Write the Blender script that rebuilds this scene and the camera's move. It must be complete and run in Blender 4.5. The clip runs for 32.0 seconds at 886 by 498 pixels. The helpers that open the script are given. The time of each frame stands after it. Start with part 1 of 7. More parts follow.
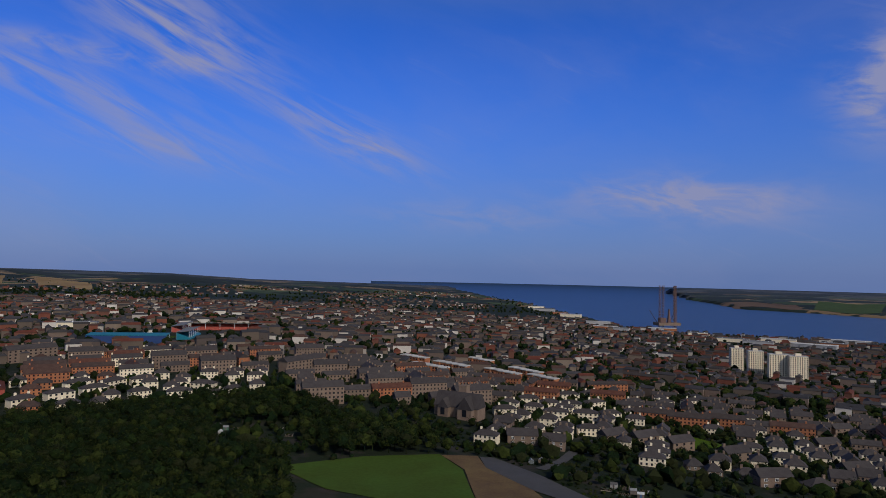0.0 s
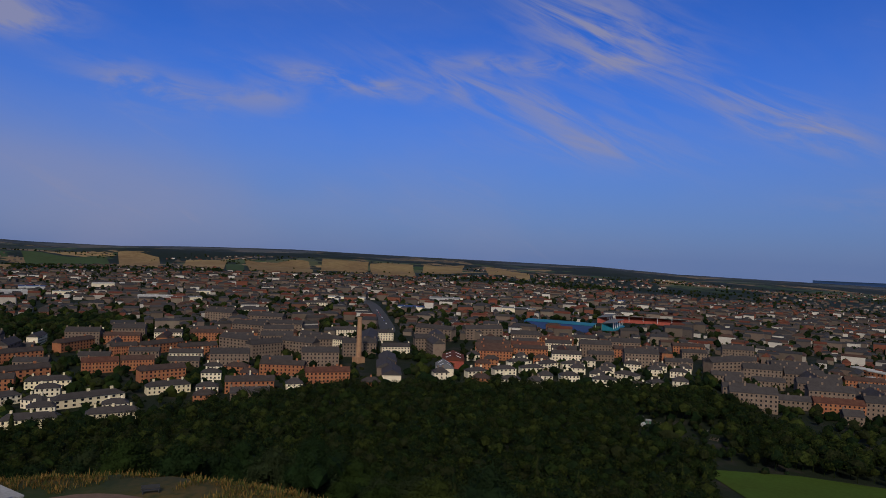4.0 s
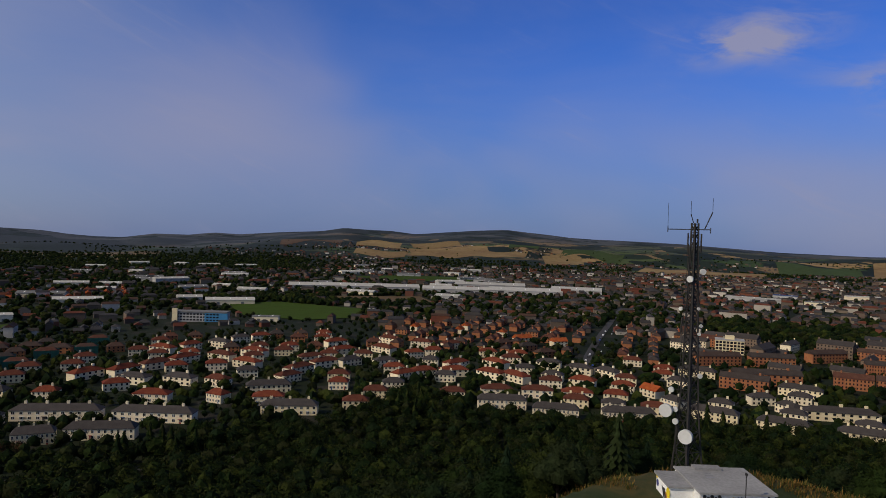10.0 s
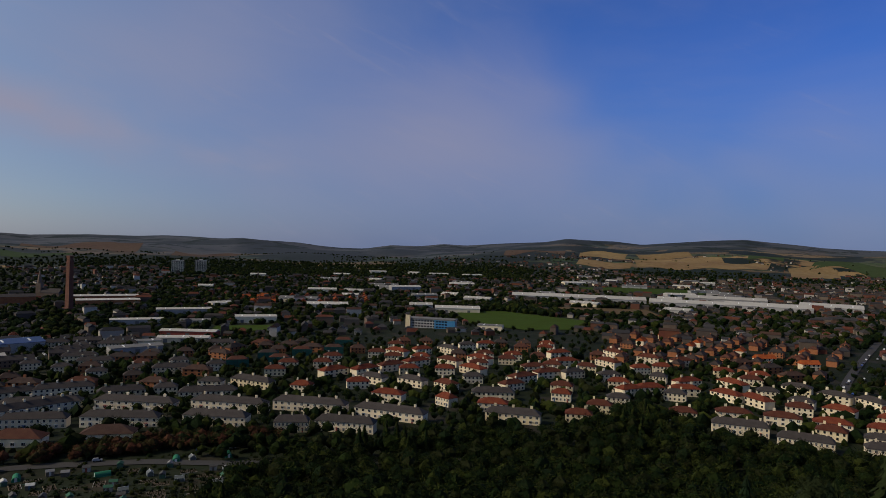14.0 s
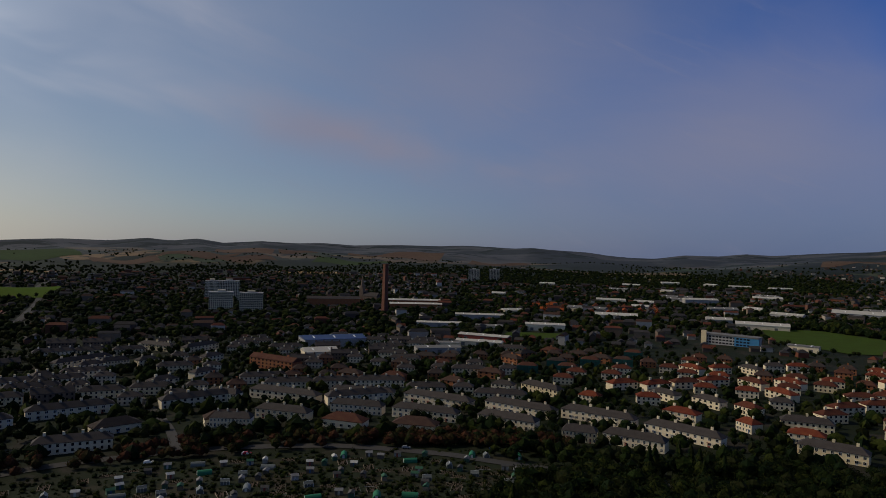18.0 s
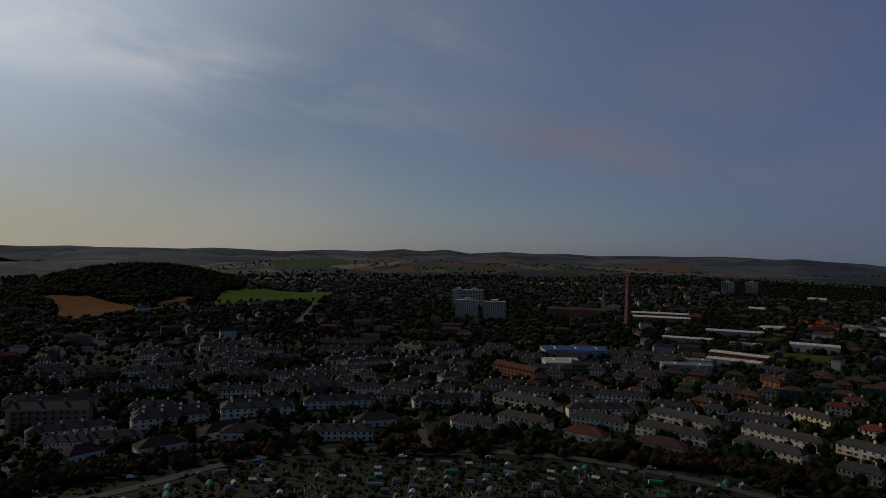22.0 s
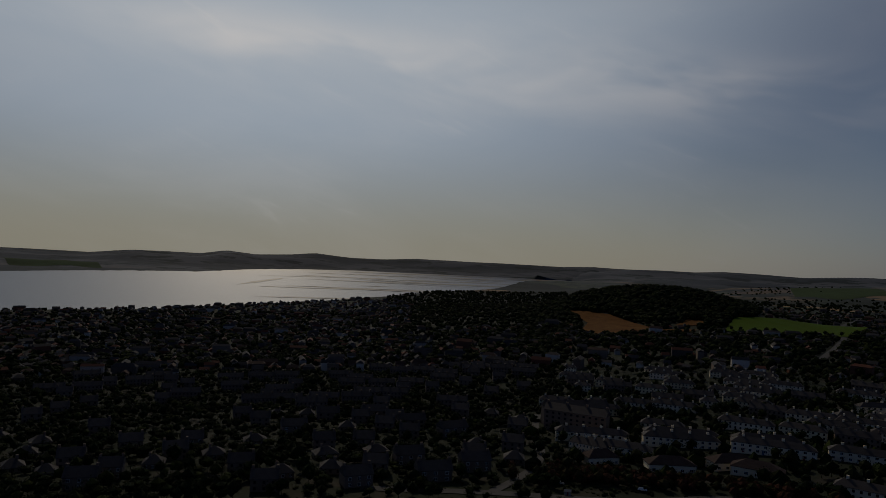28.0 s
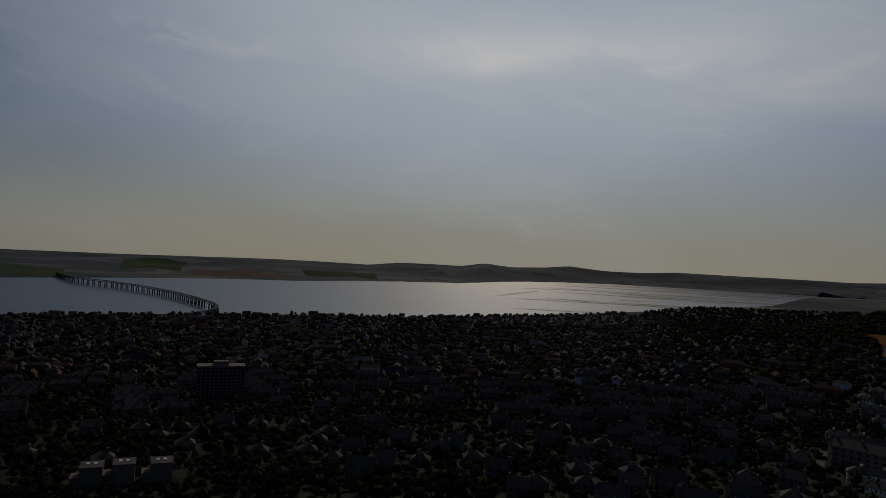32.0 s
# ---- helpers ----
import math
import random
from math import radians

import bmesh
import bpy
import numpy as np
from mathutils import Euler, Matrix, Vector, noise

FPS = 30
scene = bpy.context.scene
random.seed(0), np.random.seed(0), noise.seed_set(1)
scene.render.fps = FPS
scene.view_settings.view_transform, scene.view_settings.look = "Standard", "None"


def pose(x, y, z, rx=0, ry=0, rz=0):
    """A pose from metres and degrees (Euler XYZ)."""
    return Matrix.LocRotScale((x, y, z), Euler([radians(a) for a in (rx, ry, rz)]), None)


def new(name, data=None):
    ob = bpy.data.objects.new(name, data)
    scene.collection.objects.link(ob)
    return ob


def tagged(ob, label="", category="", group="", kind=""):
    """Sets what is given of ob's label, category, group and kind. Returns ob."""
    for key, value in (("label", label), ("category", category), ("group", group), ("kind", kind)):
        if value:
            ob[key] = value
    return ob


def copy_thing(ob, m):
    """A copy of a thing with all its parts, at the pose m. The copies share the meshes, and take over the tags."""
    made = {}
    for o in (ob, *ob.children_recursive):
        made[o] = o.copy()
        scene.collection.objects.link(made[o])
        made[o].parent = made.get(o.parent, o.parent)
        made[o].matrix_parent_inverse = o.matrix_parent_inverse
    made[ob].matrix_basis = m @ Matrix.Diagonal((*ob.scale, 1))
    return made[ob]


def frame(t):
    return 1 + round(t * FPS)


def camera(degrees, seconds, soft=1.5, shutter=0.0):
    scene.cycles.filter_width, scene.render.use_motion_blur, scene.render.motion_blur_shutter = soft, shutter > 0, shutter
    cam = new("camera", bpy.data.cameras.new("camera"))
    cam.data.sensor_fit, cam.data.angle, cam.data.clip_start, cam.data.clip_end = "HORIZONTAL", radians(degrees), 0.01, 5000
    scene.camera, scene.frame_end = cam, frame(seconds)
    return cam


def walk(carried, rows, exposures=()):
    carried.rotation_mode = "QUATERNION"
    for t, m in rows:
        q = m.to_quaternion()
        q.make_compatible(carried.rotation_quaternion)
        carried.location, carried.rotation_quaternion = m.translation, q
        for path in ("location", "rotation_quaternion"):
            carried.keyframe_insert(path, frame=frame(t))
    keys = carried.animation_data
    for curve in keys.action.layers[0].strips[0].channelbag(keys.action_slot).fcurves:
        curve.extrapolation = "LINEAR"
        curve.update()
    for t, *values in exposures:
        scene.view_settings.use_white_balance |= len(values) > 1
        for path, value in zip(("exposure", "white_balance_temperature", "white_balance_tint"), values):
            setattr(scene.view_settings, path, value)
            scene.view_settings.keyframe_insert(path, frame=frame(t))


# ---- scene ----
# ---- camera and its turn ----
H = 190.0                       # height of the lens over the river
cam = camera(66.2, 32.0, soft=0.6)
PATH = [
    (0, -0.02, 1.78, -1.12),
    (0.5, 2.62, 1.65, -1.25),
    (1, 5.88, 1.51, -1.30),
    (1.5, 9.39, 1.39, -1.40),
    (2, 15.11, 1.21, -1.61),
    (2.5, 20.79, 0.99, -1.74),
    (4.5, 40.29, 0.14, -2.20),
    (5, 46.78, -0.09, -2.38),
    (5.5, 51.70, -0.27, -2.48),
    (6, 57.16, -0.45, -2.41),
    (6.5, 61.91, -0.56, -2.35),
    (7, 67.33, -0.68, -2.21),
    (7.5, 72.29, -0.78, -2.19),
    (8, 77.13, -0.83, -2.16),
    (8.5, 81.37, -0.87, -2.11),
    (9, 85.82, -0.88, -2.00),
    (9.5, 89.63, -0.85, -1.94),
    (10, 92.51, -0.75, -1.73),
    (10.5, 94.70, -0.65, -1.69),
    (11, 97.00, -0.53, -1.61),
    (11.5, 99.58, -0.47, -1.59),
    (12, 102.06, -0.46, -1.56),
    (12.5, 104.32, -0.44, -1.56),
    (13, 106.81, -0.44, -1.58),
    (13.5, 109.02, -0.40, -1.60),
    (15.5, 118.26, -0.21, -1.45),
    (16, 121.07, -0.13, -1.52),
    (16.5, 123.84, -0.12, -1.51),
    (17, 127.25, -0.11, -1.48),
    (17.5, 130.78, -0.14, -1.50),
    (18, 135.08, -0.18, -1.54),
    (18.5, 138.42, -0.14, -1.54),
    (19, 141.73, -0.10, -1.60),
    (19.5, 143.83, -0.07, -1.58),
    (20, 145.73, -0.01, -1.49),
    (20.5, 148.22, 0.06, -1.48),
    (21, 150.86, 0.10, -1.53),
    (21.5, 153.18, 0.15, -1.56),
    (22, 155.19, 0.18, -1.53),
    (22.5, 156.88, 0.29, -1.50),
    (23, 159.42, 0.31, -1.42),
    (23.5, 162.60, 0.32, -1.46),
    (24, 166.36, 0.41, -1.46),
    (24.5, 169.92, 0.48, -1.54),
    (25, 173.82, 0.56, -1.60),
    (25.5, 177.38, 0.61, -1.59),
    (27.5, 192.67, 0.61, -2.73),
    (28, 196.48, 0.61, -2.69),
    (28.5, 199.90, 0.55, -2.75),
    (29, 203.54, 0.46, -2.66),
    (29.5, 206.42, 0.49, -2.64),
    (30, 209.74, 0.49, -2.65),
    (30.5, 212.35, 0.54, -2.68),
    (31, 214.25, 0.61, -2.67),
    (31.5, 216.20, 0.67, -2.72),
    (32, 217.68, 0.70, -2.77),
]
EXPOSURES = [(0, -1.0, 5700, 14), (2, -1.13, 5750, 14), (5, -1.08, 6000, 13), (9, -0.93, 6300, 12), (13, -0.97, 6450, 11), (19, -1.5, 6600, 10), (23, -2.2, 6500, 10), (25.5, -2.6, 6500, 10), (28, -2.65, 6500, 10), (32, -2.65, 6500, 10)]
walk(cam, [(t, pose(0, 0, H, 90 + tilt, lean, turn)) for t, turn, tilt, lean in PATH], EXPOSURES)

# ---- sky and sun ----
SUN_TURN, SUN_UP = 212.0, 37.0   # degrees, counted like the camera's turn


def polar(turn, r):
    a = radians(turn)
    return -r * math.sin(a), r * math.cos(a)


sx, sy = polar(SUN_TURN, math.cos(radians(SUN_UP)))
sun_dir = Vector((sx, sy, math.sin(radians(SUN_UP))))
sun_data = bpy.data.lights.new("sun", "SUN")
sun_data.energy, sun_data.angle, sun_data.color = 5.0, radians(0.6), (1.0, 0.86, 0.66)
sun = new("sun", sun_data)
sun.rotation_euler = sun_dir.to_track_quat("Z", "Y").to_euler()

world = bpy.data.worlds.new("sky")
scene.world = world
world.use_nodes = True
wt = world.node_tree
wt.nodes.clear()


def wnode(kind, **values):
    n = wt.nodes.new(kind)
    for key, value in values.items():
        if key in n.inputs:
            n.inputs[key].default_value = value
    return n


sky = wnode("ShaderNodeTexSky")
sky.sky_type, sky.sun_disc = "NISHITA", False
sky.sun_elevation, sky.sun_rotation = radians(SUN_UP), math.atan2(sx, sy)
sky.altitude, sky.air_density, sky.dust_density, sky.ozone_density = 190, 1.0, 0.6, 4.0
rich = wnode("ShaderNodeHueSaturation", Value=1.0)
wt.links.new(sky.outputs["Color"], rich.inputs["Color"])
coords = wnode("ShaderNodeTexCoord")


def wmath(op, a, b=None):
    n = wnode("ShaderNodeMath")
    n.operation = op
    for i, v in enumerate((a, b)):
        if v is None:
            continue
        if isinstance(v, (int, float)):
            n.inputs[i].default_value = v
        else:
            wt.links.new(v, n.inputs[i])
    return n.outputs[0]


def wrange(v, a, b, lo, hi):
    n = wnode("ShaderNodeMapRange")
    n.interpolation_type = "SMOOTHSTEP"
    for key, value in (("From Min", a), ("From Max", b), ("To Min", lo), ("To Max", hi)):
        n.inputs[key].default_value = value
    wt.links.new(v, n.inputs["Value"])
    return n.outputs["Result"]


def wmix(a, b, f):
    n = wnode("ShaderNodeMix")
    n.data_type = "RGBA"
    wt.links.new(a, n.inputs["A"])
    n.inputs["B"].default_value = (*b, 1)
    wt.links.new(f, n.inputs["Factor"])
    return n.outputs["Result"]


def towards(turn, up):
    """How far the view lies towards a place in the sky (cosine)."""
    n = wnode("ShaderNodeVectorMath")
    n.operation = "DOT_PRODUCT"
    wt.links.new(coords.outputs["Generated"], n.inputs[0])
    px, py = polar(turn, math.cos(radians(up)))
    n.inputs[1].default_value = (px, py, math.sin(radians(up)))
    return n.outputs["Value"]


# the view's turn and height in degrees, counted like the camera's
spun = wnode("ShaderNodeMapping")
spun.inputs["Rotation"].default_value = (0, 0, radians(-112))
wt.links.new(coords.outputs["Generated"], spun.inputs["Vector"])
axes = wnode("ShaderNodeSeparateXYZ")
wt.links.new(spun.outputs["Vector"], axes.inputs["Vector"])
view_turn = wmath("ADD", wmath("MULTIPLY", wmath("ARCTAN2", wmath("MULTIPLY", axes.outputs["X"], -1.0), axes.outputs["Y"]), 57.2958), 112.0)
view_up = wmath("MULTIPLY", wmath("ARCSINE", axes.outputs["Z"]), 57.2958)
sunward = towards(SUN_TURN, 10)
low_sky = wrange(view_up, 19.0, 31.0, 1.0, 0.0)   # haze and thin cloud lie low; overhead the air is clear
wt.links.new(wrange(view_up, 19.0, 31.0, 1.2, 0.8), rich.inputs["Saturation"])
# clear air away from the sun is a deeper blue, and the horizon is veiled
deep = wnode("ShaderNodeMix")
deep.data_type, deep.blend_type = "RGBA", "MULTIPLY"
deep.inputs["B"].default_value = (0.73, 0.95, 1.7, 1)
wt.links.new(wmath("MULTIPLY", wrange(sunward, -0.6, 0.8, 1.0, 0.0), low_sky), deep.inputs["Factor"])
wt.links.new(rich.outputs["Color"], deep.inputs["A"])
veiled = wmix(deep.outputs["Result"], (1.65, 2.5, 5.1), wmath("MULTIPLY", wrange(view_up, 0.0, 17.0, 0.75, 0.0), wrange(sunward, -0.3, 0.75, 1.0, 0.0)))
# haze that brightens towards the sun
glow = wmath("MULTIPLY", wrange(towards(SUN_TURN, SUN_UP), 0.66, 1.0, 0.0, 0.9), low_sky)
wide = wmath("MULTIPLY", wrange(towards(SUN_TURN, SUN_UP), -0.1, 0.8, 0.0, 0.45), low_sky)
hazy = wmix(wmix(veiled, (6.9, 7.8, 9.9), wide), (17.7, 20.2, 22.8), glow)
# low over the sunward horizon the long way through the haze reddens the light
hazy = wmix(hazy, (10.9, 10.2, 7.7), wmath("MULTIPLY", wrange(view_up, -1.0, 11.0, 0.85, 0.0), wrange(sunward, 0.5, 0.98, 0.0, 1.0)))
# thin high cloud, drawn out along the wind
plane = wnode("ShaderNodeCombineXYZ")
wt.links.new(view_turn, plane.inputs["X"])
wt.links.new(view_up, plane.inputs["Y"])


def cloud_noise(scale, tilt, sx_, sy_, detail, twist):
    m = wnode("ShaderNodeMapping")
    m.vector_type = "TEXTURE"
    m.inputs["Rotation"].default_value = (0, 0, radians(tilt))
    m.inputs["Scale"].default_value = (sx_, sy_, 1)
    wt.links.new(plane.outputs["Vector"], m.inputs["Vector"])
    n = wnode("ShaderNodeTexNoise", Scale=scale, Detail=detail, Roughness=0.58, Distortion=twist)
    wt.links.new(m.outputs["Vector"], n.inputs["Vector"])
    return n.outputs["Fac"]


streaks = cloud_noise(1.0, 24, 9.0, 1.25, 8.0, 0.6)
soft = cloud_noise(1.0, 8, 22.0, 9.0, 5.0, 0.4)
haze_n = cloud_noise(1.0, 10, 40.0, 24.0, 3.0, 0.2)
veil_n = cloud_noise(1.0, 9, 19.0, 6.0, 3.5, 0.4)
fleece = cloud_noise(1.0, 6, 6.0, 1.9, 6.0, 0.5)


def bank(turn, up, wide, high, tilt, thick, torn):
    """A bank of cloud: an oval of soft edge, torn by the streaks."""
    c, s = math.cos(radians(tilt)), math.sin(radians(tilt))
    a, b = wmath("SUBTRACT", view_turn, turn), wmath("SUBTRACT", view_up, up)
    u = wmath("ADD", wmath("MULTIPLY", a, c / wide), wmath("MULTIPLY", b, s / wide))
    v = wmath("SUBTRACT", wmath("MULTIPLY", b, c / high), wmath("MULTIPLY", a, s / high))
    g = wmath("EXPONENT", wmath("MULTIPLY", wmath("ADD", wmath("MULTIPLY", u, u), wmath("MULTIPLY", v, v)), -1.0))
    return wmath("MULTIPLY", wmath("MULTIPLY", g, thick), wrange(torn, 0.36, 0.66, 0.0, 1.0))


cloudy = wmath("ADD", wrange(soft, 0.35, 0.8, 0.0, 0.16), wmath("MULTIPLY", wrange(streaks, 0.55, 0.8, 0.0, 0.14), wrange(soft, 0.45, 0.6, 0.0, 1.0)))
for spot in ((22, 18, 7, 3.0, 24, 1.0), (8, 10.8, 6, 1.5, 22, 1.0), (30, 13, 9, 1.6, 14, 0.7), (22, 9, 7, 1.3, 8, 0.5)):
    cloudy = wmath("ADD", cloudy, bank(*spot, streaks))
for spot in ((-19.5, 6.0, 7.5, 1.5, 3, 1.25), (-33.5, 13.5, 3.0, 3.2, 20, 1.5), (-2, 4.5, 8, 1.1, 0, 0.5), (68.5, 15.8, 4.3, 1.5, -4, 1.3), (58.5, 11.8, 4.5, 1.4, 6, 0.8), (43, 13.8, 7, 0.9, 5, 0.9), (27, 15.5, 8, 0.8, 2, 0.9), (50, 12, 4, 1.2, 0, 0.6),
             (238, 16, 5, 0.8, 3, 0.5)):
    cloudy = wmath("ADD", cloudy, bank(*spot, fleece))
for spot in ((84, 5, 26, 6, 12, 0.42), (112, 9, 17, 6.5, -14, 0.45), (130, 16, 13, 5, -25, 0.35), (60, 4, 26, 4, 0, 0.3), (150, 8, 26, 9, 0, 0.16), (209, 16.8, 15, 2.4, 2, 0.3), (-21, 5.9, 6.5, 1.2, 3, 0.5), (-34, 14, 2.4, 3.4, 20, 0.6)):
    cloudy = wmath("ADD", cloudy, bank(*spot, haze_n))
for spot in ((210, 16.0, 13, 2.4, 2, 0.55), (196, 14.6, 16, 2.4, 5, 0.32), (183, 15.5, 15, 2.6, 9, 0.16), (165, 12.2, 17, 2.0, 9, 0.38), (147, 9.6, 15, 2.0, 9, 0.5), (136, 7.8, 11, 2.2, 9, 0.35), (150, 16, 14, 3.0, 12, 0.2)):
    cloudy = wmath("ADD", cloudy, bank(*spot, veil_n))
cloudy = wmath("MULTIPLY", wmath("MINIMUM", cloudy, 0.85), low_sky)
lit = wmix(veiled, (4.6, 4.5, 6.0), wrange(towards(SUN_TURN, 20), -1.0, 2.0, 1.0, 1.0))
cloud = wnode("ShaderNodeMix")
cloud.data_type = "RGBA"
wt.links.new(hazy, cloud.inputs["A"])
wt.links.new(cloudy, cloud.inputs["Factor"])
shine = wmix(lit, (26.0, 25.3, 24.8), wrange(towards(SUN_TURN, SUN_UP), 0.42, 1.0, 0.0, 1.0))
wt.links.new(shine, cloud.inputs["B"])
background = wnode("ShaderNodeBackground", Strength=0.125)
wt.links.new(cloud.outputs["Result"], background.inputs["Color"])
wt.links.new(background.outputs["Background"], wnode("ShaderNodeOutputWorld").inputs["Surface"])

# ---- materials ----


def material(name, colour, rough=0.8, spread=0.25, scale=1.0, bump=0.0, other=None, per="object", metal=0.0, spec=0.3, streak=(1, 1, 1), hue=0.02):
    """A surface with grain at two sizes and a tone of its own for each piece (per: object or island)."""
    m = bpy.data.materials.new(name)
    m.use_nodes = True
    t = m.node_tree
    b = t.nodes["Principled BSDF"]
    b.inputs["Roughness"].default_value, b.inputs["Metallic"].default_value = rough, metal
    b.inputs["Specular IOR Level"].default_value = spec
    c = t.nodes.new("ShaderNodeTexCoord")
    mp = t.nodes.new("ShaderNodeMapping")
    mp.inputs["Scale"].default_value = streak
    t.links.new(c.outputs["Object"], mp.inputs["Vector"])
    fine, broad = t.nodes.new("ShaderNodeTexNoise"), t.nodes.new("ShaderNodeTexNoise")
    fine.inputs["Scale"].default_value, fine.inputs["Detail"].default_value = 2.2 * scale, 6
    broad.inputs["Scale"].default_value, broad.inputs["Detail"].default_value = 0.23 * scale, 3
    for n in (fine, broad):
        t.links.new(mp.outputs["Vector"], n.inputs["Vector"])
    add = t.nodes.new("ShaderNodeMath")
    add.operation = "ADD"
    t.links.new(fine.outputs["Fac"], add.inputs[0])
    t.links.new(broad.outputs["Fac"], add.inputs[1])
    ramp = t.nodes.new("ShaderNodeMapRange")
    ramp.inputs["From Min"].default_value, ramp.inputs["From Max"].default_value = 0.6, 1.4
    ramp.inputs["To Min"].default_value, ramp.inputs["To Max"].default_value = 1 - spread, 1 + spread
    t.links.new(add.outputs[0], ramp.inputs["Value"])
    if per == "island":
        rnd = t.nodes.new("ShaderNodeNewGeometry").outputs["Random Per Island"]
    else:
        rnd = t.nodes.new("ShaderNodeObjectInfo").outputs["Random"]
    pick = t.nodes.new("ShaderNodeValToRGB")
    tones = other or [colour]
    pick.color_ramp.interpolation = "CONSTANT" if other else "LINEAR"
    while len(pick.color_ramp.elements) < max(2, len(tones)):
        pick.color_ramp.elements.new(0.5)
    if len(tones) == 1:
        tones = [tuple(v * 0.88 for v in colour), tuple(min(1, v * 1.1) for v in colour)]
    for i, tone in enumerate(tones):
        pick.color_ramp.elements[i].position = i / len(tones) if other else i
        pick.color_ramp.elements[i].color = (*tone, 1)
    t.links.new(rnd, pick.inputs["Fac"])
    hsv = t.nodes.new("ShaderNodeHueSaturation")
    shift = t.nodes.new("ShaderNodeMapRange")
    shift.inputs["To Min"].default_value, shift.inputs["To Max"].default_value = 0.5 - hue, 0.5 + hue
    t.links.new(broad.outputs["Fac"], shift.inputs["Value"])
    t.links.new(shift.outputs["Result"], hsv.inputs["Hue"])
    t.links.new(pick.outputs["Color"], hsv.inputs["Color"])
    t.links.new(ramp.outputs["Result"], hsv.inputs["Value"])
    t.links.new(hsv.outputs["Color"], b.inputs["Base Color"])
    if bump:
        bp = t.nodes.new("ShaderNodeBump")
        bp.inputs["Strength"].default_value, bp.inputs["Distance"].default_value = bump, 0.08
        t.links.new(fine.outputs["Fac"], bp.inputs["Height"])
        t.links.new(bp.outputs["Normal"], b.inputs["Normal"])
    return m


WHITE = material("white_harling", (0.75, 0.64, 0.45), 0.9, 0.12, 1.0, 0.15)
CREAM = material("cream_harling", (0.72, 0.6, 0.38), 0.9, 0.12, 1.0, 0.15)
STONE = material("brown_sandstone", (0.17, 0.12, 0.085), 0.9, 0.25, 1.0, 0.2)
BRICK = material("orange_brick", (0.3, 0.115, 0.05), 0.9, 0.22, 1.4, 0.2)
REDBRICK = material("red_brick", (0.33, 0.075, 0.05), 0.9, 0.22, 1.4, 0.2)
SLATE = material("grey_slate", (0.05, 0.043, 0.041), 0.75, 0.3, 1.5, 0.2, spec=0.15)
REDTILE = material("red_brown_tile", (0.15, 0.042, 0.024), 0.85, 0.3, 1.5, 0.2, [(0.13, 0.034, 0.02), (0.1, 0.034, 0.022), (0.15, 0.04, 0.022), (0.085, 0.031, 0.021)], spec=0.06)
ORANGETILE = material("orange_tile", (0.3, 0.07, 0.022), 0.85, 0.3, 1.5, 0.2, spec=0.06)
BROWNTILE = material("brown_tile", (0.09, 0.052, 0.04), 0.85, 0.3, 1.5, 0.2, [(0.07, 0.042, 0.033), (0.058, 0.04, 0.034), (0.09, 0.04, 0.028), (0.05, 0.04, 0.036)], spec=0.06)
FLATROOF = material("pale_sheet_roof", (0.42, 0.4, 0.36), 0.8, 0.15, 0.5, spec=0.2)
GREYROOF = material("grey_sheet_roof", (0.15, 0.148, 0.145), 0.8, 0.15, 0.5, spec=0.2)
BLUEROOF = material("blue_sheet_roof", (0.025, 0.05, 0.14), 0.45, 0.12, 0.5)
TEALROOF = material("teal_sheet_roof", (0.015, 0.14, 0.19), 0.45, 0.12, 0.5)
CONCRETE = material("grey_concrete", (0.34, 0.33, 0.32), 0.85, 0.15, 0.7)
CHIMNEYBRICK = material("chimney_brick", (0.3, 0.17, 0.09), 0.9, 0.25, 0.8, 0.2)
DARKREDBRICK = material("dark_red_brick", (0.15, 0.065, 0.043), 0.9, 0.25, 0.8, 0.2)
GLASS = material("dark_window_glass", (0.012, 0.014, 0.018), 0.2, 0.1, 1.0, spec=0.12)
FRAME = material("white_frame", (0.75, 0.75, 0.72), 0.5, 0.06)
DOOR = material("painted_door", (0.1, 0.08, 0.07), 0.5, 0.15, 1.0, 0, [(0.1, 0.08, 0.07), (0.25, 0.05, 0.04), (0.05, 0.1, 0.2), (0.5, 0.5, 0.48)])
STEEL = material("dark_weathered_steel", (0.035, 0.032, 0.03), 0.7, 0.25, 2.0, 0, None, "object", 0.2)
RIGSTEEL = material("rusty_rig_steel", (0.12, 0.07, 0.055), 0.7, 0.25, 0.5)
IRON = material("dark_painted_iron", (0.045, 0.04, 0.037), 0.75, 0.25, 1.0)
DISHWHITE = material("pale_plastic", (0.55, 0.55, 0.53), 0.45, 0.08)
ASPHALT = material("asphalt", (0.05, 0.048, 0.047), 0.9, 0.2, 0.6)
DIRT = material("worn_earth_path", (0.13, 0.08, 0.055), 0.95, 0.25, 0.6, 0.2)
BARK = material("bark", (0.1, 0.075, 0.055), 0.95, 0.3, 2.0, 0.3)
LEAF = material("broadleaf_foliage", (0.02, 0.03, 0.009), 0.8, 0.6, 1.6, 0, [(0.01, 0.019, 0.006), (0.015, 0.025, 0.006), (0.023, 0.031, 0.007), (0.01, 0.018, 0.007), (0.018, 0.025, 0.01)], spec=0.02)
PINE = material("conifer_foliage", (0.018, 0.028, 0.014), 0.8, 0.6, 1.2, 0, [(0.009, 0.017, 0.008), (0.013, 0.022, 0.01), (0.018, 0.026, 0.009)], spec=0.02)
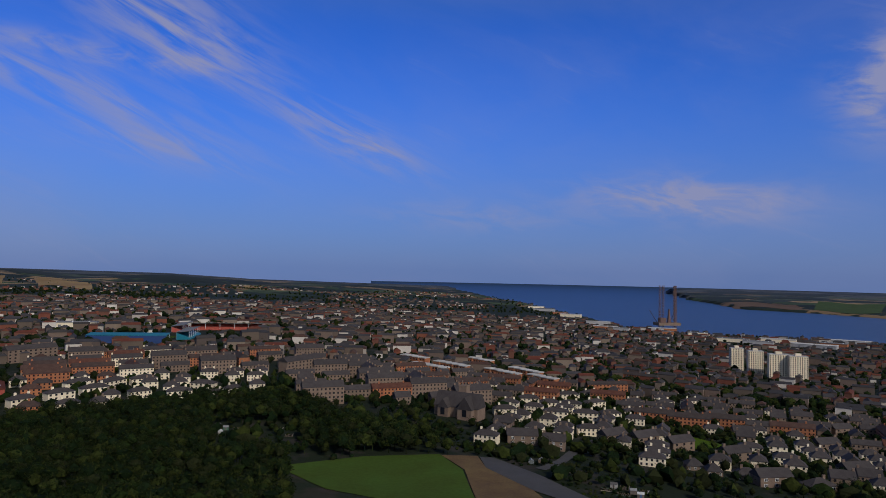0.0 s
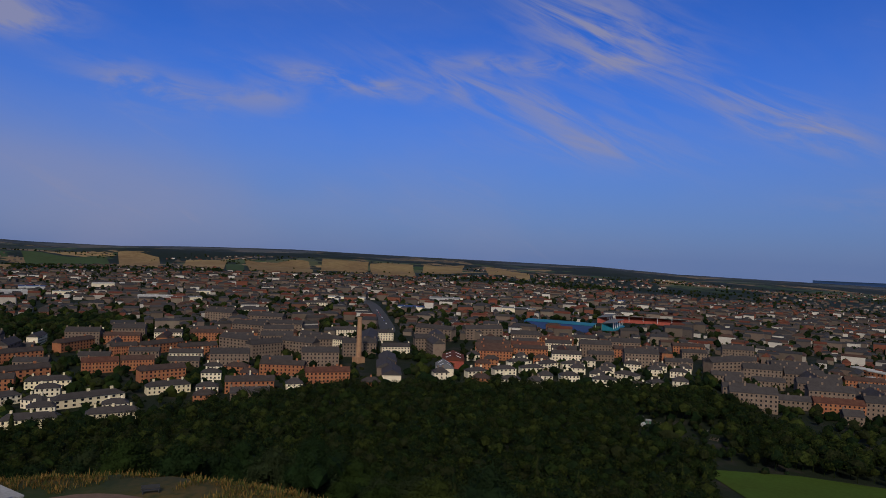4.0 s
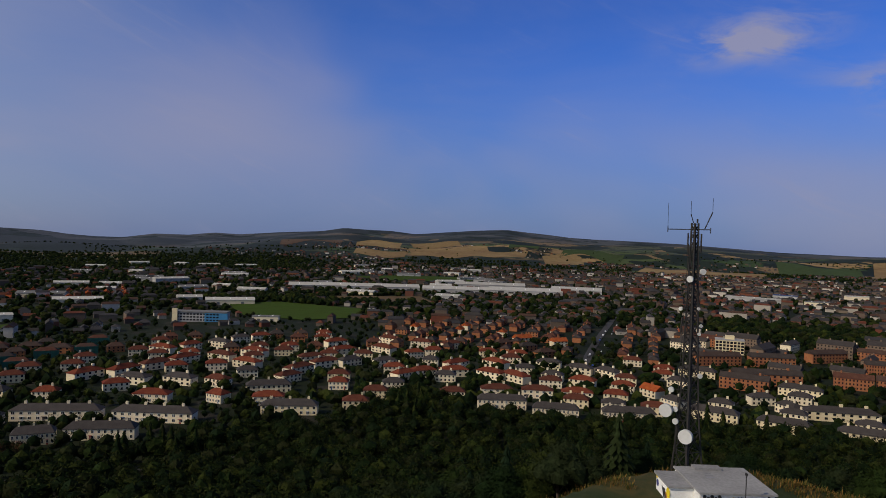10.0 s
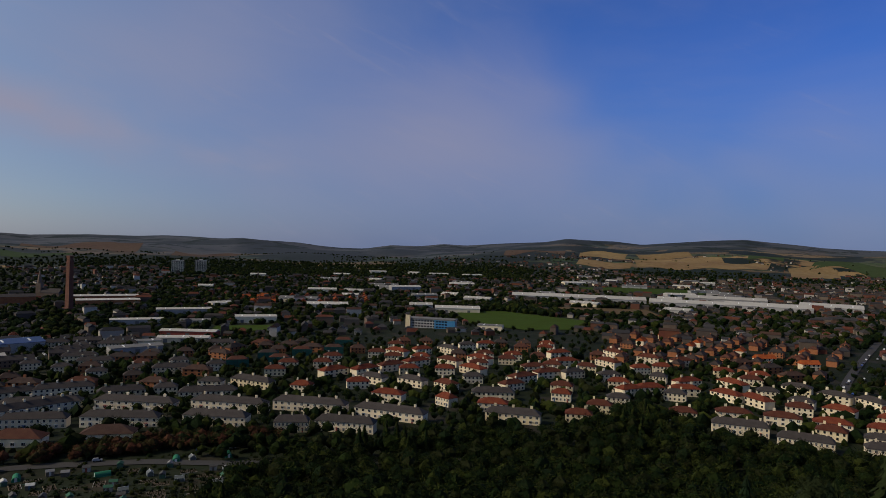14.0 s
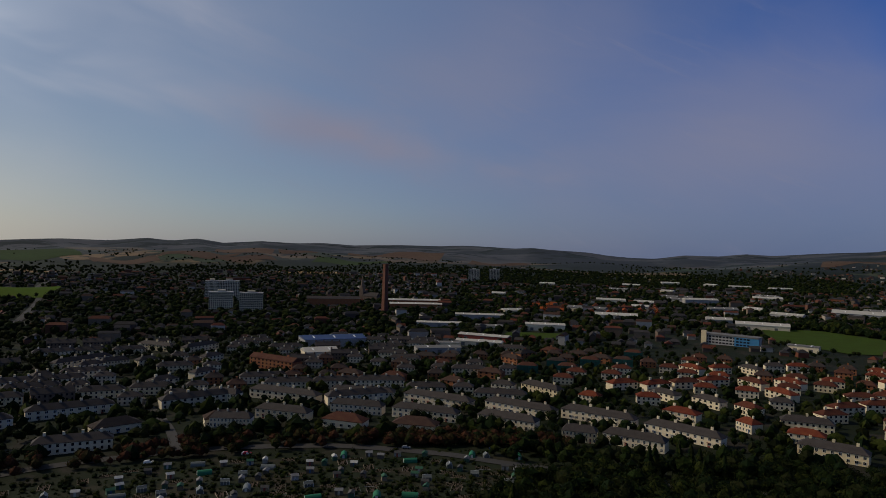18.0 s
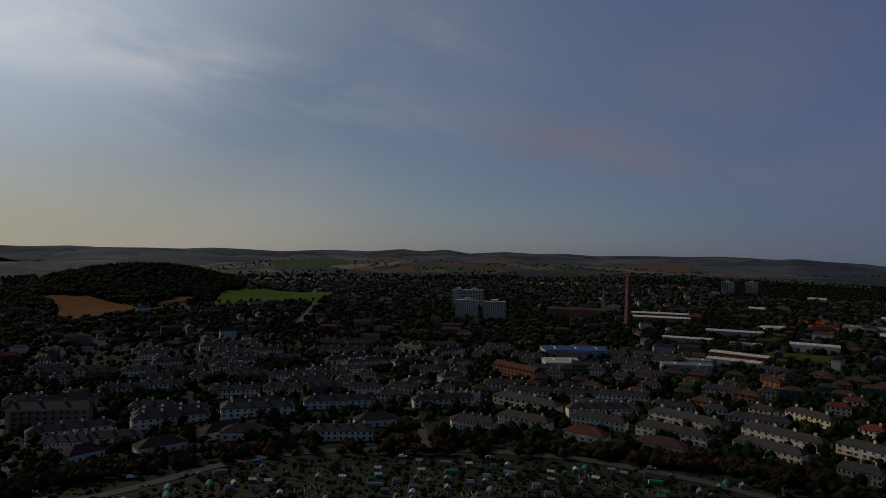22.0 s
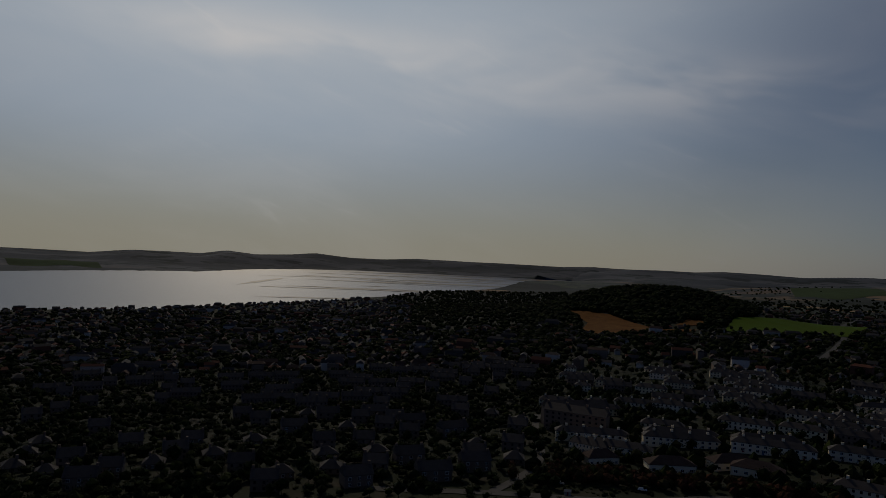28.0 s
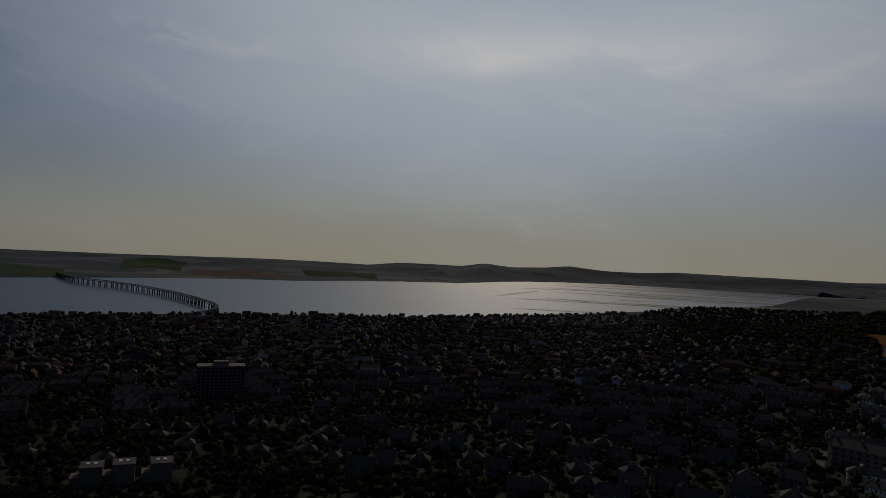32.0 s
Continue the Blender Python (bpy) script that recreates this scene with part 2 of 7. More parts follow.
WOODS = material("wood_foliage", (0.02, 0.03, 0.009), 0.8, 0.6, 0.5, 0, [(0.006, 0.012, 0.004), (0.012, 0.02, 0.005), (0.025, 0.032, 0.007), (0.007, 0.013, 0.005), (0.016, 0.019, 0.007)], "island", spec=0.02)
FARWALL = material("far_town_walls", (0.4, 0.35, 0.3), 0.9, 0.15, 0.3, 0, [(0.5, 0.45, 0.38), (0.11, 0.08, 0.06), (0.13, 0.055, 0.034), (0.1, 0.075, 0.055), (0.075, 0.058, 0.048), (0.34, 0.3, 0.25), (0.15, 0.05, 0.028), (0.1, 0.078, 0.06), (0.17, 0.13, 0.095), (0.14, 0.1, 0.075), (0.08, 0.06, 0.05)], "island")
FARROOF = material("far_town_roofs", (0.06, 0.055, 0.05), 0.9, 0.25, 0.3, 0, [(0.036, 0.034, 0.037), (0.06, 0.033, 0.024), (0.032, 0.031, 0.034), (0.1, 0.032, 0.019), (0.038, 0.034, 0.032), (0.045, 0.042, 0.044)], "island", spec=0.2)
ROOFGREY = material("weathered_roof_felt", (0.25, 0.245, 0.24), 0.9, 0.3, 1.0, 0.1)
STRAW = material("dry_grass_blades", (0.2, 0.135, 0.045), 0.9, 0.3, 1.0, 0, [(0.2, 0.12, 0.034), (0.12, 0.085, 0.024), (0.035, 0.05, 0.012), (0.05, 0.06, 0.015), (0.15, 0.085, 0.022)], "island", spec=0.05)

# ---- the lie of the land ----
# how high the town lies, by turn, at 350, 600, 1000, 1600 and 2400 m
LIE = [(-60, 82, 60, 35, 12, 3), (-33, 84, 62, 38, 20, 3), (-15, 88, 70, 45, 22, 5), (0, 90, 85, 70, 50, 30), (15, 92, 95, 95, 80, 60),
       (30, 92, 95, 97, 92, 80), (50, 90, 92, 95, 95, 90), (70, 90, 92, 92, 90, 88), (90, 92, 92, 90, 90, 88), (110, 92, 90, 88, 88, 85),
       (130, 92, 88, 80, 78, 80), (150, 90, 85, 75, 75, 80), (170, 88, 85, 85, 80, 60), (185, 84, 75, 75, 70, 40),
       (200, 82, 65, 50, 35, 10)]
LIE += [(215, 82, 60, 40, 15, 5), (235, 82, 60, 35, 12, 5), (260, 82, 60, 35, 12, 3), (300, 82, 60, 35, 12, 3)]
# the river: its near and far shore, by turn
NEAR = [(-60, 2200), (-33, 2300), (-27, 2340), (-19, 2340), (-14, 2590), (-8.4, 3540), (-4.6, 4610), (-1.8, 6500), (-0.8, 9000), (1, 30000), (181.4, 30000), (182.6, 7600),
        (184.3, 6400), (187, 4980), (191.5, 4050), (195.7, 3400), (199.6, 3030), (203.4, 2740), (209, 2420), (219.4, 2080), (229.4, 2005), (240, 1930), (250, 1910), (300, 2200)]
FAR = [(-60, 3900), (-33, 4000), (-29, 4230), (-23.7, 4420), (-20, 5900), (-18.5, 8000), (-17.4, 40000), (0, 40000), (181.4, 30001), (182.6, 7700), (184.3, 7300), (187, 7050), (191, 7000),
       (204, 7000), (208, 6700), (211, 6300), (216, 5150), (222, 4860), (230, 4270), (235, 4230), (250, 3690), (300, 3900)]
# the skyline, degrees over the level, by turn
RIDGE = [(-60.0, -1.40), (-33.0, -1.40), (-27.0, -1.35), (-19.0, -1.40), (-10.0, -1.50), (-2.0, -1.50), (0.0, -1.32), (8.7, -1.17), (15.5, -1.02), (22.0, -0.65), (30.0, -0.50), (38.5, -0.35), (47.0, -0.12), (54.0, -0.15), (60.0, -0.30), (66.0, -0.20), (73.4, 0.25), (78.2, 0.39), (80.0, 0.42), (81.9, 0.50), (83.8, 0.71), (85.8, 0.87), (87.2, 1.02), (89.9, 0.86), (92.1, 0.67), (94.8, 0.42), (97.0, 0.64), (98.9, 0.68), (100.8, 0.77), (102.6, 0.44), (104.5, 0.34), (106.8, 0.18), (109.2, -0.03), (111.1, 0.06), (113.0, -0.18), (115.4, -0.15), (117.7, -0.50), (119.6, -0.50), (121.4, -0.36), (123.2, -0.14), (125.9, -0.03), (127.6, 0.10), (129.1, 0.01), (131.0, 0.09)]
RIDGE += [(133.4, 0.15), (135.3, 0.04), (138.7, 0.06), (142.6, -0.08), (145.4, 0.06), (147.2, -0.04), (150.1, 0.07), (153.0, -0.15), (154.9, 0.14), (156.8, -0.06), (158.6, 0.08), (161.4, -0.18), (164.2, -0.12), (166.4, -0.22), (168.6, -0.37), (171.1, -0.26), (174.0, -0.20), (176.0, -0.34), (178.7, -0.33), (181.9, -0.38), (184.0, -0.31), (186.5, -0.43), (190.6, -0.38), (195.0, -0.37), (198.6, -0.32), (201.4, -0.50), (204.2, -0.49), (207.1, -0.24), (209.0, -0.43), (211.8, -0.56), (214.2, -0.33), (216.1, -0.66), (218.4, -0.62), (221.2, -0.61), (223.9, -0.91), (227.4, -0.84), (231.7, -0.80), (235.6, -0.85), (239.4, -0.88), (242.8, -0.92), (300.0, -0.90)]


def column(table, k):
    return np.array([row[0] for row in table], float), np.array([row[k] for row in table], float)


def smooth(e0, e1, v):
    u = np.clip((v - e0) / (e1 - e0), 0, 1)
    return u * u * (3 - 2 * u)


def wave(x, y, size, seed=0.0):
    """Cheap rolling relief between -1 and 1."""
    a = np.sin(x / size * 1.7 + seed) * np.cos(y / size * 1.3 + 2 * seed)
    b = np.sin((x + y) / size * 0.8 + 3.1 * seed + 1) * np.cos((x - y) / size * 1.1 + 1.7 * seed)
    return 0.5 * (a + b)


def lie(x, y):
    """The height of the land at arrays x, y (true distances)."""
    x, y = np.asarray(x, float), np.asarray(y, float)
    r = np.hypot(x, y) + 1e-6
    turn = np.degrees(np.arctan2(-x, y))
    turn = np.where(turn < -60, turn + 360, turn)
    town = [np.interp(turn, *column(LIE, k)) for k in range(1, 6)]
    ridge = H + 9000 * np.tan(np.radians(np.interp(turn, *column(RIDGE, 1))))
    knots = np.array([350, 600, 1000, 1600, 2400, 9000, 20000.0])
    levels = town + [ridge, ridge - 400]
    z = np.full(r.shape, 0.0)
    for i in range(6):
        f = np.clip((r - knots[i]) / (knots[i + 1] - knots[i]), 0, 1)
        if i == 4:
            f = np.where(f < 1, f ** 1.4, f)
        z = np.where((r >= knots[i]) | (i == 0), levels[i] + (levels[i + 1] - levels[i]) * f, z)
    z = z + wave(x, y, 160, 1.0) * 1.5 * smooth(450, 700, r)
    # folds of the farmland, always under the skyline
    folds = (wave(x, y, 420, 2.0) * 34 + wave(x, y, 1100, 0.7) * 40) * np.clip((ridge + 60) / 170, 0.2, 1) * smooth(2700, 4200, r) * (1 - smooth(7600, 8800, r))
    cap = H + r * (ridge - H) / 9000 - 6
    z = np.where((r > 2700) & (r < 8900), np.minimum(z + folds, np.maximum(cap, z - 10)), z)
    # the wooded hill to the west
    bx, by = polar(179.3, 1640)
    z = z + 63 * np.exp(-(np.abs((x - bx) / 235) ** 2.6 + ((y - by) / 220) ** 2))
    # the hill on which the mast stands: a long summit, then a steep flank
    out = 40 + 66 * np.exp(-((turn - 68) / np.where(turn > 68, 24.0, 42.0)) ** 2)
    k = np.clip((r - out) / (330 - out), 0, 1)
    flank = 158 - (158 - z) * (1 - (1 - k) ** 1.9)
    z = np.where(r < 330, flank, z)
    # the river bed
    n, f = np.interp(turn, *column(NEAR, 1)), np.interp(turn, *column(FAR, 1))
    wet = smooth(n - 60, n + 40, r) * (1 - smooth(f - 60, f + 60, r))
    z = np.where((r > 1500) & (r < np.minimum(n, 6500)), np.maximum(z, 2.5), z)
    shore = (r >= f) & (n < 29000) & (r < 9400)
    z = np.where(shore, 2.5 + (np.maximum(z, 2.5 + (r - f) * 0.004) - 2.5) * smooth(-150, np.clip(9000 - f, 1300, 2000), r - f), z)
    return z * (1 - wet) - (4 + 6e-7 * r * r) * wet


def lie1(x, y):
    return float(lie(np.array([x]), np.array([y]))[0])


def draw_in(p):
    """Distance drawn in beyond 2.5 km along the line of sight, so that all lies within 4.9 km."""
    p = np.asarray(p, float)
    r = np.hypot(p[:, 0], p[:, 1]) + 1e-9
    near = np.where(r > 2500, 2500 + 2350 * (1 - np.exp(-(r - 2500) / 2350)), r)
    s = near / r
    return np.stack([p[:, 0] * s, p[:, 1] * s, H + (p[:, 2] - H) * s], 1)


def np_mesh(name, verts, faces, mats, index=None, flat=True):
    """A mesh from arrays: faces is an (n, 3) or (n, 4) array."""
    me = bpy.data.meshes.new(name)
    faces = np.asarray(faces, np.int32)
    me.vertices.add(len(verts))
    me.vertices.foreach_set("co", np.asarray(verts, np.float32).ravel())
    me.loops.add(faces.size)
    me.loops.foreach_set("vertex_index", faces.ravel())
    me.polygons.add(len(faces))
    me.polygons.foreach_set("loop_start", np.arange(len(faces), dtype=np.int32) * faces.shape[1])
    for m in mats:
        me.materials.append(m)
    if index is not None:
        me.polygons.foreach_set("material_index", np.asarray(index, np.int32))
    me.update(calc_edges=True)
    me.validate()
    me.polygons.foreach_set("use_smooth", np.full(len(faces), not flat, bool))
    return me


def wheel(rs, turns):
    """Grid points and quads over rings rs and turns (degrees)."""
    rr, tt = np.meshgrid(rs, turns, indexing="ij")
    a = np.radians(tt)
    x, y = (-rr * np.sin(a)).ravel(), (rr * np.cos(a)).ravel()
    n, m = len(rs), len(turns)
    i = (np.arange(n - 1)[:, None] * m + np.arange(m - 1)[None]).ravel()
    return x, y, np.stack([i, i + 1, i + 1 + m, i + m], 1)


# ground: one sheet from under the lens to the skyline
ring = np.concatenate([np.linspace(0.5, 120, 44), np.linspace(125, 420, 50), np.linspace(432, 1200, 50), np.linspace(1225, 2600, 50), np.geomspace(2650, 9000, 90), [9300, 10500, 20000]])
gx, gy, gf = wheel(ring, np.linspace(-60, 300, 721))
gz = lie(gx, gy)
ground = new("ground", np_mesh("ground", draw_in(np.stack([gx, gy, gz], 1)), gf[:, ::-1], [], flat=False))
# the light falls on the drawn-in distance as on the true slopes
hx = np.stack([lie(gx + 12, gy) - lie(gx - 12, gy), lie(gx, gy + 12) - lie(gx, gy - 12)], 1) / 24
hn = np.concatenate([-hx, np.ones((len(gx), 1))], 1)
hn /= np.linalg.norm(hn, axis=1)[:, None]
ground.data.normals_split_custom_set_from_vertices(hn.tolist())
tagged(ground, "grassy hill, town ground and far farmland", "ground", kind="structure")
gm = bpy.data.materials.new("grass_and_fields")
gm.use_nodes = True
gt = gm.node_tree
gb = gt.nodes["Principled BSDF"]
gb.inputs["Roughness"].default_value = 0.95
gb.inputs["Specular IOR Level"].default_value = 0.15


def gnode(kind, link=None, to=0, **values):
    n = gt.nodes.new(kind)
    for key, value in values.items():
        n.inputs[key].default_value = value
    if link is not None:
        gt.links.new(link, n.inputs[to])
    return n


def gmix(a, b, f):
    n = gnode("ShaderNodeMix")
    n.data_type = "RGBA"
    for socket, v in (("A", a), ("B", b)):
        if isinstance(v, tuple):
            n.inputs[socket].default_value = (*v, 1)
        else:
            gt.links.new(v, n.inputs[socket])
    gt.links.new(f, n.inputs["Factor"])
    return n.outputs["Result"]


def granged(link, a, b):
    n = gnode("ShaderNodeMapRange", link)
    n.inputs["From Min"].default_value, n.inputs["From Max"].default_value = a, b
    return n.outputs["Result"]


stretch = ground.data.attributes.new("true_place", "FLOAT_VECTOR", "POINT")
stretch.data.foreach_set("vector", np.stack([gx, gy, gz], 1).astype(np.float32).ravel())
gtrue = gnode("ShaderNodeAttribute")
gtrue.attribute_name = "true_place"
gtrue = gtrue.outputs["Vector"]
gc = gnode("ShaderNodeTexCoord").outputs["Object"]
flatc = gnode("ShaderNodeVectorMath", gc)
flatc.operation = "MULTIPLY"
flatc.inputs[1].default_value = (1, 1, 0)
dist = gnode("ShaderNodeVectorMath", flatc.outputs["Vector"])
dist.operation = "LENGTH"
fine_n = gnode("ShaderNodeTexNoise", gc, Scale=0.9, Detail=6.0).outputs["Fac"]
mid_n = gnode("ShaderNodeTexNoise", gc, Scale=0.06, Detail=4.0).outputs["Fac"]
big_n = gnode("ShaderNodeTexNoise", gc, Scale=0.012, Detail=3.0).outputs["Fac"]
grass = gmix((0.024, 0.036, 0.009), (0.1, 0.07, 0.02), granged(mid_n, 0.42, 0.6))
grass = gmix(grass, (0.036, 0.043, 0.013), granged(fine_n, 0.42, 0.7))
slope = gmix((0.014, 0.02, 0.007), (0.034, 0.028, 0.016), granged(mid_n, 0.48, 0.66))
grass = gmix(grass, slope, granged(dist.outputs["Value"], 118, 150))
# town gardens: shade between houses and trees is put into this near-black colour
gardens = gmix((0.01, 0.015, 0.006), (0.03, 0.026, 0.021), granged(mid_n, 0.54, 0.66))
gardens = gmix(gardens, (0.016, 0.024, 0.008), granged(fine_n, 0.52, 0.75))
# farmland: a patchwork of stubble, pasture, plough and woods, with moor on the tops and painted haze beyond
warp = gnode("ShaderNodeTexNoise", gtrue, Scale=0.0012, Detail=2.0)
bent = gnode("ShaderNodeVectorMath", gtrue)
bent.operation = "MULTIPLY_ADD"
gt.links.new(warp.outputs["Color"], bent.inputs[0])
bent.inputs[1].default_value = (500, 500, 0)
gt.links.new(gtrue, bent.inputs[2])
flat_true = gnode("ShaderNodeVectorMath", bent.outputs["Vector"])
flat_true.operation = "MULTIPLY"
flat_true.inputs[1].default_value = (1, 1, 0)
cells = gnode("ShaderNodeTexVoronoi", flat_true.outputs["Vector"], Scale=0.0027, Randomness=0.9)
cells.feature, cells.distance = "F1", "CHEBYCHEV"
tone = gt.nodes.new("ShaderNodeSeparateColor")
gt.links.new(cells.outputs["Color"], tone.inputs["Color"])
patch = gt.nodes.new("ShaderNodeValToRGB")
patch.color_ramp.interpolation = "CONSTANT"
for i, c in enumerate([(0.016, 0.024, 0.016), (0.28, 0.185, 0.08), (0.06, 0.08, 0.032), (0.014, 0.022, 0.015), (0.22, 0.145, 0.07), (0.038, 0.062, 0.022), (0.07, 0.078, 0.04), (0.17, 0.115, 0.06), (0.016, 0.026, 0.017)]):
    e = patch.color_ramp.elements[i] if i < 2 else patch.color_ramp.elements.new(i / 9)
    e.position, e.color = i / 9, (*c, 1)
gt.links.new(tone.outputs["Red"], patch.inputs["Fac"])
woods_n = gnode("ShaderNodeTexNoise", gtrue, Scale=0.0011, Detail=6.0).outputs["Fac"]
hedge_n = gnode("ShaderNodeTexNoise", gtrue, Scale=0.012, Detail=4.0).outputs["Fac"]
fields = gmix(patch.outputs["Color"], (0.014, 0.02, 0.013), granged(hedge_n, 0.56, 0.6))
farm = gmix(fields, (0.01, 0.017, 0.013), granged(woods_n, 0.515, 0.53))
height = gnode("ShaderNodeSeparateXYZ", gtrue).outputs["Z"]
span = gnode("ShaderNodeVectorMath", gtrue)
span.operation = "LENGTH"
copse_n = gnode("ShaderNodeTexNoise", gtrue, Scale=0.0032, Detail=6.0, Roughness=0.65).outputs["Fac"]
# the moor's tones are blued, so distance haze sits in the base colour
hazed_moor = gmix((0.072, 0.08, 0.096), (0.037, 0.046, 0.06), granged(woods_n, 0.45, 0.52))
hazed_moor = gmix(hazed_moor, (0.022, 0.032, 0.038), granged(copse_n, 0.54, 0.57))
farm = gmix(farm, hazed_moor, granged(height, 205, 290))
# the painted haze grows with distance, sooner to the west
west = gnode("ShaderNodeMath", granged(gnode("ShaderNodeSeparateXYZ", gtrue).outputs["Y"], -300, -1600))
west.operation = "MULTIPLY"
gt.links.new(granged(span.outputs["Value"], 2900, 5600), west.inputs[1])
haze_mix = gnode("ShaderNodeMath", west.outputs[0], 0)
haze_mix.operation = "MAXIMUM"
gt.links.new(granged(span.outputs["Value"], 4800, 8300), haze_mix.inputs[1])
farm = gmix(farm, hazed_moor, haze_mix.outputs[0])
edge_wood = gnode("ShaderNodeMath", granged(span.outputs["Value"], 3650, 3250))
edge_wood.operation = "MULTIPLY"
gt.links.new(granged(woods_n, 0.4, 0.43), edge_wood.inputs[1])
farm = gmix(farm, (0.012, 0.019, 0.013), edge_wood.outputs[0])
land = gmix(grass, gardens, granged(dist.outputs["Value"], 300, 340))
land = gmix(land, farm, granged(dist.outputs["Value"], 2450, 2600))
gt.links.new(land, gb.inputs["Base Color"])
gbump = gnode("ShaderNodeBump", fine_n, "Height", Strength=0.5, Distance=0.3)
gt.links.new(gbump.outputs["Normal"], gb.inputs["Normal"])
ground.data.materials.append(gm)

# river and sea
wm = bpy.data.materials.new("river_water")
wm.use_nodes = True
wtree = wm.node_tree
wb = wtree.nodes["Principled BSDF"]
wb.inputs["Base Color"].default_value = (0.02, 0.045, 0.1, 1)
wb.inputs["Roughness"].default_value = 0.38
wn = wtree.nodes.new("ShaderNodeTexNoise")
wn.inputs["Scale"].default_value, wn.inputs["Detail"].default_value = 0.35, 5
wtc = wtree.nodes.new("ShaderNodeTexCoord")
wtree.links.new(wtc.outputs["Object"], wn.inputs["Vector"])
wbump = wtree.nodes.new("ShaderNodeBump")
wbump.inputs["Strength"].default_value, wbump.inputs["Distance"].default_value = 0.6, 0.7
wtree.links.new(wn.outputs["Fac"], wbump.inputs["Height"])
wtree.links.new(wbump.outputs["Normal"], wb.inputs["Normal"])
for label, a, b, bend, out in (("wide blue river mouth and open sea", -60, 6, 4.2e-7, 24000), ("broad silvery tidal river in the sun", 176, 300, 0, 8900)):
    wring = np.concatenate([np.linspace(1700, 2600, 10), np.geomspace(2700, out, 50)])
    x, y, f = wheel(wring, np.linspace(a, b, 2 * (b - a) + 1))
    sheet = tagged(new("water", np_mesh("water", draw_in(np.stack([x, y, -bend * (x * x + y * y)], 1)), f[:, ::-1], [wm], flat=False)), label, "water", kind="structure")
    if bend:
        # the open sea lies level, however it is drawn in
        sheet.data.normals_split_custom_set_from_vertices([(0, 0, 1)] * len(x))

# ---- kit ----
rng = random.Random(7)
nrg = np.random.default_rng(11)


def part(name, bm, mat, parent=None, label="", at=None):
    """One bmesh as one mesh object under a thing or part."""
    me = bpy.data.meshes.new(name)
    bm.to_mesh(me)
    bm.free()
    for m in mat if isinstance(mat, (list, tuple)) else [mat]:
        me.materials.append(m)
    ob = new(name, me)
    ob.parent = parent
    if at is not None:
        ob.matrix_basis = at
    return tagged(ob, label)


def share(name, me, parent, at):
    ob = new(name, me)
    ob.parent, ob.matrix_basis = parent, at
    return ob


def box(bm, x0, x1, y0, y1, z0, z1, mi=0, taper=0.0):
    v = [bm.verts.new(p) for p in ((x0, y0, z0), (x1, y0, z0), (x1, y1, z0), (x0, y1, z0),
                                   (x0 + taper, y0 + taper, z1), (x1 - taper, y0 + taper, z1), (x1 - taper, y1 - taper, z1), (x0 + taper, y1 - taper, z1))]
    for q in ((3, 2, 1, 0), (4, 5, 6, 7), (0, 1, 5, 4), (1, 2, 6, 5), (2, 3, 7, 6), (3, 0, 4, 7)):
        bm.faces.new([v[i] for i in q]).material_index = mi


def solid(bm, bottom, top, mi=0):
    """A closed block between two loops of equal length."""
    a, b = [bm.verts.new(p) for p in bottom], [bm.verts.new(p) for p in top]
    n = len(a)
    bm.faces.new(a[::-1]).material_index = mi
    bm.faces.new(b).material_index = mi
    for i in range(n):
        bm.faces.new((a[i], a[(i + 1) % n], b[(i + 1) % n], b[i])).material_index = mi


def rod(bm, p, q, r, n=6, r2=None, mi=0):
    p, q = Vector(p), Vector(q)
    d = (q - p).normalized()
    s = d.orthogonal().normalized()
    t = d.cross(s)
    ring = [(math.cos(2 * math.pi * i / n), math.sin(2 * math.pi * i / n)) for i in range(n)]
    r2 = r if r2 is None else r2
    solid(bm, [p + (s * c + t * k) * r for c, k in ring], [q + (s * c + t * k) * r2 for c, k in ring], mi)


def roof_into(bm, L, W, eaves, rise, hip, over=0.35, thick=0.22, mi=0):
    """A pitched roof with thickness: hip is the run of the hipped ends (0: gables)."""
    x, y = L / 2 + over, W / 2 + over
    low = eaves - over * rise / (W / 2)
    ridge = max(0.15, L / 2 - hip) if hip else L / 2 + over
    lower = [(-x, -y, low), (x, -y, low), (x, y, low), (-x, y, low)]
    a = [bm.verts.new(p) for p in lower]
    b = [bm.verts.new((p[0], p[1], p[2] + thick)) for p in lower]
    r0, r1 = bm.verts.new((-ridge, 0, eaves + rise + thick)), bm.verts.new((ridge, 0, eaves + rise + thick))
    for i in range(4):
        bm.faces.new((a[i], a[(i + 1) % 4], b[(i + 1) % 4], b[i]))
    faces = [(b[0], b[1], r1, r0), (b[2], b[3], r0, r1), (b[1], b[2], r1), (b[3], b[0], r0), tuple(a[::-1])]
    for f in faces:
        bm.faces.new(f).material_index = mi


def walls_into(bm, L, W, eaves, rise, hip, mi=0):
    x, y = L / 2, W / 2
    if hip:
        box(bm, -x, x, -y, y, -2.5, eaves, mi)
        return
    solid(bm, [(-x, -y, -2.5), (-x, y, -2.5), (-x, y, eaves), (-x, 0, eaves + rise - 0.05), (-x, -y, eaves)],
          [(x, -y, -2.5), (x, y, -2.5), (x, y, eaves), (x, 0, eaves + rise - 0.05), (x, -y, eaves)], mi)


class Kind:
    """A thing built once and then set down many times."""

    def __init__(self, ob):
        self.ob, self.used = ob, 0

    def put(self, m):
        self.used += 1
        if self.used == 1:
            self.ob.matrix_basis = m
            return self.ob
        made = copy_thing(self.ob, m)
        made.matrix_basis = m
        return made


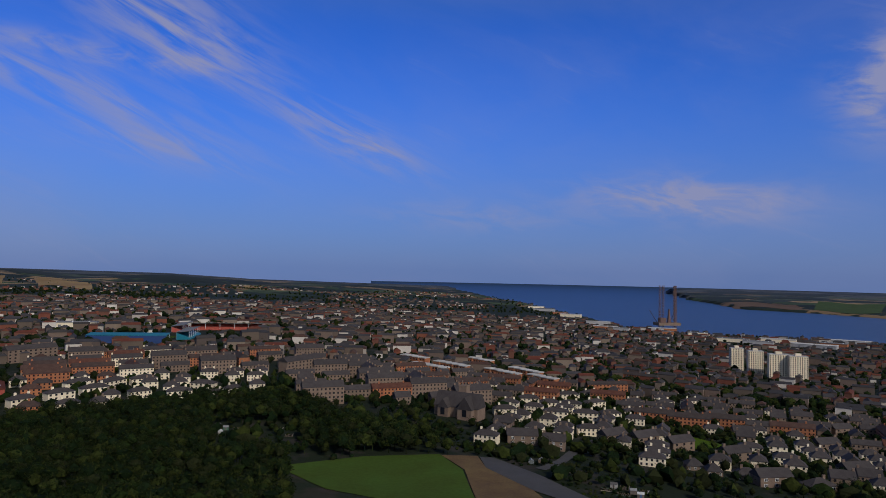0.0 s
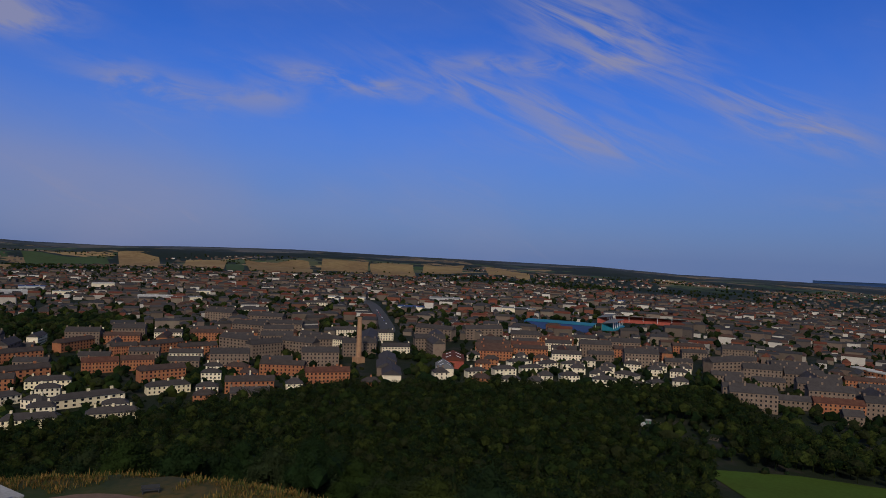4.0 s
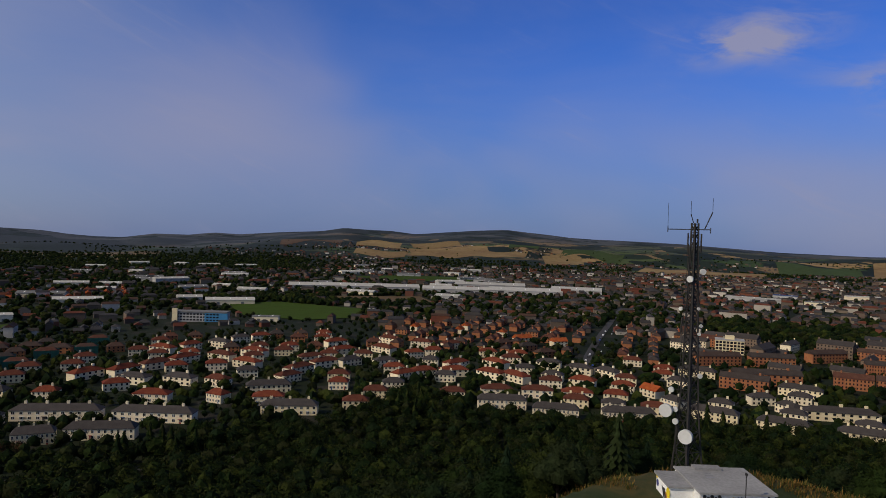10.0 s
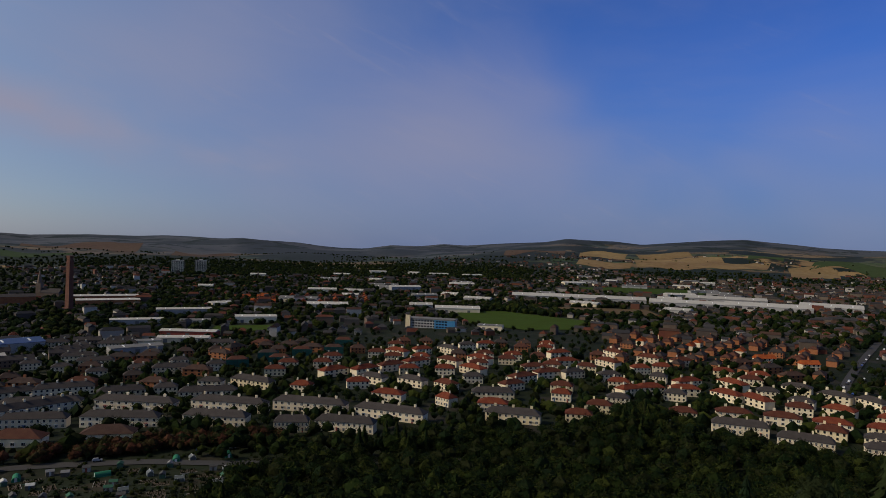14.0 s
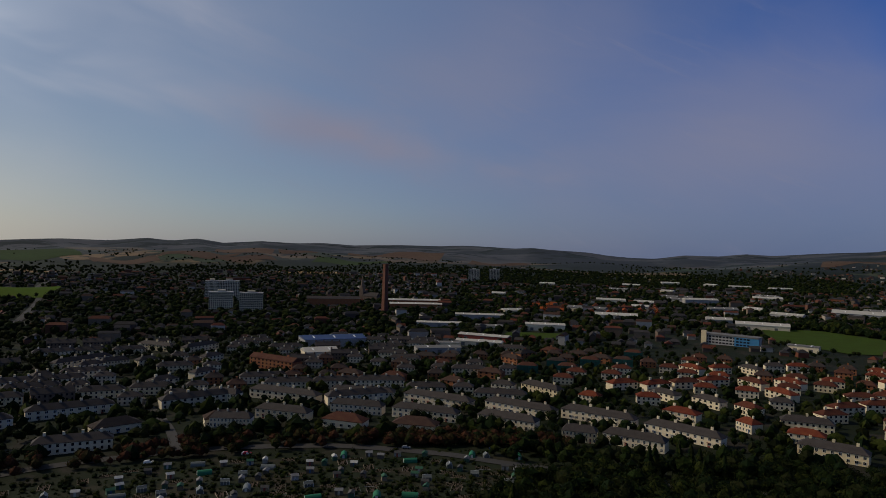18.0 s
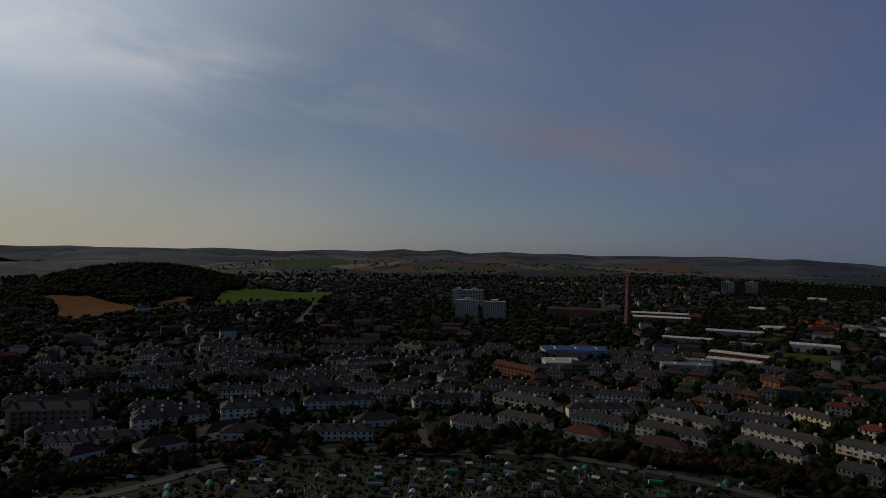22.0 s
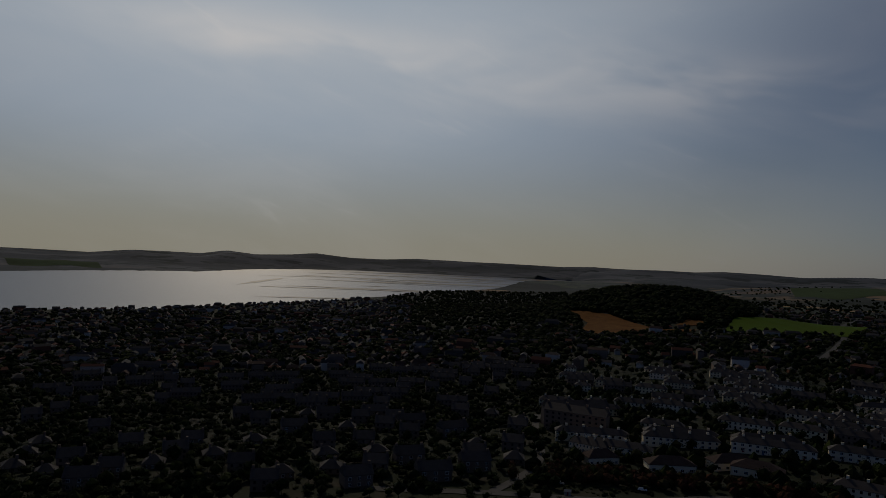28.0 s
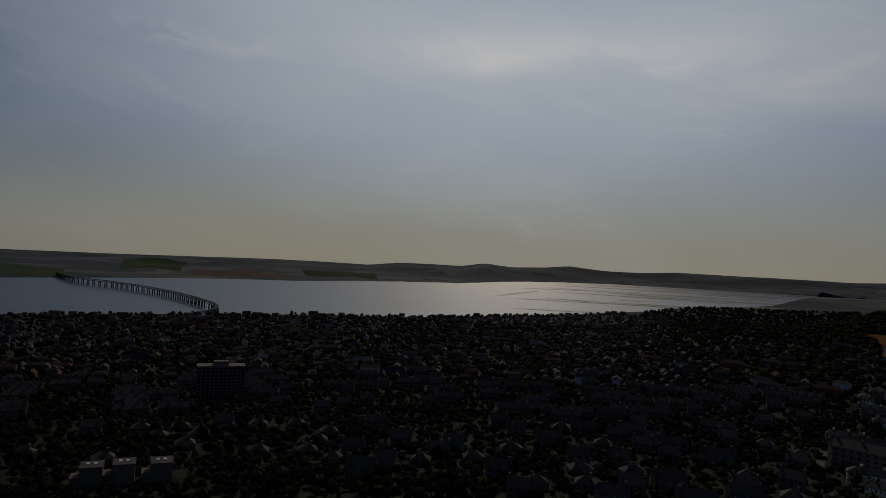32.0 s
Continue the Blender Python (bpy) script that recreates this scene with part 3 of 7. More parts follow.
def window_spots(s):
    """Where the windows of a house sit: x, z and the side."""
    n = s["bays"]
    for side in (-1, 1):
        for floor in range(s["floors"]):
            for i in range(n):
                x = (i + 0.5) / n * s["L"] - s["L"] / 2
                yield x, 0.95 + floor * (s["eaves"] - 0.3) / s["floors"], side


def near_house(name, label, s, group):
    """A house close to the hill: walls, roof, stacks, doors and each window are parts."""
    root = tagged(new(name), label, "house", group)
    bm = bmesh.new()
    walls_into(bm, s["L"], s["W"], s["eaves"], s["rise"], s["hip"])
    part("wall", bm, s["wall"], root)
    bm = bmesh.new()
    roof_into(bm, s["L"], s["W"], s["eaves"], s["rise"], s["hip"])
    roof = part("roof", bm, s["roof"], root)
    for cx in s["stacks"]:
        bm = bmesh.new()
        z = s["eaves"] + s["rise"] * 0.55
        box(bm, cx - 0.55, cx + 0.55, -0.4, 0.4, z, s["eaves"] + s["rise"] + 1.3)
        box(bm, cx - 0.63, cx + 0.63, -0.48, 0.48, s["eaves"] + s["rise"] + 1.05, s["eaves"] + s["rise"] + 1.2)
        for k in (-0.3, 0.3):
            rod(bm, (cx + k, 0, s["eaves"] + s["rise"] + 1.3), (cx + k, 0, s["eaves"] + s["rise"] + 1.65), 0.13)
        part("chimney", bm, s.get("stack", s["wall"]), root)
    pane = None
    for x, z, side in window_spots(s):
        if pane is None:
            bm = bmesh.new()
            box(bm, -0.64, 0.64, -0.06, 0.06, -0.1, 1.4, 1)
            for q in (-0.55, 0.04):
                box(bm, q, q + 0.51, -0.066, 0.066, 0, 1.3, 0)
            pane = part("window", bm, (GLASS, FRAME), root, at=pose(x, side * (s["W"] / 2 + 0.02), z))
            continue
        share("window", pane.data, root, pose(x, side * (s["W"] / 2 + 0.02), z))
    for k, x in enumerate(s.get("doors", ())):
        bm = bmesh.new()
        box(bm, x - 0.5, x + 0.5, -s["W"] / 2 - 0.08, -s["W"] / 2 + 0.05, 0, 2.05)
        box(bm, x - 0.8, x + 0.8, -s["W"] / 2 - 0.7, -s["W"] / 2 - 0.02, 2.3, 2.42)
        part("door", bm, DOOR, root)
    return Kind(root)


def mid_house(name, label, s, group):
    """A house further off: walls with their windows set in, and the roof with its stacks."""
    bm = bmesh.new()
    walls_into(bm, s["L"], s["W"], s["eaves"], s["rise"], s["hip"])
    for x, z, side in window_spots(s):
        y = side * s["W"] / 2
        box(bm, x - 0.55, x + 0.55, min(y - 0.06, y + 0.06), max(y - 0.06, y + 0.06), z, z + 1.35, 1)
    body = part("wall", bm, (s["wall"], GLASS))
    body.name = name
    tagged(body, label, "house", group)
    bm = bmesh.new()
    roof_into(bm, s["L"], s["W"], s["eaves"], s["rise"], s["hip"])
    for cx in s["stacks"]:
        box(bm, cx - 0.6, cx + 0.6, -0.45, 0.45, s["eaves"] + s["rise"] * 0.5, s["eaves"] + s["rise"] + 1.5, 1)
    part("roof", bm, (s["roof"], s.get("stack", s["wall"])), body)
    return Kind(body)


def spec(L, W, eaves, rise, hip, wall, roof, floors, bays, stacks=(), doors=(), stack=None):
    d = dict(L=L, W=W, eaves=eaves, rise=rise, hip=hip, wall=wall, roof=roof, floors=floors, bays=bays, stacks=stacks, doors=doors)
    if stack:
        d["stack"] = stack
    return d


FLAT4_RED = spec(15, 8.2, 5.3, 2.6, 4.0, WHITE, REDTILE, 2, 5, (-3.5, 3.5), (-5, 5))
FLAT4_CREAM = spec(15, 8.2, 5.3, 2.6, 4.0, CREAM, REDTILE, 2, 5, (-3.5, 3.5), (-5, 5))
FLAT4_GREY = spec(14, 8.0, 5.3, 2.5, 3.8, WHITE, SLATE, 2, 5, (-3.5, 3.5), (-5, 5))
ROW_GREY = spec(34, 8.0, 5.4, 2.8, 3.5, WHITE, SLATE, 2, 11, (-12, -4, 4, 12), (-12, -4, 4, 12))
ROW_CREAM = spec(27, 8.0, 5.4, 2.8, 3.5, CREAM, SLATE, 2, 9, (-9, 0, 9), (-9, 0, 9))
HALL_BROWN = spec(16, 9.5, 4.2, 3.4, 4.4, WHITE, BROWNTILE, 1, 5, (), (0,))
SEMI_BROWN = spec(13, 8.5, 5.1, 2.9, 3.8, BRICK, BROWNTILE, 2, 4, (0,), (), BRICK)
SEMI_RED = spec(12, 8.5, 5.0, 3.0, 0, WHITE, ORANGETILE, 2, 4, (0,), (), BRICK)
STONE_VILLA = spec(12, 9.5, 5.8, 3.4, 0, STONE, SLATE, 2, 3, (-5.4, 5.4), (), STONE)
WHITE_VILLA = spec(11.5, 9, 5.4, 3.2, 4.2, WHITE, SLATE, 2, 3, (-2, 2), (), STONE)
TENEMENT = spec(30, 11.5, 12.2, 3.8, 0, STONE, SLATE, 4, 10, (-14.5, -5, 5, 14.5), (), STONE)
WHITE_FLATS = spec(26, 9.5, 8.2, 3.0, 0, WHITE, SLATE, 3, 9, (-12.5, 12.5))
BRICK_FLATS = spec(32, 10, 8.2, 3.0, 0, BRICK, BROWNTILE, 3, 11, (-10, 10), (), BRICK)
TERRACE = spec(24, 8.5, 6.0, 3.0, 0, STONE, SLATE, 2, 8, (-11.5, -4, 4, 11.5), (), STONE)
ESTATE_BRICK = spec(14, 8.5, 5.2, 3.0, 0, BRICK, ORANGETILE, 2, 5, (-3,), (), BRICK)
BUNGALOW = spec(10.5, 9, 2.9, 3.2, 4.4, STONE, SLATE, 1, 3, (2,), (), STONE)


# far houses: joined boxes with pitched roofs
far_v, far_f, far_m, far_n = [], [], [], [0]
HB = np.array([(-1, -1, 0), (1, -1, 0), (1, 1, 0), (-1, 1, 0), (-1, -1, 1), (1, -1, 1), (1, 1, 1), (-1, 1, 1)], float)
HQ = np.array([(0, 1, 5), (0, 5, 4), (1, 2, 6), (1, 6, 5), (2, 3, 7), (2, 7, 6), (3, 0, 4), (3, 4, 7)])
RQ = np.array([(8, 9, 13), (8, 13, 12), (10, 11, 12), (10, 12, 13), (9, 10, 13), (11, 8, 12)])


def far_house(x, y, z, rot, L, W, eaves, rise, hip):
    c, s = math.cos(rot), math.sin(rot)
    b = HB * (L / 2, W / 2, eaves + 2)
    b[:, 2] -= 2
    x0, y0, rg = L / 2 + 0.4, W / 2 + 0.4, max(0.4, L / 2 - hip)
    rf = np.array([(-x0, -y0, eaves), (x0, -y0, eaves), (x0, y0, eaves), (-x0, y0, eaves), (-rg, 0, eaves + rise), (rg, 0, eaves + rise)])
    p = np.concatenate([b, rf])
    q = np.stack([p[:, 0] * c - p[:, 1] * s + x, p[:, 0] * s + p[:, 1] * c + y, p[:, 2] + z], 1)
    n = far_n[0]
    far_v.append(q)
    far_f.append(HQ + n)
    far_f.append(RQ + n)
    far_m.extend([0] * 8 + [1] * 6)
    far_n[0] += 14


# ---- trees ----


def lobe(seed, sub, r, centre, squash=(1, 1, 0.85), rough=0.22):
    """A ragged clump: a small icosphere pushed in and out."""
    bm = bmesh.new()
    bmesh.ops.create_icosphere(bm, subdivisions=sub, radius=1)
    g = random.Random(seed)
    v = np.array([tuple(w.co * (1 + g.uniform(-rough, rough))) for w in bm.verts]) * r * np.array(squash) + np.array(centre)
    f = np.array([[w.index for w in face.verts] for face in bm.faces])
    bm.free()
    return v, f


def leaves(seed, n, size, lobes):
    """Loose leaf sprays over the lobes."""
    g = np.random.default_rng(seed)
    vs, fs = [], []
    for i in range(n):
        c, r = lobes[i % len(lobes)]
        d = g.normal(size=3)
        d[2] = abs(d[2]) * 0.9 + 0.05 - 0.35 * (g.random() < 0.3)
        d /= np.linalg.norm(d)
        p = np.array(c) + d * r * g.uniform(0.85, 1.22) * np.array((1, 1, 0.88))
        a = g.normal(size=3)
        a /= np.linalg.norm(a)
        b = np.cross(a, d)
        b /= np.linalg.norm(b) + 1e-6
        k = size * g.uniform(0.6, 1.3)
        vs += [p - a * k * 0.5, p + b * k * 0.35, p + a * k * 0.6]
        fs.append((3 * i, 3 * i + 1, 3 * i + 2))
    return np.array(vs), np.array(fs)


def merge(pieces):
    vs, fs, n = [], [], 0
    for v, f in pieces:
        vs.append(v)
        fs.append(f + n)
        n += len(v)
    return np.concatenate(vs), np.concatenate(fs)


def broadleaf(seed, high, wide, sub, n, size):
    g = random.Random(seed)
    lobes = [((0, 0, high * 0.66), wide * 0.36)]
    for i in range(5):
        a = 2 * math.pi * i / 5 + g.uniform(-0.4, 0.4)
        d = wide * g.uniform(0.2, 0.3)
        lobes.append(((d * math.cos(a), d * math.sin(a), high * g.uniform(0.4, 0.72)), wide * g.uniform(0.2, 0.3)))
    lobes.append(((g.uniform(-0.3, 0.3), g.uniform(-0.3, 0.3), high * 0.84), wide * 0.2))
    pieces = [lobe(seed * 9 + i, sub, r * 0.82, c) for i, (c, r) in enumerate(lobes)]
    if n:
        pieces.append(leaves(seed, n, size, lobes))
    return merge(pieces)


def conifer(seed, high, wide, tiers, n):
    """Tiers of drooping spiky boughs."""
    g = random.Random(seed)
    vs, fs = [], []
    for t in range(tiers):
        z = high * (0.14 + 0.84 * t / tiers)
        r = wide / 2 * (1 - t / tiers) ** 0.8 + 0.25
        for i in range(n):
            a = 2 * math.pi * (i + 0.5 * (t % 2)) / n + g.uniform(-0.25, 0.25)
            k = r * g.uniform(0.75, 1.2)
            w = math.pi / n * 1.25
            i0 = len(vs)
            top = z + high / tiers * g.uniform(1.0, 1.5)
            vs += [(0, 0, min(top, high)), (k * 0.75 * math.cos(a - w), k * 0.75 * math.sin(a - w), z + 0.1 * k), (k * math.cos(a), k * math.sin(a), z - 0.18 * k), (k * 0.75 * math.cos(a + w), k * 0.75 * math.sin(a + w), z + 0.1 * k)]
            fs += [(i0, i0 + 1, i0 + 2), (i0, i0 + 2, i0 + 3)]
    return np.array(vs), np.array(fs)


def tree_kind(name, label, mesh, leaf, high, thick):
    v, f = mesh
    bm = bmesh.new()
    rod(bm, (0, 0, -1.0), (0.1, 0.05, high * 0.45), thick, 7, thick * 0.6)
    for a in (0.4, 2.3, 4.4):
        rod(bm, (0.05, 0, high * 0.32), (math.cos(a) * high * 0.16, math.sin(a) * high * 0.16, high * 0.56), thick * 0.4, 5, thick * 0.15)
    trunk = part("trunk", bm, BARK)
    trunk.name = name
    tagged(trunk, label, "tree", "trees of the hill and town")
    me = np_mesh("crown", v, f, [leaf])
    share("crown", me, trunk, Matrix())
    return Kind(trunk)


def stuff(name, label, category, places, forms, mat):
    """Many small forms joined: places is an array of x, y, z, scale, turn."""
    vs, fs, n = [], [], 0
    for i, (x, y, z, k, a) in enumerate(places):
        v, f = forms[i % len(forms)]
        c, s = math.cos(a) * k, math.sin(a) * k
        vs.append(np.stack([v[:, 0] * c - v[:, 1] * s + x, v[:, 0] * s + v[:, 1] * c + y, v[:, 2] * k + z], 1))
        fs.append(f + n)
        n += len(v)
    v = draw_in(np.concatenate(vs))
    return tagged(new(name, np_mesh(name, v, np.concatenate(fs), [mat])), label, category, kind="stuff")

# ---- where things lie ----


def turn_of(x, y):
    a = math.degrees(math.atan2(-x, y))
    return a + 360 if a < -60 else a


WOOD_EDGE = [(-3, 330), (0, 400), (8, 455), (13, 520), (24, 500), (33, 480), (42, 470), (51, 440), (60, 400), (71, 395), (79, 370), (89, 375), (94, 430), (97, 400), (101, 343), (110, 338), (120, 305), (128, 272), (131, 240)]


class Plan:
    """What is already built on, kept on a 5 m grid."""

    def __init__(self):
        self.grid = np.zeros((1400, 1400), bool)

    def append(self, spot):
        x, y, r = spot
        i0, i1, j0, j1 = int((x - r) / 5) + 700, int((x + r) / 5) + 702, int((y - r) / 5) + 700, int((y + r) / 5) + 702
        i0, j0, i1, j1 = max(0, i0), max(0, j0), min(1400, i1), min(1400, j1)
        if i1 <= i0 or j1 <= j0:
            return
        gi, gj = np.mgrid[i0:i1, j0:j1]
        self.grid[i0:i1, j0:j1] |= ((gi - 700) * 5 - x) ** 2 + ((gj - 700) * 5 - y) ** 2 <= (r + 3) ** 2

    def area(self, outline):
        """Marks the inside of an outline."""
        p = np.array(outline, float)
        i0, j0 = np.maximum((p.min(0) / 5).astype(int) + 699, 0)
        i1, j1 = np.minimum((p.max(0) / 5).astype(int) + 702, 1400)
        if i1 <= i0 or j1 <= j0:
            return
        gi, gj = np.mgrid[i0:i1, j0:j1]
        x, y = (gi - 700) * 5.0, (gj - 700) * 5.0
        inside = np.zeros(x.shape, bool)
        for k in range(len(p)):
            (xa, ya), (xb, yb) = p[k], p[k - 1]
            if ya != yb:
                inside ^= ((ya > y) != (yb > y)) & (x < (xb - xa) * (y - ya) / (yb - ya) + xa)
        self.grid[i0:i1, j0:j1] |= inside

    def hit(self, x, y):
        i, j = int(round(x / 5)) + 700, int(round(y / 5)) + 700
        return 0 <= i < 1400 and 0 <= j < 1400 and bool(self.grid[i, j])


RESERVED, PAVED = Plan(), Plan()


def in_wood(t, r):
    if not -3 < t < 131:
        return False
    if r > np.interp(t, *column(WOOD_EDGE, 1)):
        return False
    if -3 < t < 12.5 and r < 365:                  # playing field
        return False
    if 11.5 < t < 18.5 and 365 < r < 440:          # plots among the trees
        return False
    return r > (70 + 60 * math.exp(-((t - 68) / 20) ** 2) if t > 68 else 52 + 78 * math.exp(-((t - 68) / 40) ** 2))


def free(x, y, pad=0):
    k = pad * 0.8
    return not any(RESERVED.hit(x + a, y + b) or PAVED.hit(x + a * 0.5, y + b * 0.5) for a, b in ((0, 0), (k, 0), (-k, 0), (0, k), (0, -k)))

# houses that stand nearest, each: east, north, direction, stretch
HOMES = {
    ("row_grey", 0): [(-345, -162, 91, 1.23), (-403, 20, 91, 0.84), (-388, 50, 83, 0.76), (-388, 91, 88, 0.87), (-323, -254, 101, 1.33), (-342, -212, 100, 1.29), (-293, -239, 106, 1), (-312, -172, 102, 0.92), (-241, -383, 114, 1.48), (-280, -352, 129, 1.25), (-303, -304, 106, 1.39), (-252, -321, 123, 0.94), (-272, -283, 114, 1.17), (-182, -342, 134, 0.65), (-211, -407, 117, 0.65), (-25, -427, 7, 1.27), (-74, -423, 175, 1.28), (-126, -426, 170, 1.33), (26, -426, 8, 1.3), (10, -395, 173, 1.11), (-192, -407, 173, 1.28), (-271, -346, 161, 1.21)],
    ("row_grey", 1): [(-185, -600, 19, 1.5), (-26, -440, 8, 1.3), (-73, -438, 12, 1.11), (25, -395, 166, 0.65)],
    ("flat4_red", 0): [(-386, -183, 92, 1.36), (-459, -238, 159, 1.5), (-483, -227, 148, 1.5), (-550, -253, 70, 1.5), (-569, -238, 146, 1.18), (-508, -217, 152, 1.5), (-525, -194, 66, 1.5), (-433, -162, 69, 1.05), (-391, -146, 66, 0.76), (-499, -165, 64, 1.5), (-547, -175, 69, 1.5), (-633, -197, 120, 1.14), (-390, -116, 102, 1.18), (-453, -122, 147, 1.16), (-483, -122, 149, 1.5), (-509, -109, 137, 1.5), (-567, -107, 127, 1.5), (-610, -121, 134, 1.38), (-584, -74, 53, 1.5), (-640, -75, 52, 1.5), (-527, -124, 124, 1.3), (-437, -84, 94, 0.83)],
    ("flat4_red", 1): [(-624, -44, 77, 1.28), (-620, -17, 121, 1.16), (-563, -46, 116, 0.95), (-521, -10, 136, 1.41), (-485, -33, 118, 1.24), (-491, -11, 106, 1.33), (-473, -46, 140, 1.1), (-531, 21, 44, 1.5), (-488, 16, 55, 1.36), (-481, 33, 41, 1.5), (-433, 18, 96, 1.3), (-435, 44, 87, 1.3), (-434, 69, 87, 1.28), (-473, 79, 64, 1.18), (-384, -245, 103, 0.91), (-443, -256, 158, 1.5)],
    ("flat4_grey", 0): [(-432, -217, 78, 1.5), (-435, -188, 77, 1.5), (-588, -219, 66, 1.5), (-617, -211, 123, 1.11), (-518, -92, 140, 1.33), (-520, -65, 120, 1.2), (-530, -30, 85, 0.87), (-511, 42, 90, 1), (-488, 60, 72, 1.09), (-539, 63, 74, 1.37), (-521, 84, 64, 1.46), (-512, 104, 34, 1.5), (-424, 127, 29, 0.99), (-420, 195, 21, 1.06), (-442, 187, 94, 1.11), (-369, -306, 110, 1.15), (-183, -574, 7, 1.5), (-226, -571, 7, 1.24), (-200, -477, 11, 1.5), (-237, -492, 14, 1.5), (-142, -546, 6, 1.04), (-277, -560, 18, 1.5)],
    ("flat4_grey", 1): [(48, 509, 8, 1.22), (74, 577, 3, 1.27), (96, 638, 167, 1.23), (119, 638, 7, 1.43), (147, 673, 24, 1.43), (90, 566, 0, 1.16), (110, 575, 163, 1.24), (135, 602, 29, 1.5), (88, 521, 170, 1.36), (113, 531, 170, 1.31), (135, 545, 13, 1.22), (181, 643, 17, 1.39), (213, 653, 26, 1.5), (250, 682, 25, 1.5), (162, 570, 169, 1.19), (181, 573, 18, 1.26), (84, 462, 160, 0.87), (100, 462, 179, 1.02), (-279, 456, 57, 1.21), (-267, 479, 55, 1.33), (-253, 500, 50, 1.39), (-276, 521, 62, 1.5)],
    ("flat4_grey", 2): [(-216, 491, 41, 1.04), (-189, 495, 27, 1.22), (-183, 528, 171, 1.33), (-162, 489, 34, 1.24), (-152, 467, 43, 0.86), (-155, 510, 53, 0.88), (-254, 529, 70, 1.5), (-236, 543, 40, 1.4)],
    ("row_cream", 0): [(-370, -98, 97, 1.13), (-408, 219, 81, 1.5), (-404, 270, 69, 1.01), (-300, -197, 116, 0.65), (-383, -283, 88, 1.17), (-212, -338, 118, 1.22), (-203, -580, 2, 0.8), (-362, -576, 152, 1.22), (-267, -651, 113, 1.5), (-298, -626, 19, 1.5)],
    ("semi_red", 0): [(-452, 121, 30, 1.18), (-675, 52, 120, 1.5), (-661, 86, 112, 1.27)],
    ("brick_flats", 0): [(-585, 210, 100, 1.2), (-585, 255, 86, 1.13), (-614, 315, 107, 1.16), (-560, 330, 70, 0.65), (-553, 361, 93, 1.24), (-518, 374, 74, 1.02), (-507, 218, 85, 1.47), (-501, 277, 64, 0.78), (-491, 301, 58, 0.75), (-444, 291, 75, 1), (-300, -494, 104, 1.5), (182, 750, 8, 1.41), (257, 896, 143, 1.19), (-398, 365, 33, 1.06)],
    ("semi_brown", 0): [(-792, -23, 136, 1.5), (-833, 8, 134, 1.5), (-640, 31, 132, 1.5), (-624, 52, 128, 1.5), (-591, 65, 128, 1.5), (-425, -444, 124, 1.49), (-382, -429, 124, 1.2), (-437, -426, 123, 1.5), (-474, -384, 87, 1.5), (-545, -393, 106, 1.5), (-545, -362, 114, 1.35), (-539, -334, 104, 1.48), (-509, -397, 173, 1.5), (-402, -346, 109, 1.5), (-335, -384, 124, 1.37), (-318, -415, 113, 1.5), (-353, -339, 104, 1.37), (-429, 347, 21, 1.5), (-481, 368, 8, 1.5), (-362, 387, 38, 1.44)],
    ("hall", 0): [(-227, -300, 117, 1.5), (-249, -267, 123, 1.5), (-17, -370, 17, 1.5), (-59, -374, 166, 1.5), (18, -374, 30, 1.09), (-132, -373, 178, 1.5), (-182, -351, 160, 1.32), (-48, -385, 25, 1.5)],
    ("tenement", 0): [(38, -454, 170, 1.35), (-507, 413, 6, 1.5), (-471, 409, 82, 1.03), (-458, 439, 10, 1.18), (-431, 616, 7, 1.5), (-394, 655, 56, 1.5), (-589, 492, 15, 1.37), (-569, 525, 32, 1.23), (-131, 640, 56, 1.5), (-646, 563, 23, 1.5), (-718, 551, 17, 1.32), (41, -476, 29, 1.5)],
    ("stone_villa", 0): [(112, 445, 31, 1.5), (133, 447, 28, 1.5), (153, 438, 25, 1.5), (172, 355, 8, 1.5), (242, 399, 13, 1.5), (50, 415, 178, 1.5), (68, 406, 166, 1.09), (237, 591, 13, 1.5), (226, 509, 168, 1.29), (332, 629, 162, 1.5), (275, 488, 15, 1.5), (335, 573, 14, 1.5), (179, 416, 21, 1.5), (78, -337, 31, 1.23), (113, -336, 33, 1.24), (124, -294, 41, 1.13), (93, -315, 31, 1.38), (230, -258, 33, 0.87), (231, -242, 31, 1.1), (237, -326, 36, 0.97), (205, -383, 37, 1.3), (208, -437, 30, 1.29)],
    ("stone_villa", 1): [(181, -457, 36, 1.5), (144, -430, 33, 1.5), (111, -413, 44, 1.5)],
    ("bungalow", 0): [(141, 380, 174, 0.86), (148, 370, 171, 0.76), (164, 366, 168, 1.22), (197, 356, 13, 1.5), (157, -329, 43, 1.16), (135, -346, 39, 1.2), (161, -290, 43, 1.01), (209, -306, 41, 1.05), (223, -278, 32, 0.95), (256, -247, 43, 0.84), (209, -345, 36, 1.18)],
    ("white_flats", 0): [(-500, 501, 0, 1.5), (-462, 495, 12, 0.81), (-649, 637, 1, 1.5), (-784, 602, 40, 1.5), (-753, 633, 73, 1.5), (-784, 781, 66, 1.5)],
}

# ---- landmarks of the town ----


def inset(bm, x0, x1, y, z0, z1, side, mi=1, deep=0.12):
    """A window slab set proud of a wall that faces -y (side -1) or +y."""
    box(bm, x0, x1, min(y, y + side * deep), max(y, y + side * deep), z0, z1, mi)


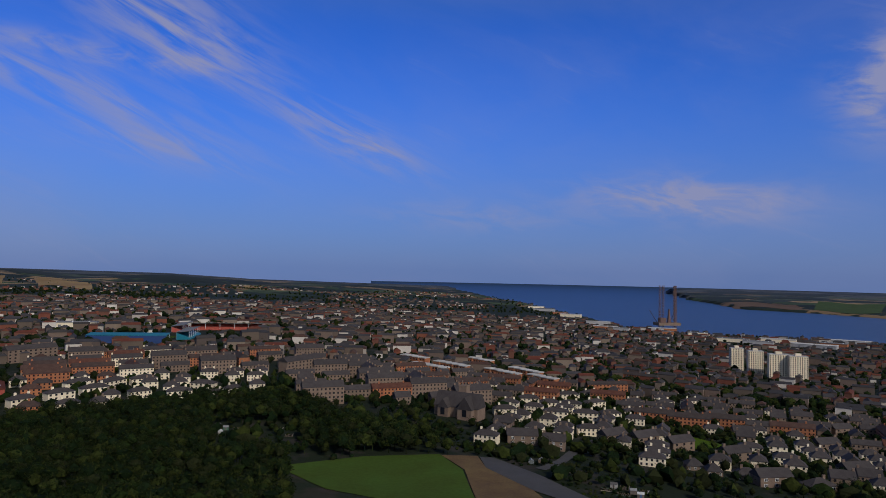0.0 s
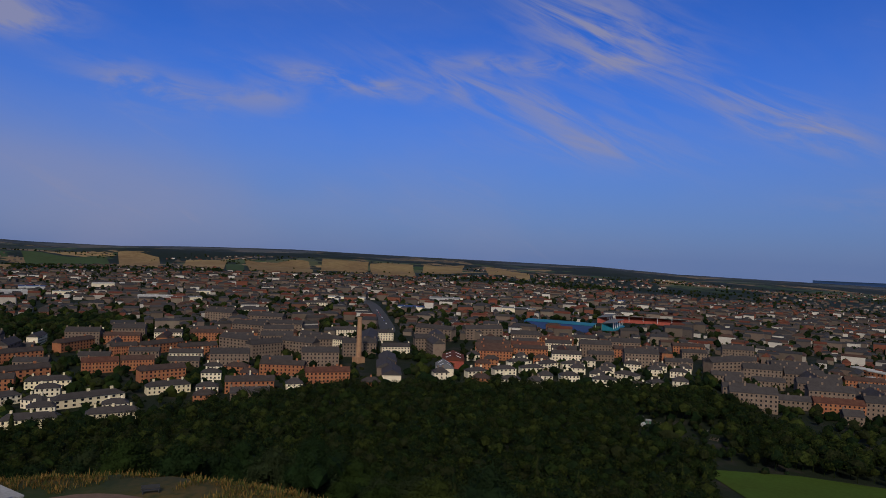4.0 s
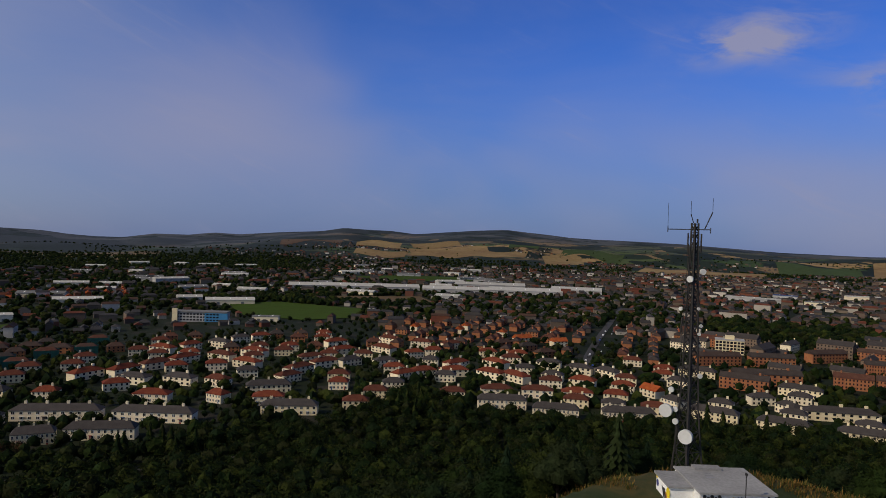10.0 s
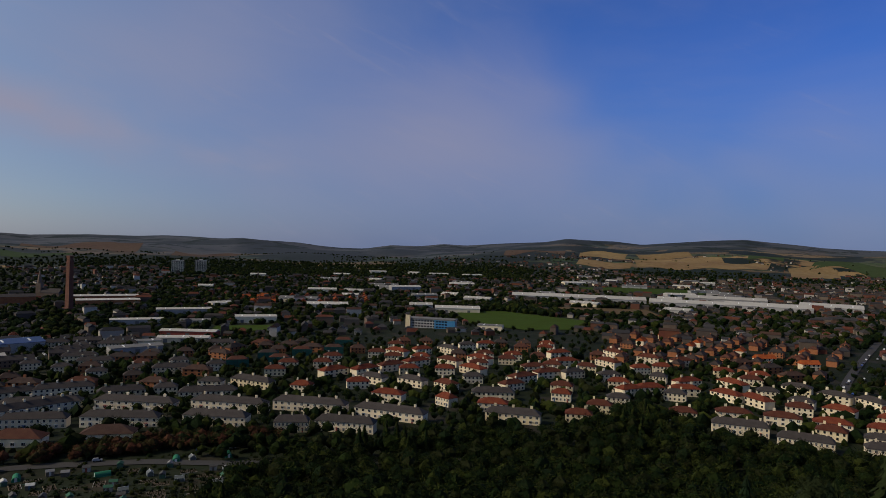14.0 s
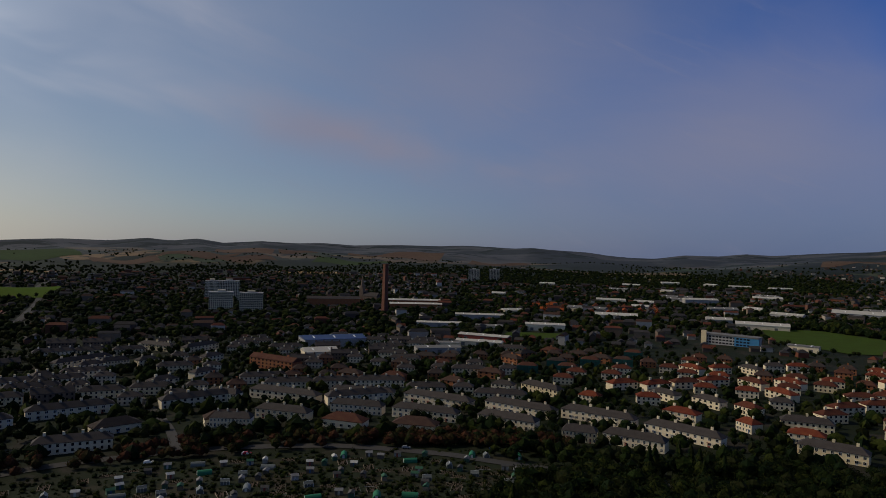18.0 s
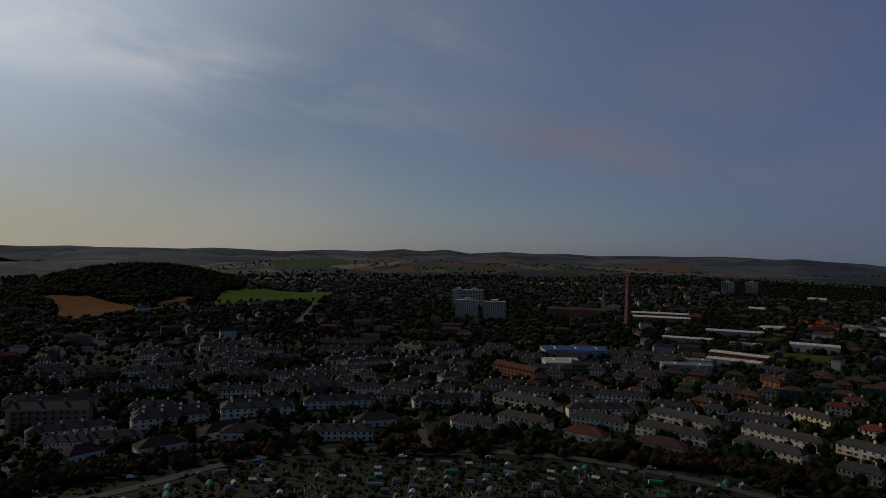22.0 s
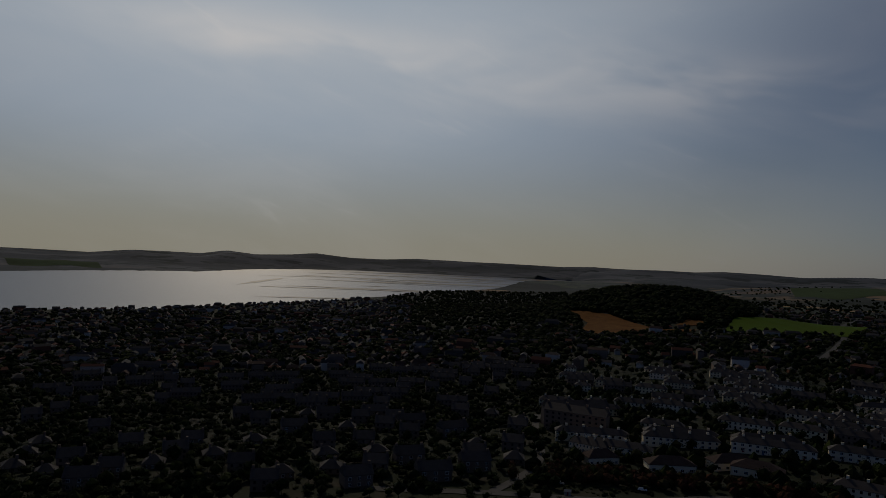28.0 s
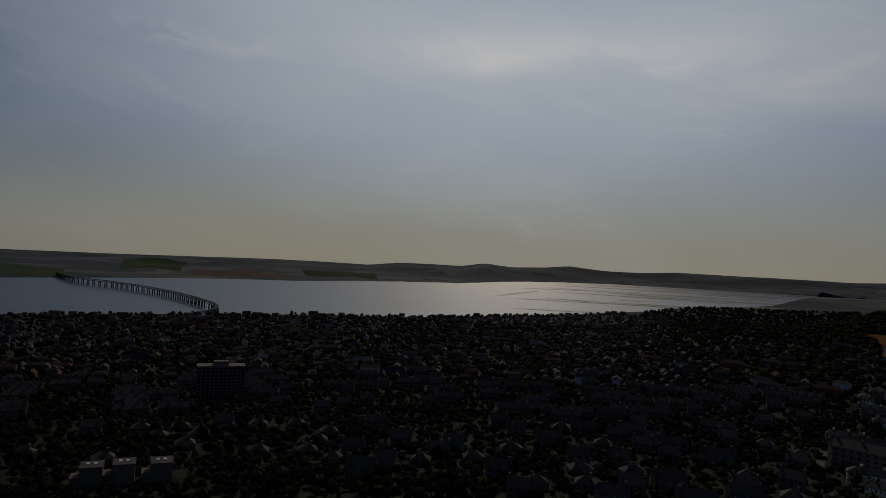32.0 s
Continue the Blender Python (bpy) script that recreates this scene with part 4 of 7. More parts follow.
def tower_block(name, label, turn, r, rot, L, W, floors, wall, bays, lift=2.9, crown=True, open_=0.74):
    x, y = polar(turn, r)
    p = draw_in([(x, y, lie1(x, y))])[0]
    k = math.hypot(p[0], p[1]) / r
    root = tagged(new(name), label, "tower block", "tower blocks")
    root.matrix_basis = pose(*p, 0, 0, rot) @ Matrix.Scale(k, 4)
    top = floors * lift + 1.2
    bm = bmesh.new()
    box(bm, -L / 2, L / 2, -W / 2, W / 2, -4, top)
    part("wall", bm, wall, root)
    for f in range(floors):
        bm = bmesh.new()
        for i in range(bays):
            x0 = -L / 2 + L * (i + 0.5 - open_ / 2) / bays
            for side in (-1, 1):
                inset(bm, x0, x0 + L / bays * open_, side * W / 2, f * lift + 1.2, f * lift + 3.2, side, 0)
        for side in (-1, 1):
            for q in (-0.28, 0.28):
                xx = side * L / 2
                box(bm, min(xx, xx + side * 0.12), max(xx, xx + side * 0.12), q * W - 0.8, q * W + 0.8, f * lift + 1.6, f * lift + 3.1)
        tagged(part("window_band", bm, GLASS, root), kind="stuff")
    bm = bmesh.new()
    box(bm, -L / 2 - 0.3, L / 2 + 0.3, -W / 2 - 0.3, W / 2 + 0.3, top + 0.005, top + 0.7)
    part("parapet", bm, STONE if wall == STONE else CONCRETE, root)
    if crown:
        bm = bmesh.new()
        box(bm, -L * 0.16, L * 0.16, -W * 0.25, W * 0.25, top + 0.705, top + 4)
        part("lift_house", bm, wall, root)
    RESERVED.append((x, y, L * 0.6))
    return root


for turn, r, L in ((-23.4, 1240, 24), (-24.7, 1200, 26), (-26.3, 1166, 34), (-27.6, 1160, 30)):
    tower_block("tower_block", "tall white slab block of flats near the docks", turn, r, turn + 14, L * 0.85, 13, 12, WHITE, 8, open_=0.36)
for turn, r, L in ((153.75, 1385, 28), (152.45, 1395, 40), (153.05, 1160, 40), (150.72, 1160, 40)):
    tower_block("tower_block", "pale grid-fronted tower block with dark windows", turn, r, turn - 3, L * 0.93, 15, 10 if r < 1300 else 12, WHITE, 12, open_=0.6)
for turn, r in ((132.4, 2257), (130.7, 2320)):
    tower_block("tower_block", "far white tower block above the trees", turn, r, turn, 36, 17, 13, WHITE, 7)
tower_block("tower_block", "dark brown stone slab block among trees", 235.3, 630, 238, 40, 15, 9, STONE, 11)
tower_block("flat_block", "cream concrete block with stepped rooftop plant", 69.4, 694, 72, 25, 14, 4, CREAM, 8)


def stack(name, label, turn, r, tall, wide, mat, cap):
    x, y = polar(turn, r)
    root = tagged(new(name), label, "chimney")
    root.matrix_basis = pose(x, y, lie1(x, y), 0, 0, turn + 38)
    bm = bmesh.new()
    if cap:
        box(bm, -wide / 2, wide / 2, -wide / 2, wide / 2, -3, tall * 0.86, 0, wide * 0.11)
    else:
        rod(bm, (0, 0, -3), (0, 0, tall * 0.97), wide / 2, 20, wide * 0.36)
    part("shaft", bm, mat, root)
    k = wide * 0.46
    bm = bmesh.new()
    if cap:
        box(bm, -k, k, -k, k, tall * 0.86, tall * 0.89)
        for z in (0.91, 0.95):
            box(bm, -k * 0.8, k * 0.8, -k * 0.8, k * 0.8, tall * (z - 0.02), tall * (z + 0.015))
        box(bm, -k * 0.95, k * 0.95, -k * 0.95, k * 0.95, tall * 0.966, tall)
    else:
        rod(bm, (0, 0, tall * 0.97), (0, 0, tall), wide * 0.42, 20, wide * 0.4)
    part("cap", bm, mat, root, "corbelled brick head")
    bm = bmesh.new()
    box(bm, -wide * 0.75, wide * 0.75, -wide * 0.75, wide * 0.75, -3, 5)
    part("plinth", bm, mat, root)
    for z in range(1, 7):
        bm = bmesh.new()
        w = wide / 2 - (wide * 0.11 if cap else wide * 0.14) * z / 8 + 0.12
        if cap:
            box(bm, -w, w, -w, w, tall * z / 8, tall * z / 8 + 0.5)
        else:
            rod(bm, (0, 0, tall * z / 8), (0, 0, tall * z / 8 + 0.4), w, 20)
        part("band", bm, mat, root)
    RESERVED.append((x, y, 16))


stack("mill_chimney", "slender round buff brick mill chimney", 41.35, 589, 39, 5.2, CHIMNEYBRICK, False)
stack("mill_chimney", "very tall square polychrome brick mill chimney", 139.85, 1153, 82, 8.4, DARKREDBRICK, True)


def shed(label, x, y, rot, L, W, tall, wall, roof, rise=1.6, doors=3, name="warehouse"):
    """A long low hall: walls, pitched sheet roof with ribs, doors."""
    p = draw_in([(x, y, lie1(x, y))])[0]
    root = tagged(new(name), label, "warehouse", "sheds and works")
    root.matrix_basis = pose(*p, 0, 0, rot)
    bm = bmesh.new()
    walls_into(bm, L, W, tall, rise, 0)
    part("wall", bm, wall, root)
    bm = bmesh.new()
    roof_into(bm, L, W, tall, rise, 0, 0.5, 0.3)
    part("roof", bm, roof, root)
    for i in range(doors):
        bm = bmesh.new()
        cx = -L / 2 + L * (i + 0.5) / doors
        box(bm, cx - 2, cx + 2, -W / 2 - 0.12, -W / 2 + 0.1, 0, min(4, tall - 0.5))
        part("door", bm, GREYROOF, root)
    n = max(2, min(3, int(L / 16)))
    for i in range(0 if roof == SLATE else n):
        bm = bmesh.new()
        cx = -L / 2 + L * (i + 0.5) / n
        for side in (-1, 1):
            solid(bm, [(cx - 0.8, side * W * 0.12, tall + rise * 0.78 + 0.3), (cx + 0.8, side * W * 0.12, tall + rise * 0.78 + 0.3), (cx + 0.8, side * W * 0.36, tall + rise * 0.3 + 0.3), (cx - 0.8, side * W * 0.36, tall + rise * 0.3 + 0.3)][::side],
                  [(cx - 0.8, side * W * 0.12, tall + rise * 0.78 + 0.45), (cx + 0.8, side * W * 0.12, tall + rise * 0.78 + 0.45), (cx + 0.8, side * W * 0.36, tall + rise * 0.3 + 0.45), (cx - 0.8, side * W * 0.36, tall + rise * 0.3 + 0.45)][::side])
        tagged(part("rooflight", bm, FRAME, root), kind="stuff")
    RESERVED.append((x, y, max(L, W) * 0.42))


shed("big shed with a bright blue roof and grey sides", -423, -585, 158, 64, 34, 9, CONCRETE, BLUEROOF, 2.5)
shed("white metal workshop with pale roof", -362, -520, 160, 30, 22, 7, WHITE, FLATROOF, 3)
shed("low red-fronted works with white roof", -590, -520, 112, 60, 16, 6, REDBRICK, FLATROOF)
shed("low white pale-roofed workshop", -548, -490, 120, 50, 14, 5, WHITE, FLATROOF)
shed("grey dealership shed beside parked cars", -470, -475, 150, 44, 16, 6, CONCRETE, GREYROOF)
shed("cream office block with flat roof", -505, -500, 140, 30, 14, 6, CREAM, GREYROOF, 0.6)
shed("long white-roofed sheds by the mill chimney", -905, -990, 140, 110, 40, 8, BRICK, FLATROOF)
shed("long white-roofed sheds by the mill chimney", -850, -920, 140, 95, 36, 8, BRICK, FLATROOF)
shed("long low pale-roofed warehouse", -787, -705, 134, 75, 24, 7, CONCRETE, FLATROOF)
shed("long low pale-roofed warehouse", -660, -665, 134, 62, 14, 6, CONCRETE, FLATROOF)
shed("pale-roofed sports hall beside a green pitch", -740, -545, 128, 52, 24, 8, WHITE, FLATROOF)
shed("low white grey-roofed works", -690, -600, 128, 36, 16, 5, WHITE, GREYROOF)
for x, y, rot, L, W, label in ((-1335, -300, 104, 120, 60, "huge flat white-roofed retail hall"), (-1350, -180, 98, 150, 70, "huge flat white-roofed retail hall"), (-1330, -30, 93, 130, 60, "huge flat white-roofed factory hall"),
                               (-1340, 105, 88, 140, 80, "huge flat white-roofed factory hall"), (-1400, 215, 80, 100, 90, "huge flat white-roofed hall"), (-1480, 40, 90, 150, 50, "long low pale factory hall")):
    shed(label, x, y, rot, L, W, 6.5, CONCRETE, FLATROOF, 4.0, 5)
for x, y, rot, L, W, roof, label in ((-323, 405, 40, 34, 14, SLATE, "white gabled mill shed with slate roof"), (-345, 425, 40, 36, 14, SLATE, "white mill shed with slate roof"), (-362, 448, 40, 40, 14, SLATE, "white mill shed with slate roof"),
                                     (-305, 450, 40, 26, 12, GREYROOF, "mill shed with pale grey roof"), (-322, 488, 34, 36, 18, REDTILE, "red brick hall with red roof")):
    shed(label, x, y, rot + 90, L, W, 6.5, REDBRICK if roof == REDTILE else STONE if L > 35 else WHITE, roof, 3.5)
shed("long four-square stone mill with slate roof", -445, 520, 128, 70, 16, 11, STONE, SLATE, 4, 7)
shed("long stone mill range with slate roof", -400, 575, 128, 60, 14, 10, STONE, SLATE, 4, 7)
for k in range(46):
    t, r = rng.uniform(84, 131), rng.uniform(1000, 2450)
    x, y = polar(t, r)
    if not free(x, y, 30):
        continue
    shed(rng.choice(("pale-roofed industrial shed among trees", "grey-roofed industrial shed among trees")), x, y, t + rng.uniform(-25, 25), rng.uniform(30, 70), rng.uniform(18, 34), rng.uniform(5, 7), rng.choice((WHITE, CONCRETE)), rng.choice((FLATROOF, FLATROOF, GREYROOF)), 3.0, 2)
for k in range(26):
    t = rng.uniform(-32, -3)
    r = np.interp(t, *column(NEAR, 1)) - rng.uniform(90, 420)
    x, y = polar(t, r)
    if r > 3400 or not free(x, y, 30):
        continue
    shed("dockside shed with pale roof", x, y, t + rng.uniform(-15, 15), rng.uniform(50, 110), rng.uniform(22, 36), rng.uniform(8, 12), rng.choice((WHITE, CONCRETE, BRICK)), rng.choice((FLATROOF, GREYROOF)), 1.4, 2)
for k in range(16):
    t, r = rng.uniform(20, 70), rng.uniform(1000, 2000)
    x, y = polar(t, r)
    if free(x, y, 30):
        shed("pale-roofed shed among tenements", x, y, t + rng.uniform(-20, 20), rng.uniform(30, 70), rng.uniform(16, 26), 7, rng.choice((WHITE, CONCRETE)), rng.choice((FLATROOF, GREYROOF, BLUEROOF)), 1.4, 2)

# the school with blue panels
SKYPANEL = material("sky_blue_panel", (0.05, 0.22, 0.42), 0.6, 0.12, 0.5)
school = tagged(new("school"), "modern school with blue panels, pale stair tower and grey roof", "school")
sx0, sy0 = -776, -312
school.matrix_basis = pose(sx0, sy0, lie1(sx0, sy0), 0, 0, 95)
for nm, q, m in (("wall", (-30, 30, -8, 8, -3, 10.5), CONCRETE), ("stair_tower", (-30.5, -24.5, -10.5, -8.01, -3, 15), CREAM), ("blue_panel", (6, 32, -9.2, -8.02, 0, 10), SKYPANEL), ("roof", (-31, 31, -9, 9, 10.51, 11.6), GREYROOF)):
    bm = bmesh.new()
    box(bm, *q)
    part(nm, bm, m, school)
for f in range(3):
    bm = bmesh.new()
    for i in range(14):
        inset(bm, -30 + i * 3.8, -27.4 + i * 3.8, -9.2 if i > 9 else -8.02, f * 3.3 + 1.2, f * 3.3 + 2.9, -1, 0)
    tagged(part("window_band", bm, GLASS, school), kind="stuff")
RESERVED.append((sx0, sy0, 36))

shed("low white school block with flat roof", -782, -238, 98, 30, 14, 6.5, WHITE, GREYROOF, 0.6, 2)
shed("long orange brick mill with dark windows and slate roof", -748, -1035, 146, 96, 20, 14, BRICK, SLATE, 4, 6)
spire = tagged(new("church_spire"), "slender dark stone church spire above the trees", "church")
spx, spy = -875, -1110
spire.matrix_basis = pose(spx, spy, lie1(spx, spy), 0, 0, 20)
bm = bmesh.new()
box(bm, -4.5, 4.5, -4.5, 4.5, -3, 26)
part("tower", bm, STONE, spire)
bm = bmesh.new()
rod(bm, (0, 0, 26.01), (0, 0, 52), 4.6, 8, 0.15)
part("steeple", bm, STONE, spire)
bm = bmesh.new()
walls_into(bm, 34, 14, 10, 7, 0)
part("nave_wall", bm, STONE, spire, at=pose(0, 22, 0, 0, 0, 90))
bm = bmesh.new()
roof_into(bm, 34, 14, 10, 7, 0)
part("nave_roof", bm, SLATE, spire, at=pose(0, 22, 0, 0, 0, 90))
RESERVED.append((spx, spy, 26))
NET = material("green_scaffold_net", (0.02, 0.1, 0.075), 0.8, 0.3, 1.0)
for nx_, ny_, na in ((-446, -345, 128), (-470, -322, 122), (-487, -345, 124), (-516, -330, 121), (-540, -312, 118), (-590, -330, 118)):
    wrap = tagged(new("scaffolded_house"), "house wrapped in green scaffold netting under repair", "house", "houses under repair")
    wrap.matrix_basis = pose(nx_, ny_, lie1(nx_, ny_), 0, 0, na)
    bm = bmesh.new()
    walls_into(bm, 16, 8, 5.4, 2.8, 3.6)
    part("wall", bm, CREAM, wrap)
    bm = bmesh.new()
    roof_into(bm, 16, 8, 5.4, 2.8, 3.6)
    part("roof", bm, BROWNTILE, wrap)
    for side in (-1, 1):
        bm = bmesh.new()
        box(bm, -8.8, 8.8, side * 5.2 - 0.04, side * 5.2 + 0.04, -1, 6.2)
        part("net", bm, NET, wrap, "green debris net")
        bm = bmesh.new()
        for q in range(7):
            rod(bm, (-8.7 + q * 2.9, side * 5.35, -1.5), (-8.7 + q * 2.9, side * 5.35, 6.9), 0.06, 5)
        for z in (2.0, 4.0, 6.0):
            rod(bm, (-8.8, side * 5.35, z), (8.8, side * 5.35, z), 0.05, 5)
        part("scaffold", bm, STEEL, wrap)
    RESERVED.append((nx_, ny_, 9))

# the football ground: three stands round a pitch
SX, SY = -395, 860
ground_z = lie1(SX, SY)


def stand(label, x, y, rot, L, roof, seats):
    root = tagged(new("grandstand"), label, "grandstand", "football ground")
    root.matrix_basis = pose(x, y, lie1(x, y), 0, 0, rot) @ Matrix.Diagonal((1, 1, 0.72, 1))
    bm = bmesh.new()
    solid(bm, [(-L / 2, 9, -3), (-L / 2, 9, 11), (-L / 2, 8, 11), (-L / 2, -9, 1.5), (-L / 2, -9, -3)], [(L / 2, 9, -3), (L / 2, 9, 11), (L / 2, 8, 11), (L / 2, -9, 1.5), (L / 2, -9, -3)])
    part("terrace", bm, seats, root)
    bm = bmesh.new()
    solid(bm, [(-L / 2, -8, 15.5), (-L / 2, -8, 15), (-L / 2, 10, 12.5), (-L / 2, 10, 13)], [(L / 2, -8, 15.5), (L / 2, -8, 15), (L / 2, 10, 12.5), (L / 2, 10, 13)])
    part("roof", bm, roof, root)
    bm = bmesh.new()
    box(bm, -L / 2, L / 2, 9.02, 9.6, -3, 12.3)
    part("back_wall", bm, BLUEROOF if roof == TEALROOF else roof, root)
    for i in range(6):
        bm = bmesh.new()
        rod(bm, (-L / 2 + L * i / 5 * 0.98 + 1, -6, 2), (-L / 2 + L * i / 5 * 0.98 + 1, -6, 15), 0.25)
        part("post", bm, FRAME, root)


stand("long covered stand with teal roof and blue ends", SX + 20, SY - 42, 187, 92, TEALROOF, TEALROOF)
stand("covered stand with grey roof and teal fascia", SX + 66, SY + 30, 100, 70, GREYROOF, TEALROOF)
stand("covered stand with red seats and white roof", SX + 75, SY + 160, 10, 105, FLATROOF, REDBRICK)
stand("covered stand with red and white front", SX + 20, SY + 130, 100, 70, GREYROOF, REDBRICK)
RESERVED.append((SX + 20, SY, 70))
RESERVED.append((SX + 70, SY + 140, 70))

# the stone church
church = tagged(new("church"), "brown stone church with steep slate roofs and square tower", "church")
church.matrix_basis = pose(14, 487, lie1(14, 487), 0, 0, -28)
bm = bmesh.new()
walls_into(bm, 34, 13, 8, 9, 0)
part("nave_wall", bm, STONE, church)
bm = bmesh.new()
roof_into(bm, 34, 13, 8, 9, 0, 0.4, 0.3)
part("nave_roof", bm, SLATE, church)
for k, (cx, w, h) in enumerate(((9, 11, 9.5), (-8, 8, 6.5))):
    holder = pose(cx, -5, 0, 0, 0, 90)
    bm = bmesh.new()
    walls_into(bm, 12, w, 7.8, h * 0.85, 0)
    part("transept_wall", bm, STONE, church, at=holder)
    bm = bmesh.new()
    roof_into(bm, 12, w, 7.8, h * 0.85, 0, 0.35, 0.3)
    part("transept_roof", bm, SLATE, church, at=holder)
    bm = bmesh.new()
    solid(bm, [(cx - 1.6, -11.05, 2.5), (cx + 1.6, -11.05, 2.5), (cx + 1.6, -11.05, 7), (cx, -11.05, 10), (cx - 1.6, -11.05, 7)], [(cx - 1.6, -11.2, 2.5), (cx + 1.6, -11.2, 2.5), (cx + 1.6, -11.2, 7), (cx, -11.2, 10), (cx - 1.6, -11.2, 7)])
    part("pointed_window", bm, GLASS, church)
bm = bmesh.new()
box(bm, -3, 3, 4, 10, -3, 21)
part("tower", bm, STONE, church)
for cx, cy in ((-3, 4), (3, 4), (-3, 10), (3, 10)):
    bm = bmesh.new()
    box(bm, cx - 0.5, cx + 0.5, cy - 0.5, cy + 0.5, 21.01, 24, 0, 0.3)
    part("pinnacle", bm, STONE, church)
RESERVED.append((14, 487, 24))

# stepped orange-brick homes with white flat roofs
def stepped(x, y, rot, n):
    root = tagged(new("stepped_terrace"), "stepped orange brick terrace with white flat roofs", "terrace", "stepped brick terraces")
    root.matrix_basis = pose(x, y, lie1(x, y), 0, 0, rot)
    for i in range(n):
        bm = bmesh.new()
        box(bm, i * 9 - n * 4.5, i * 9 - n * 4.5 + 8.7, -5 + (i % 2), 5 + (i % 2), -4, 8.5 - 0.5 * i)
        part("unit", bm, BRICK, root)
        bm = bmesh.new()
        box(bm, i * 9 - n * 4.5 - 0.2, i * 9 - n * 4.5 + 8.9, -5.4 + (i % 2), 5.4 + (i % 2), 8.51 - 0.5 * i, 9.4 - 0.5 * i)
        part("roof_slab", bm, FLATROOF, root)
        bm = bmesh.new()
        for f in range(2):
            for q in (1.5, 5):
                inset(bm, i * 9 - n * 4.5 + q, i * 9 - n * 4.5 + q + 1.6, -5 + (i % 2), 1.4 + f * 3.2, 3 + f * 3.2, -1, 0)
        part("window_strip", bm, GLASS, root)
    RESERVED.append((x, y, n * 4))


for turn, r, n in ((2.2, 815, 4), (0.9, 735, 5), (-0.9, 780, 5), (-3.3, 880, 4), (-5.2, 765, 5), (-7.1, 815, 5), (-8.5, 757, 4)):
    stepped(*polar(turn, r), -35 + turn, n)

MODERN = ((304, -147), (299, -159), (290, -172))
# dark modern homes with rooflights below the southern slope
for x, y in MODERN:
    h = tagged(new("modern_house"), "dark modern flat-roofed house with rooflights", "house", "modern houses in a row")
    h.matrix_basis = pose(x, y, lie1(x, y), 0, 0, 60)
    for nm, q, m in (("wall", (-4.5, 4.5, -5, 5, -3, 8.5), STONE), ("roof", (-4.8, 4.8, -5.3, 5.3, 8.51, 9), SLATE), ("lean_to", (4.51, 8.5, -4, 4, -3, 4.5), STONE)):
        bm = bmesh.new()
        box(bm, *q)
        part(nm, bm, m, h)
    for q in (-2, 1):
        bm = bmesh.new()
        box(bm, q, q + 1.4, -2, 0, 9.01, 9.2)
        part("rooflight", bm, FRAME, h)
    RESERVED.append((x, y, 9))

# ---- the long river bridge ----
TRACK = [(247.2, 3900, 24), (246.1, 3400, 26), (243.5, 3080, 27), (239.9, 2640, 26), (236.9, 2215, 25), (235.9, 2060, 22), (236.2, 1965, 17), (237.7, 1905, 12), (240.2, 1880, 8), (244, 1865, 5)]
nodes = []
for i in range(len(TRACK) - 1):
    steps = max(3, int(abs(TRACK[i][1] - TRACK[i + 1][1]) / 42))
    for k in range(steps):
        u = k / steps
        a = [TRACK[max(0, i - 1)], TRACK[i], TRACK[i + 1], TRACK[min(len(TRACK) - 1, i + 2)]]
        c = [0.5 * (2 * a[1][j] + (a[2][j] - a[0][j]) * u + (2 * a[0][j] - 5 * a[1][j] + 4 * a[2][j] - a[3][j]) * u * u + (3 * a[1][j] - a[0][j] - 3 * a[2][j] + a[3][j]) * u ** 3) for j in range(3)]
        x, y = polar(c[0], c[1])
        nodes.append((x, y, c[2]))
bridge = tagged(new("railway_bridge"), "long curving iron railway bridge on stone piers over the river", "bridge")
spots = draw_in(nodes)
feet = draw_in([(x, y, -3) for x, y, z in nodes])
